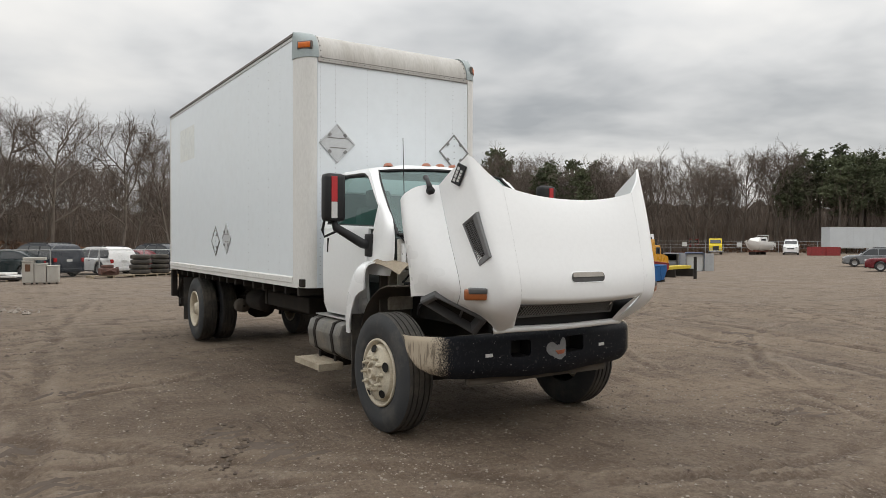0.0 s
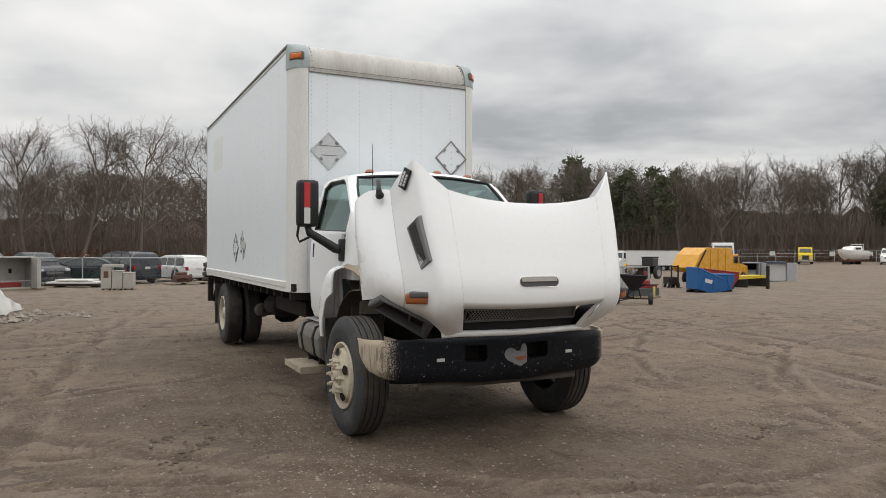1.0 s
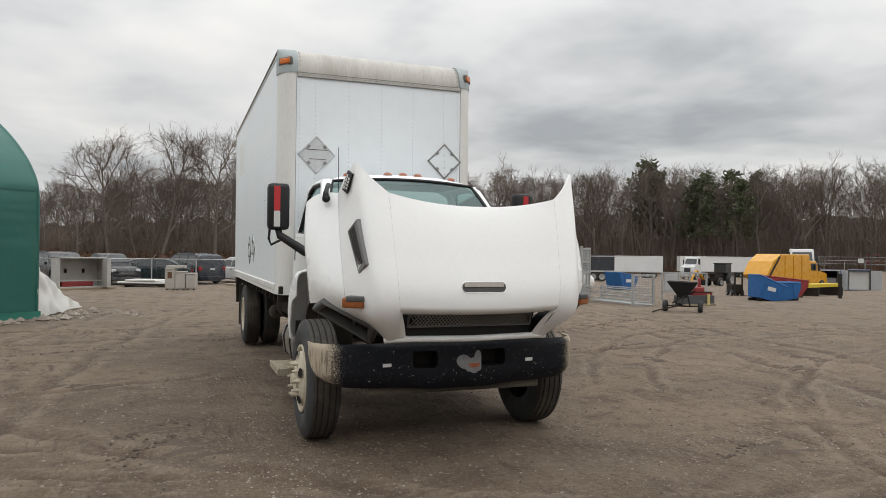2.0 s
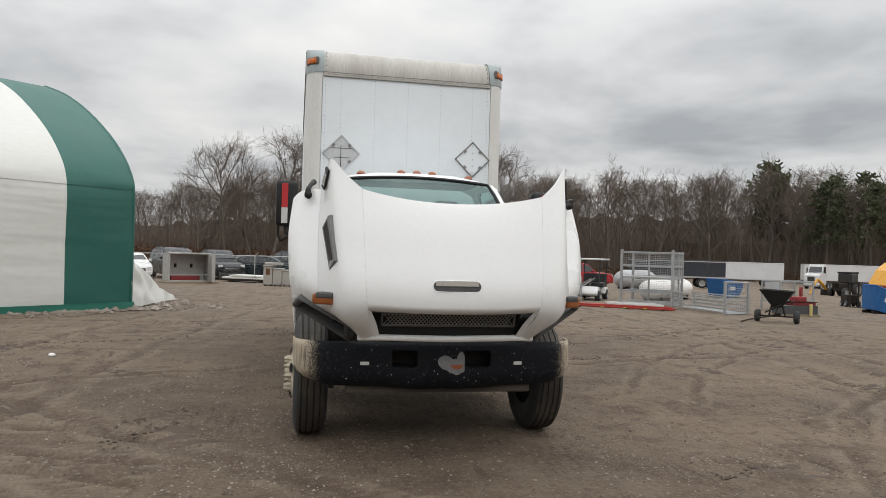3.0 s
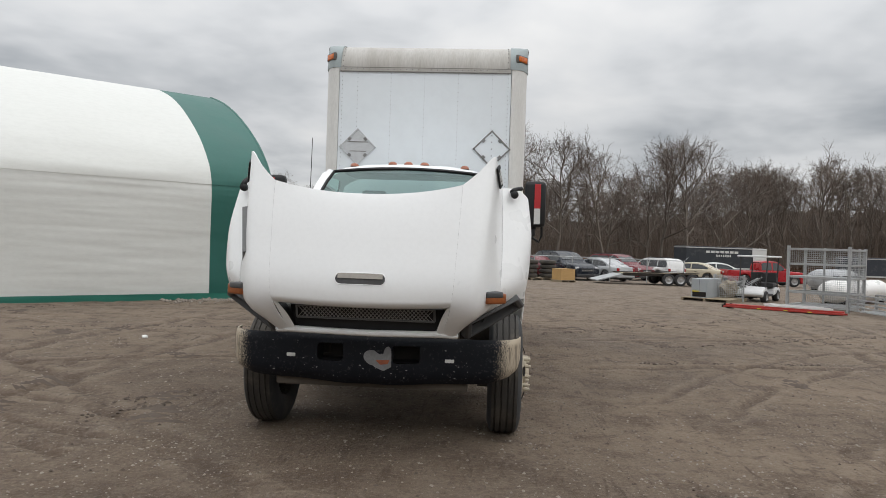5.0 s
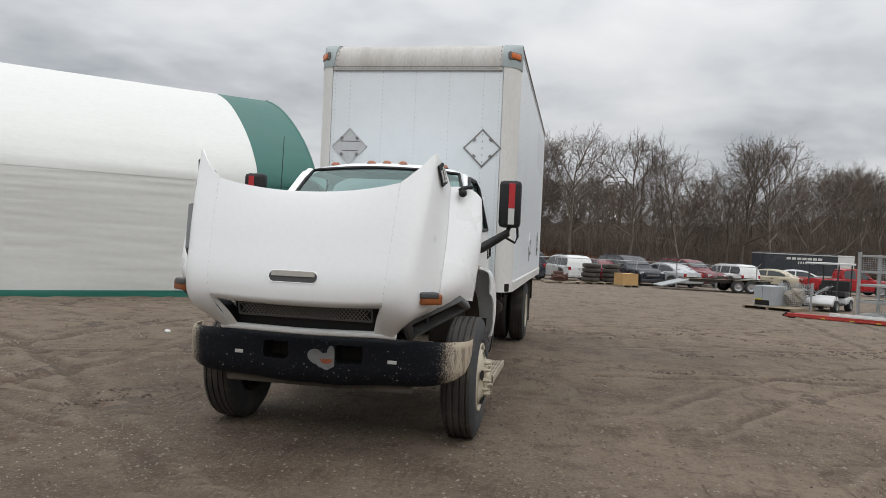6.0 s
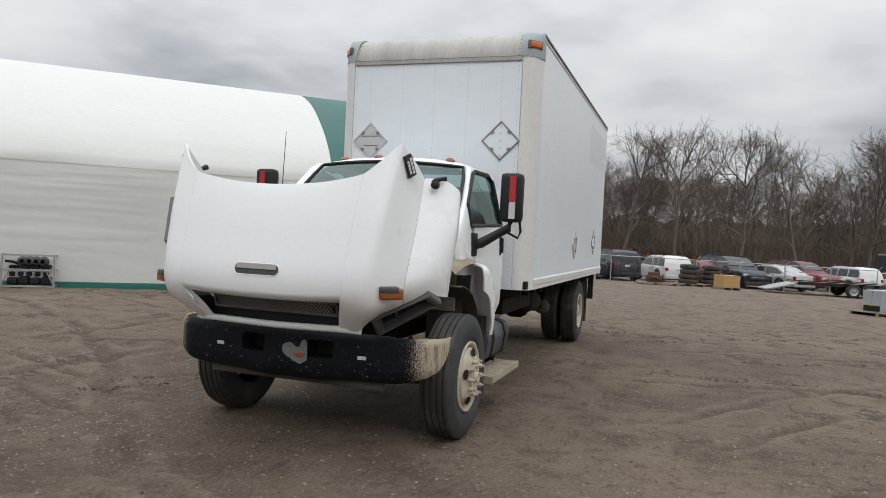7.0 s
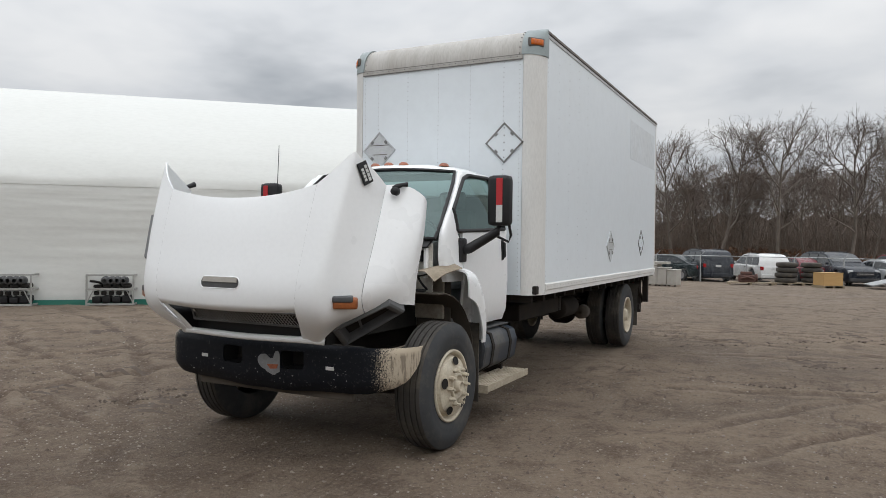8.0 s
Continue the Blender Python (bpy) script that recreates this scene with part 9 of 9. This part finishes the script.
tyre_stack(put(7.35, 41.0, 15), 4, 0.53)
tyre_stack(put(8.5, 41.9, 25), 4, 0.50)
crate = thing("wooden_crate", put(9.2, 39.2, 35), "pale plywood crate on a pallet", "crate")
pallet(crate, -0.55, 0.55, -0.45, 0.45)
PLY = surface("fresh_plywood", (0.48, 0.30, 0.12), (0.38, 0.23, 0.09), 0.7, scale=3, stretch=(1, 8, 8))
one_box("crate_side", (-0.5, 0.5, -0.4, -0.37, 0.126, 0.72), PLY, crate, 0.004)
one_box("crate_side", (-0.5, 0.5, 0.37, 0.4, 0.126, 0.72), PLY, crate, 0.004)
one_box("crate_end", (-0.5, -0.47, -0.37, 0.37, 0.126, 0.72), PLY, crate, 0.004)
one_box("crate_end", (0.47, 0.5, -0.37, 0.37, 0.126, 0.72), PLY, crate, 0.004)
one_box("crate_lid", (-0.51, 0.51, -0.41, 0.41, 0.722, 0.742), PLY, crate, 0.004)

# engine racks by the barn
def engine_rack(m):
    ob = thing("engine_rack", m, "pale steel rack holding rows of small engine parts", "rack", "racks along the barn")
    W_, D_, H_ = 1.12, 0.72, 0.80
    RACK = surface("pale_rack_steel", (0.40, 0.40, 0.38), (0.30, 0.30, 0.28), 0.5, 0.3, scale=6)
    for x in (0, W_):
        for y in (0, D_):
            one_box("post", (x - 0.02, x + 0.02, y - 0.02, y + 0.02, 0, H_), RACK, ob, 0.004)
    for z in (0.03, 0.42, H_ - 0.02):
        for dims in ((0, W_, -0.02, 0.02), (0, W_, D_ - 0.02, D_ + 0.02), (-0.02, 0.02, 0, D_), (W_ - 0.02, W_ + 0.02, 0, D_)):
            one_box("rail", (*dims, z - 0.022, z + 0.022), RACK, ob, 0.004)
    for sx in (0.0, W_):
        bm = bmesh.new()
        tube(bm, [(sx, 0, 0.06), (sx + (0.16 if sx == 0 else -0.16), 0, 0.38)], 0.016, 5)
        part("brace", bm, RACK, ob)
    for k in range(4):
        x = 0.08 + (W_ - 0.16) * k / 4
        one_box("small_engine", (x + 0.01, x + (W_ - 0.16) / 4 - 0.01, 0.1, D_ - 0.1, 0.052, 0.22 + 0.03 * (k % 2)), BLACK_PLASTIC, ob, 0.05)
    for k in range(4):
        x = 0.10 + (W_ - 0.20) * k / 4
        one_box("small_engine", (x + 0.01, x + (W_ - 0.20) / 4 - 0.01, 0.15, D_ - 0.15, 0.44, 0.52 + 0.03 * (k % 2)), ENGINE, ob, 0.04)
    for k in range(4):
        bm = bmesh.new()
        lathe(bm, [(0, 0.05), (0.02, 0.10), (0.16, 0.115), (0.20, 0.09), (0.22, 0.02)], 12, "y", (0.40 + 0.15 * k, 0.10, 0.63))
        part("intake_drum", bm, BEZEL, ob, smooth=True)
    bm = bmesh.new()
    tube(bm, [(0.05, 0.1, 0.62), (0.22, 0.12, 0.60), (0.34, 0.2, 0.55)], 0.035, 6)
    part("pipe", bm, ENGINE, ob)
    for k in range(5):
        one_box("lower_part", (0.15 + 0.18 * k, 0.27 + 0.18 * k, 0.05, 0.15, 0.26, 0.37), ENGINE, ob, 0.03)
    return ob


rack_a = engine_rack(put(-8.1, 12.15, 38))
copy_thing(rack_a, put(-9.75, 10.5, 38))
copy_thing(rack_a, put(-11.5, 9.0, 40))

# ---- chain-link fence ----
fence = thing("chain_link_fence", Matrix.Identity(4), "grey chain-link fence with a top rail and barbed arms", "fence")


def fence_at(x):
    y = 41.2 + 0.16 * (x - 3)
    return Vector((x, y, float(lie(x, y))))


FH = 1.42
fx0, fx1 = -13.0, 17.0
xs_ = np.arange(fx0, fx1 + 0.1, 2.3)
for x in xs_:
    p = fence_at(x)
    bm = bmesh.new()
    tube(bm, [p + Vector((0, 0, -0.1)), p + Vector((0, 0, FH))], 0.035, 6)
    tube(bm, [p + Vector((0, 0, FH)), p + Vector((0.22, -0.06, FH + 0.24))], 0.016, 5)
    part("fence_post", bm, GALV, fence)
for a, b in zip(xs_, xs_[1:]):
    bm = bmesh.new()
    tube(bm, [fence_at(a) + Vector((0, 0, FH)), fence_at(b) + Vector((0, 0, FH))], 0.024, 5)
    part("top_rail", bm, GALV, fence)
    bm = bmesh.new()
    n = 30
    for k in range(n):
        for d in (-1, 1):
            u0 = k / n
            u1 = u0 + d * FH / 2.3
            z0_, z1_ = 0.0, FH
            if u1 > 1:
                z1_, u1 = FH * (1 - u0) / (u1 - u0), 1.0
            if u1 < 0:
                z1_, u1 = FH * u0 / (u0 - u1), 0.0
            p, q = fence_at(a + (b - a) * u0), fence_at(a + (b - a) * u1)
            s_ = Vector((0.0012, 0, 0))
            v = [bm.verts.new(p + Vector((0, 0, z0_)) - s_), bm.verts.new(p + Vector((0, 0, z0_)) + s_), bm.verts.new(q + Vector((0, 0, z1_)) + s_), bm.verts.new(q + Vector((0, 0, z1_)) - s_)]
            bm.faces.new(v)
    part("wire_mesh", bm, GALV, fence, "thin diamond wire mesh")
far_f = thing("far_fence", Matrix.Identity(4), "low wire fence with small pale signs along the wood", "fence")
fa, fb = Vector((112, 100, 0)), Vector((137, 62, 0))
for k in range(15):
    p = fa.lerp(fb, k / 14)
    p.z = float(lie(p.x, p.y))
    one_box("fence_post", (p.x - 0.05, p.x + 0.05, p.y - 0.05, p.y + 0.05, p.z, p.z + 2.2), GALV, far_f, 0.01)
bm = bmesh.new()
for z in (0.9, 1.5, 2.15):
    tube(bm, [fa.lerp(fb, k / 14) + Vector((0, 0, z - 0.4)) for k in range(15)], 0.03, 4)
part("rail", bm, GALV, far_f)
for f in (0.2, 0.42, 0.55):
    p = fa.lerp(fb, f)
    bm = bmesh.new()
    box(bm, -0.45, 0.45, -0.03, 0.03, 0.7, 1.5, 0.01, m=Matrix.Translation((p.x - 0.1, p.y - 0.1, 0)) @ Matrix.Rotation(radians(-56), 4, "Z"))
    part("sign", bm, STRIP_WHITE, far_f, "small pale sign")
redf = thing("red_skip_row", put(106.0, 58.5, -30), "row of dark red steel boxes at the far edge", "skips")
for k in range(2):
    one_box("red_box", (-2.2 + 2.3 * k, 0.0 + 2.3 * k, -0.6, 0.6, 0.0, 1.3), SKIP_RED, redf, 0.04)

# ---- loose ground cover ----
PEBBLE = surface("pale_gravel", (0.34, 0.30, 0.255), (0.15, 0.12, 0.095), 0.85, scale=0.9, fine=9, amount=0.9)
CLOD = surface("dark_dirt_clods", (0.075, 0.056, 0.043), (0.120, 0.094, 0.074), 0.95, scale=2, fine=20, amount=0.8)


def ground_z(x, y):
    i, j = int(np.clip(np.searchsorted(gx, x) - 1, 0, nx - 2)), int(np.clip(np.searchsorted(gy, y) - 1, 0, ny - 2))
    u, v = (x - gx[i]) / (gx[i + 1] - gx[i]), (y - gy[j]) / (gy[j + 1] - gy[j])
    return Z[i, j] * (1 - u) * (1 - v) + Z[i + 1, j] * u * (1 - v) + Z[i, j + 1] * (1 - u) * v + Z[i + 1, j + 1] * u * v


def scatter(name, label, mat, n, size, where, seed, flat_=0.6):
    rs_ = random.Random(seed)
    vs, fs = [], []
    made = 0
    while made < n:
        x, y = rs_.uniform(-9, 19), rs_.uniform(-0.5, 23)
        if rs_.random() > where(x, y) or (2.2 < x < 6.6 and -0.4 < y < 0.4):
            continue
        made += 1
        r = size * math.exp(min(0.9, rs_.gauss(0, 0.5)))
        c = Vector((x, y, ground_z(x, y) + r * flat_ * 0.35))
        a0 = rs_.uniform(0, 6.28)
        k = len(vs)
        for q in range(4):
            g = a0 + math.pi / 2 * q
            rr = r * rs_.uniform(0.7, 1.3)
            vs.append((c.x + rr * math.cos(g), c.y + rr * math.sin(g), c.z + rs_.uniform(-0.2, 0.2) * r))
        vs += [(c.x, c.y, c.z + r * flat_), (c.x, c.y, c.z - r * flat_)]
        for q in range(4):
            fs += [(k + q, k + (q + 1) % 4, k + 4), (k + (q + 1) % 4, k + q, k + 5)]
    return tagged(raw(name, vs, fs, mat), label, "gravel", "", "stuff")


def near_weight(x, y):
    return max(0.06, min(1.0, 1.25 - 0.075 * y)) * (0.35 + 0.9 * max(0.0, noise.noise((x * 0.5, y * 0.5, 11)) + 0.25))


scatter("gravel", "scattered pale gravel pressed into the dirt", PEBBLE, 38000, 0.0068, near_weight, 1)
scatter("dirt_clods", "dark clods and crumbs of mud", CLOD, 7000, 0.0075, near_weight, 2, 0.7)


def torn_ridge(x0, y0, x1, y1, n, seed):
    """Clods thrown up along a rut."""
    rs_ = random.Random(seed)
    vs, fs = [], []
    for k in range(n):
        f = rs_.random()
        x, y = x0 + (x1 - x0) * f + rs_.gauss(0, 0.06), y0 + (y1 - y0) * f + rs_.gauss(0, 0.06)
        r = 0.011 * math.exp(min(0.7, rs_.gauss(0, 0.5)))
        c = Vector((x, y, ground_z(x, y) + r * 0.3))
        i0 = len(vs)
        for q in range(4):
            g = math.pi / 2 * q + f * 9
            rr = r * rs_.uniform(0.7, 1.4)
            vs.append((c.x + rr * math.cos(g) * 1.4, c.y + rr * math.sin(g), c.z))
        vs += [(c.x, c.y, c.z + r * 0.8), (c.x, c.y, c.z - r)]
        for q in range(4):
            fs += [(i0 + q, i0 + (q + 1) % 4, i0 + 4), (i0 + (q + 1) % 4, i0 + q, i0 + 5)]
    return tagged(raw("rut_crumbs", vs, fs, CLOD), "crumbled mud thrown up along a tyre rut", "mud", "", "stuff")


for k, r in enumerate(((1.7, 5.0, 2.4, 6.3, 60), (1.5, 5.6, 2.2, 6.4, 50), (6.4, 3.7, 7.1, 4.0, 30), (-3, 10.5, 4, 13.5, 160), (8.2, 11.5, 14.5, 15.5, 180), (7.4, 9.6, 10.4, 10.2, 90), (8.6, 16, 13, 12.5, 140), (-6, 12.8, -1.5, 16.8, 200), (6.2, 12.8, 12.8, 19.0, 150))):
    torn_ridge(*r, 40 + k)
def tread_print(x0, y0, turn, bars_n, seed):
    """A patch of soft mud torn up by tyre lugs: short crumbling ridges side by side."""
    rs_ = random.Random(seed)
    vs, fs = [], []
    c, d = math.cos(radians(turn)), math.sin(radians(turn))
    for k in range(bars_n):
        half_, off, skew = rs_.uniform(0.07, 0.22), 0.115 * (k - bars_n / 2) + rs_.gauss(0, 0.02), rs_.gauss(0, 0.10)
        i0, n_ = len(vs), 11
        for q in range(n_):
            f = 2 * q / (n_ - 1) - 1
            u, v = skew + f * half_, off + 0.02 * math.sin(5 * f + k) + rs_.gauss(0, 0.006)
            w_, h_ = 0.024 * (1 - f * f) + 0.006, (0.020 + rs_.gauss(0, 0.006)) * (1 - f * f) ** 0.5
            for dv, dz in ((-w_ * 1.5, -0.012), (-w_ * 0.2, max(0.002, h_)), (w_ * 0.5, -0.022)):
                px, py = x0 + c * u - d * (v + dv), y0 + d * u + c * (v + dv)
                vs.append((px, py, ground_z(px, py) + dz))
        for q in range(n_ - 1):
            for j in range(2):
                b = i0 + q * 3 + j
                fs.append((b, b + 3, b + 4, b + 1))
    return tagged(raw("tread_print", vs, fs, CLOD, None, True), "dark crumbling ridges of a tyre tread print in mud", "mud", "", "stuff")


for k, q in enumerate(((2.25, 5.45, 12, 6), (2.05, 6.2, 10, 4), (0.45, 6.45, 20, 5), (10.2, 5.4, -25, 5), (7.15, 3.85, -10, 3), (-1.7, 10.3, 15, 6), (-1.2, 11.0, 15, 5), (0.7, 5.3, 5, 4), (10.8, 7.2, -20, 4), (9.3, 8.5, -15, 5), (8.3, 12.1, 20, 6), (11.9, 7.95, -20, 5), (-3.2, 9.0, 20, 6), (12.5, 11.5, 15, 5), (7.1, 14.2, 10, 4), (-4.5, 13.0, 15, 6), (1.0, 8.6, 40, 4), (9.0, 16.6, 5, 6))):
    tread_print(*q, 70 + k)
stone = thing("pale_stone", pose(-0.22, 9.98, float(ground_z(-0.22, 9.98)) + 0.02), "single pale stone lying on the dirt", "stone")
bm = bmesh.new()
bmesh.ops.create_icosphere(bm, subdivisions=2, radius=0.05)
for v in bm.verts:
    v.co *= 1 + 0.35 * noise.noise(v.co * 20)
    v.co.z *= 0.6
part("stone_mesh", bm, HULL, stone, smooth=True)
rub = thing("rubble_strip", Matrix.Identity(4), "broken stones and rubble along the foot of the barn", "rubble", "", "stuff")
rs_ = random.Random(31)
vs, fs = [], []
for k in range(420):
    s_ = rs_.uniform(-2.8, 3.0)
    p = Vector((-1.07, 18.9, 0)) + barn_way * s_ - barn_in * abs(rs_.gauss(0.15, 0.4))
    if s_ < 0:
        p += barn_in * rs_.uniform(-0.5, 2.2)
    r = 0.035 * math.exp(rs_.gauss(0, 0.5))
    p.z = float(lie(p.x, p.y)) + r * 0.2
    i0 = len(vs)
    for q in range(4):
        g = math.pi / 2 * q + rs_.random()
        vs.append((p.x + r * rs_.uniform(0.8, 1.5) * math.cos(g), p.y + r * rs_.uniform(0.8, 1.5) * math.sin(g), p.z))
    vs += [(p.x, p.y, p.z + r * 0.8), (p.x, p.y, p.z - r)]
    for q in range(4):
        fs += [(i0 + q, i0 + (q + 1) % 4, i0 + 4), (i0 + (q + 1) % 4, i0 + q, i0 + 5)]
raw("rubble", vs, fs, PEBBLE, rub)
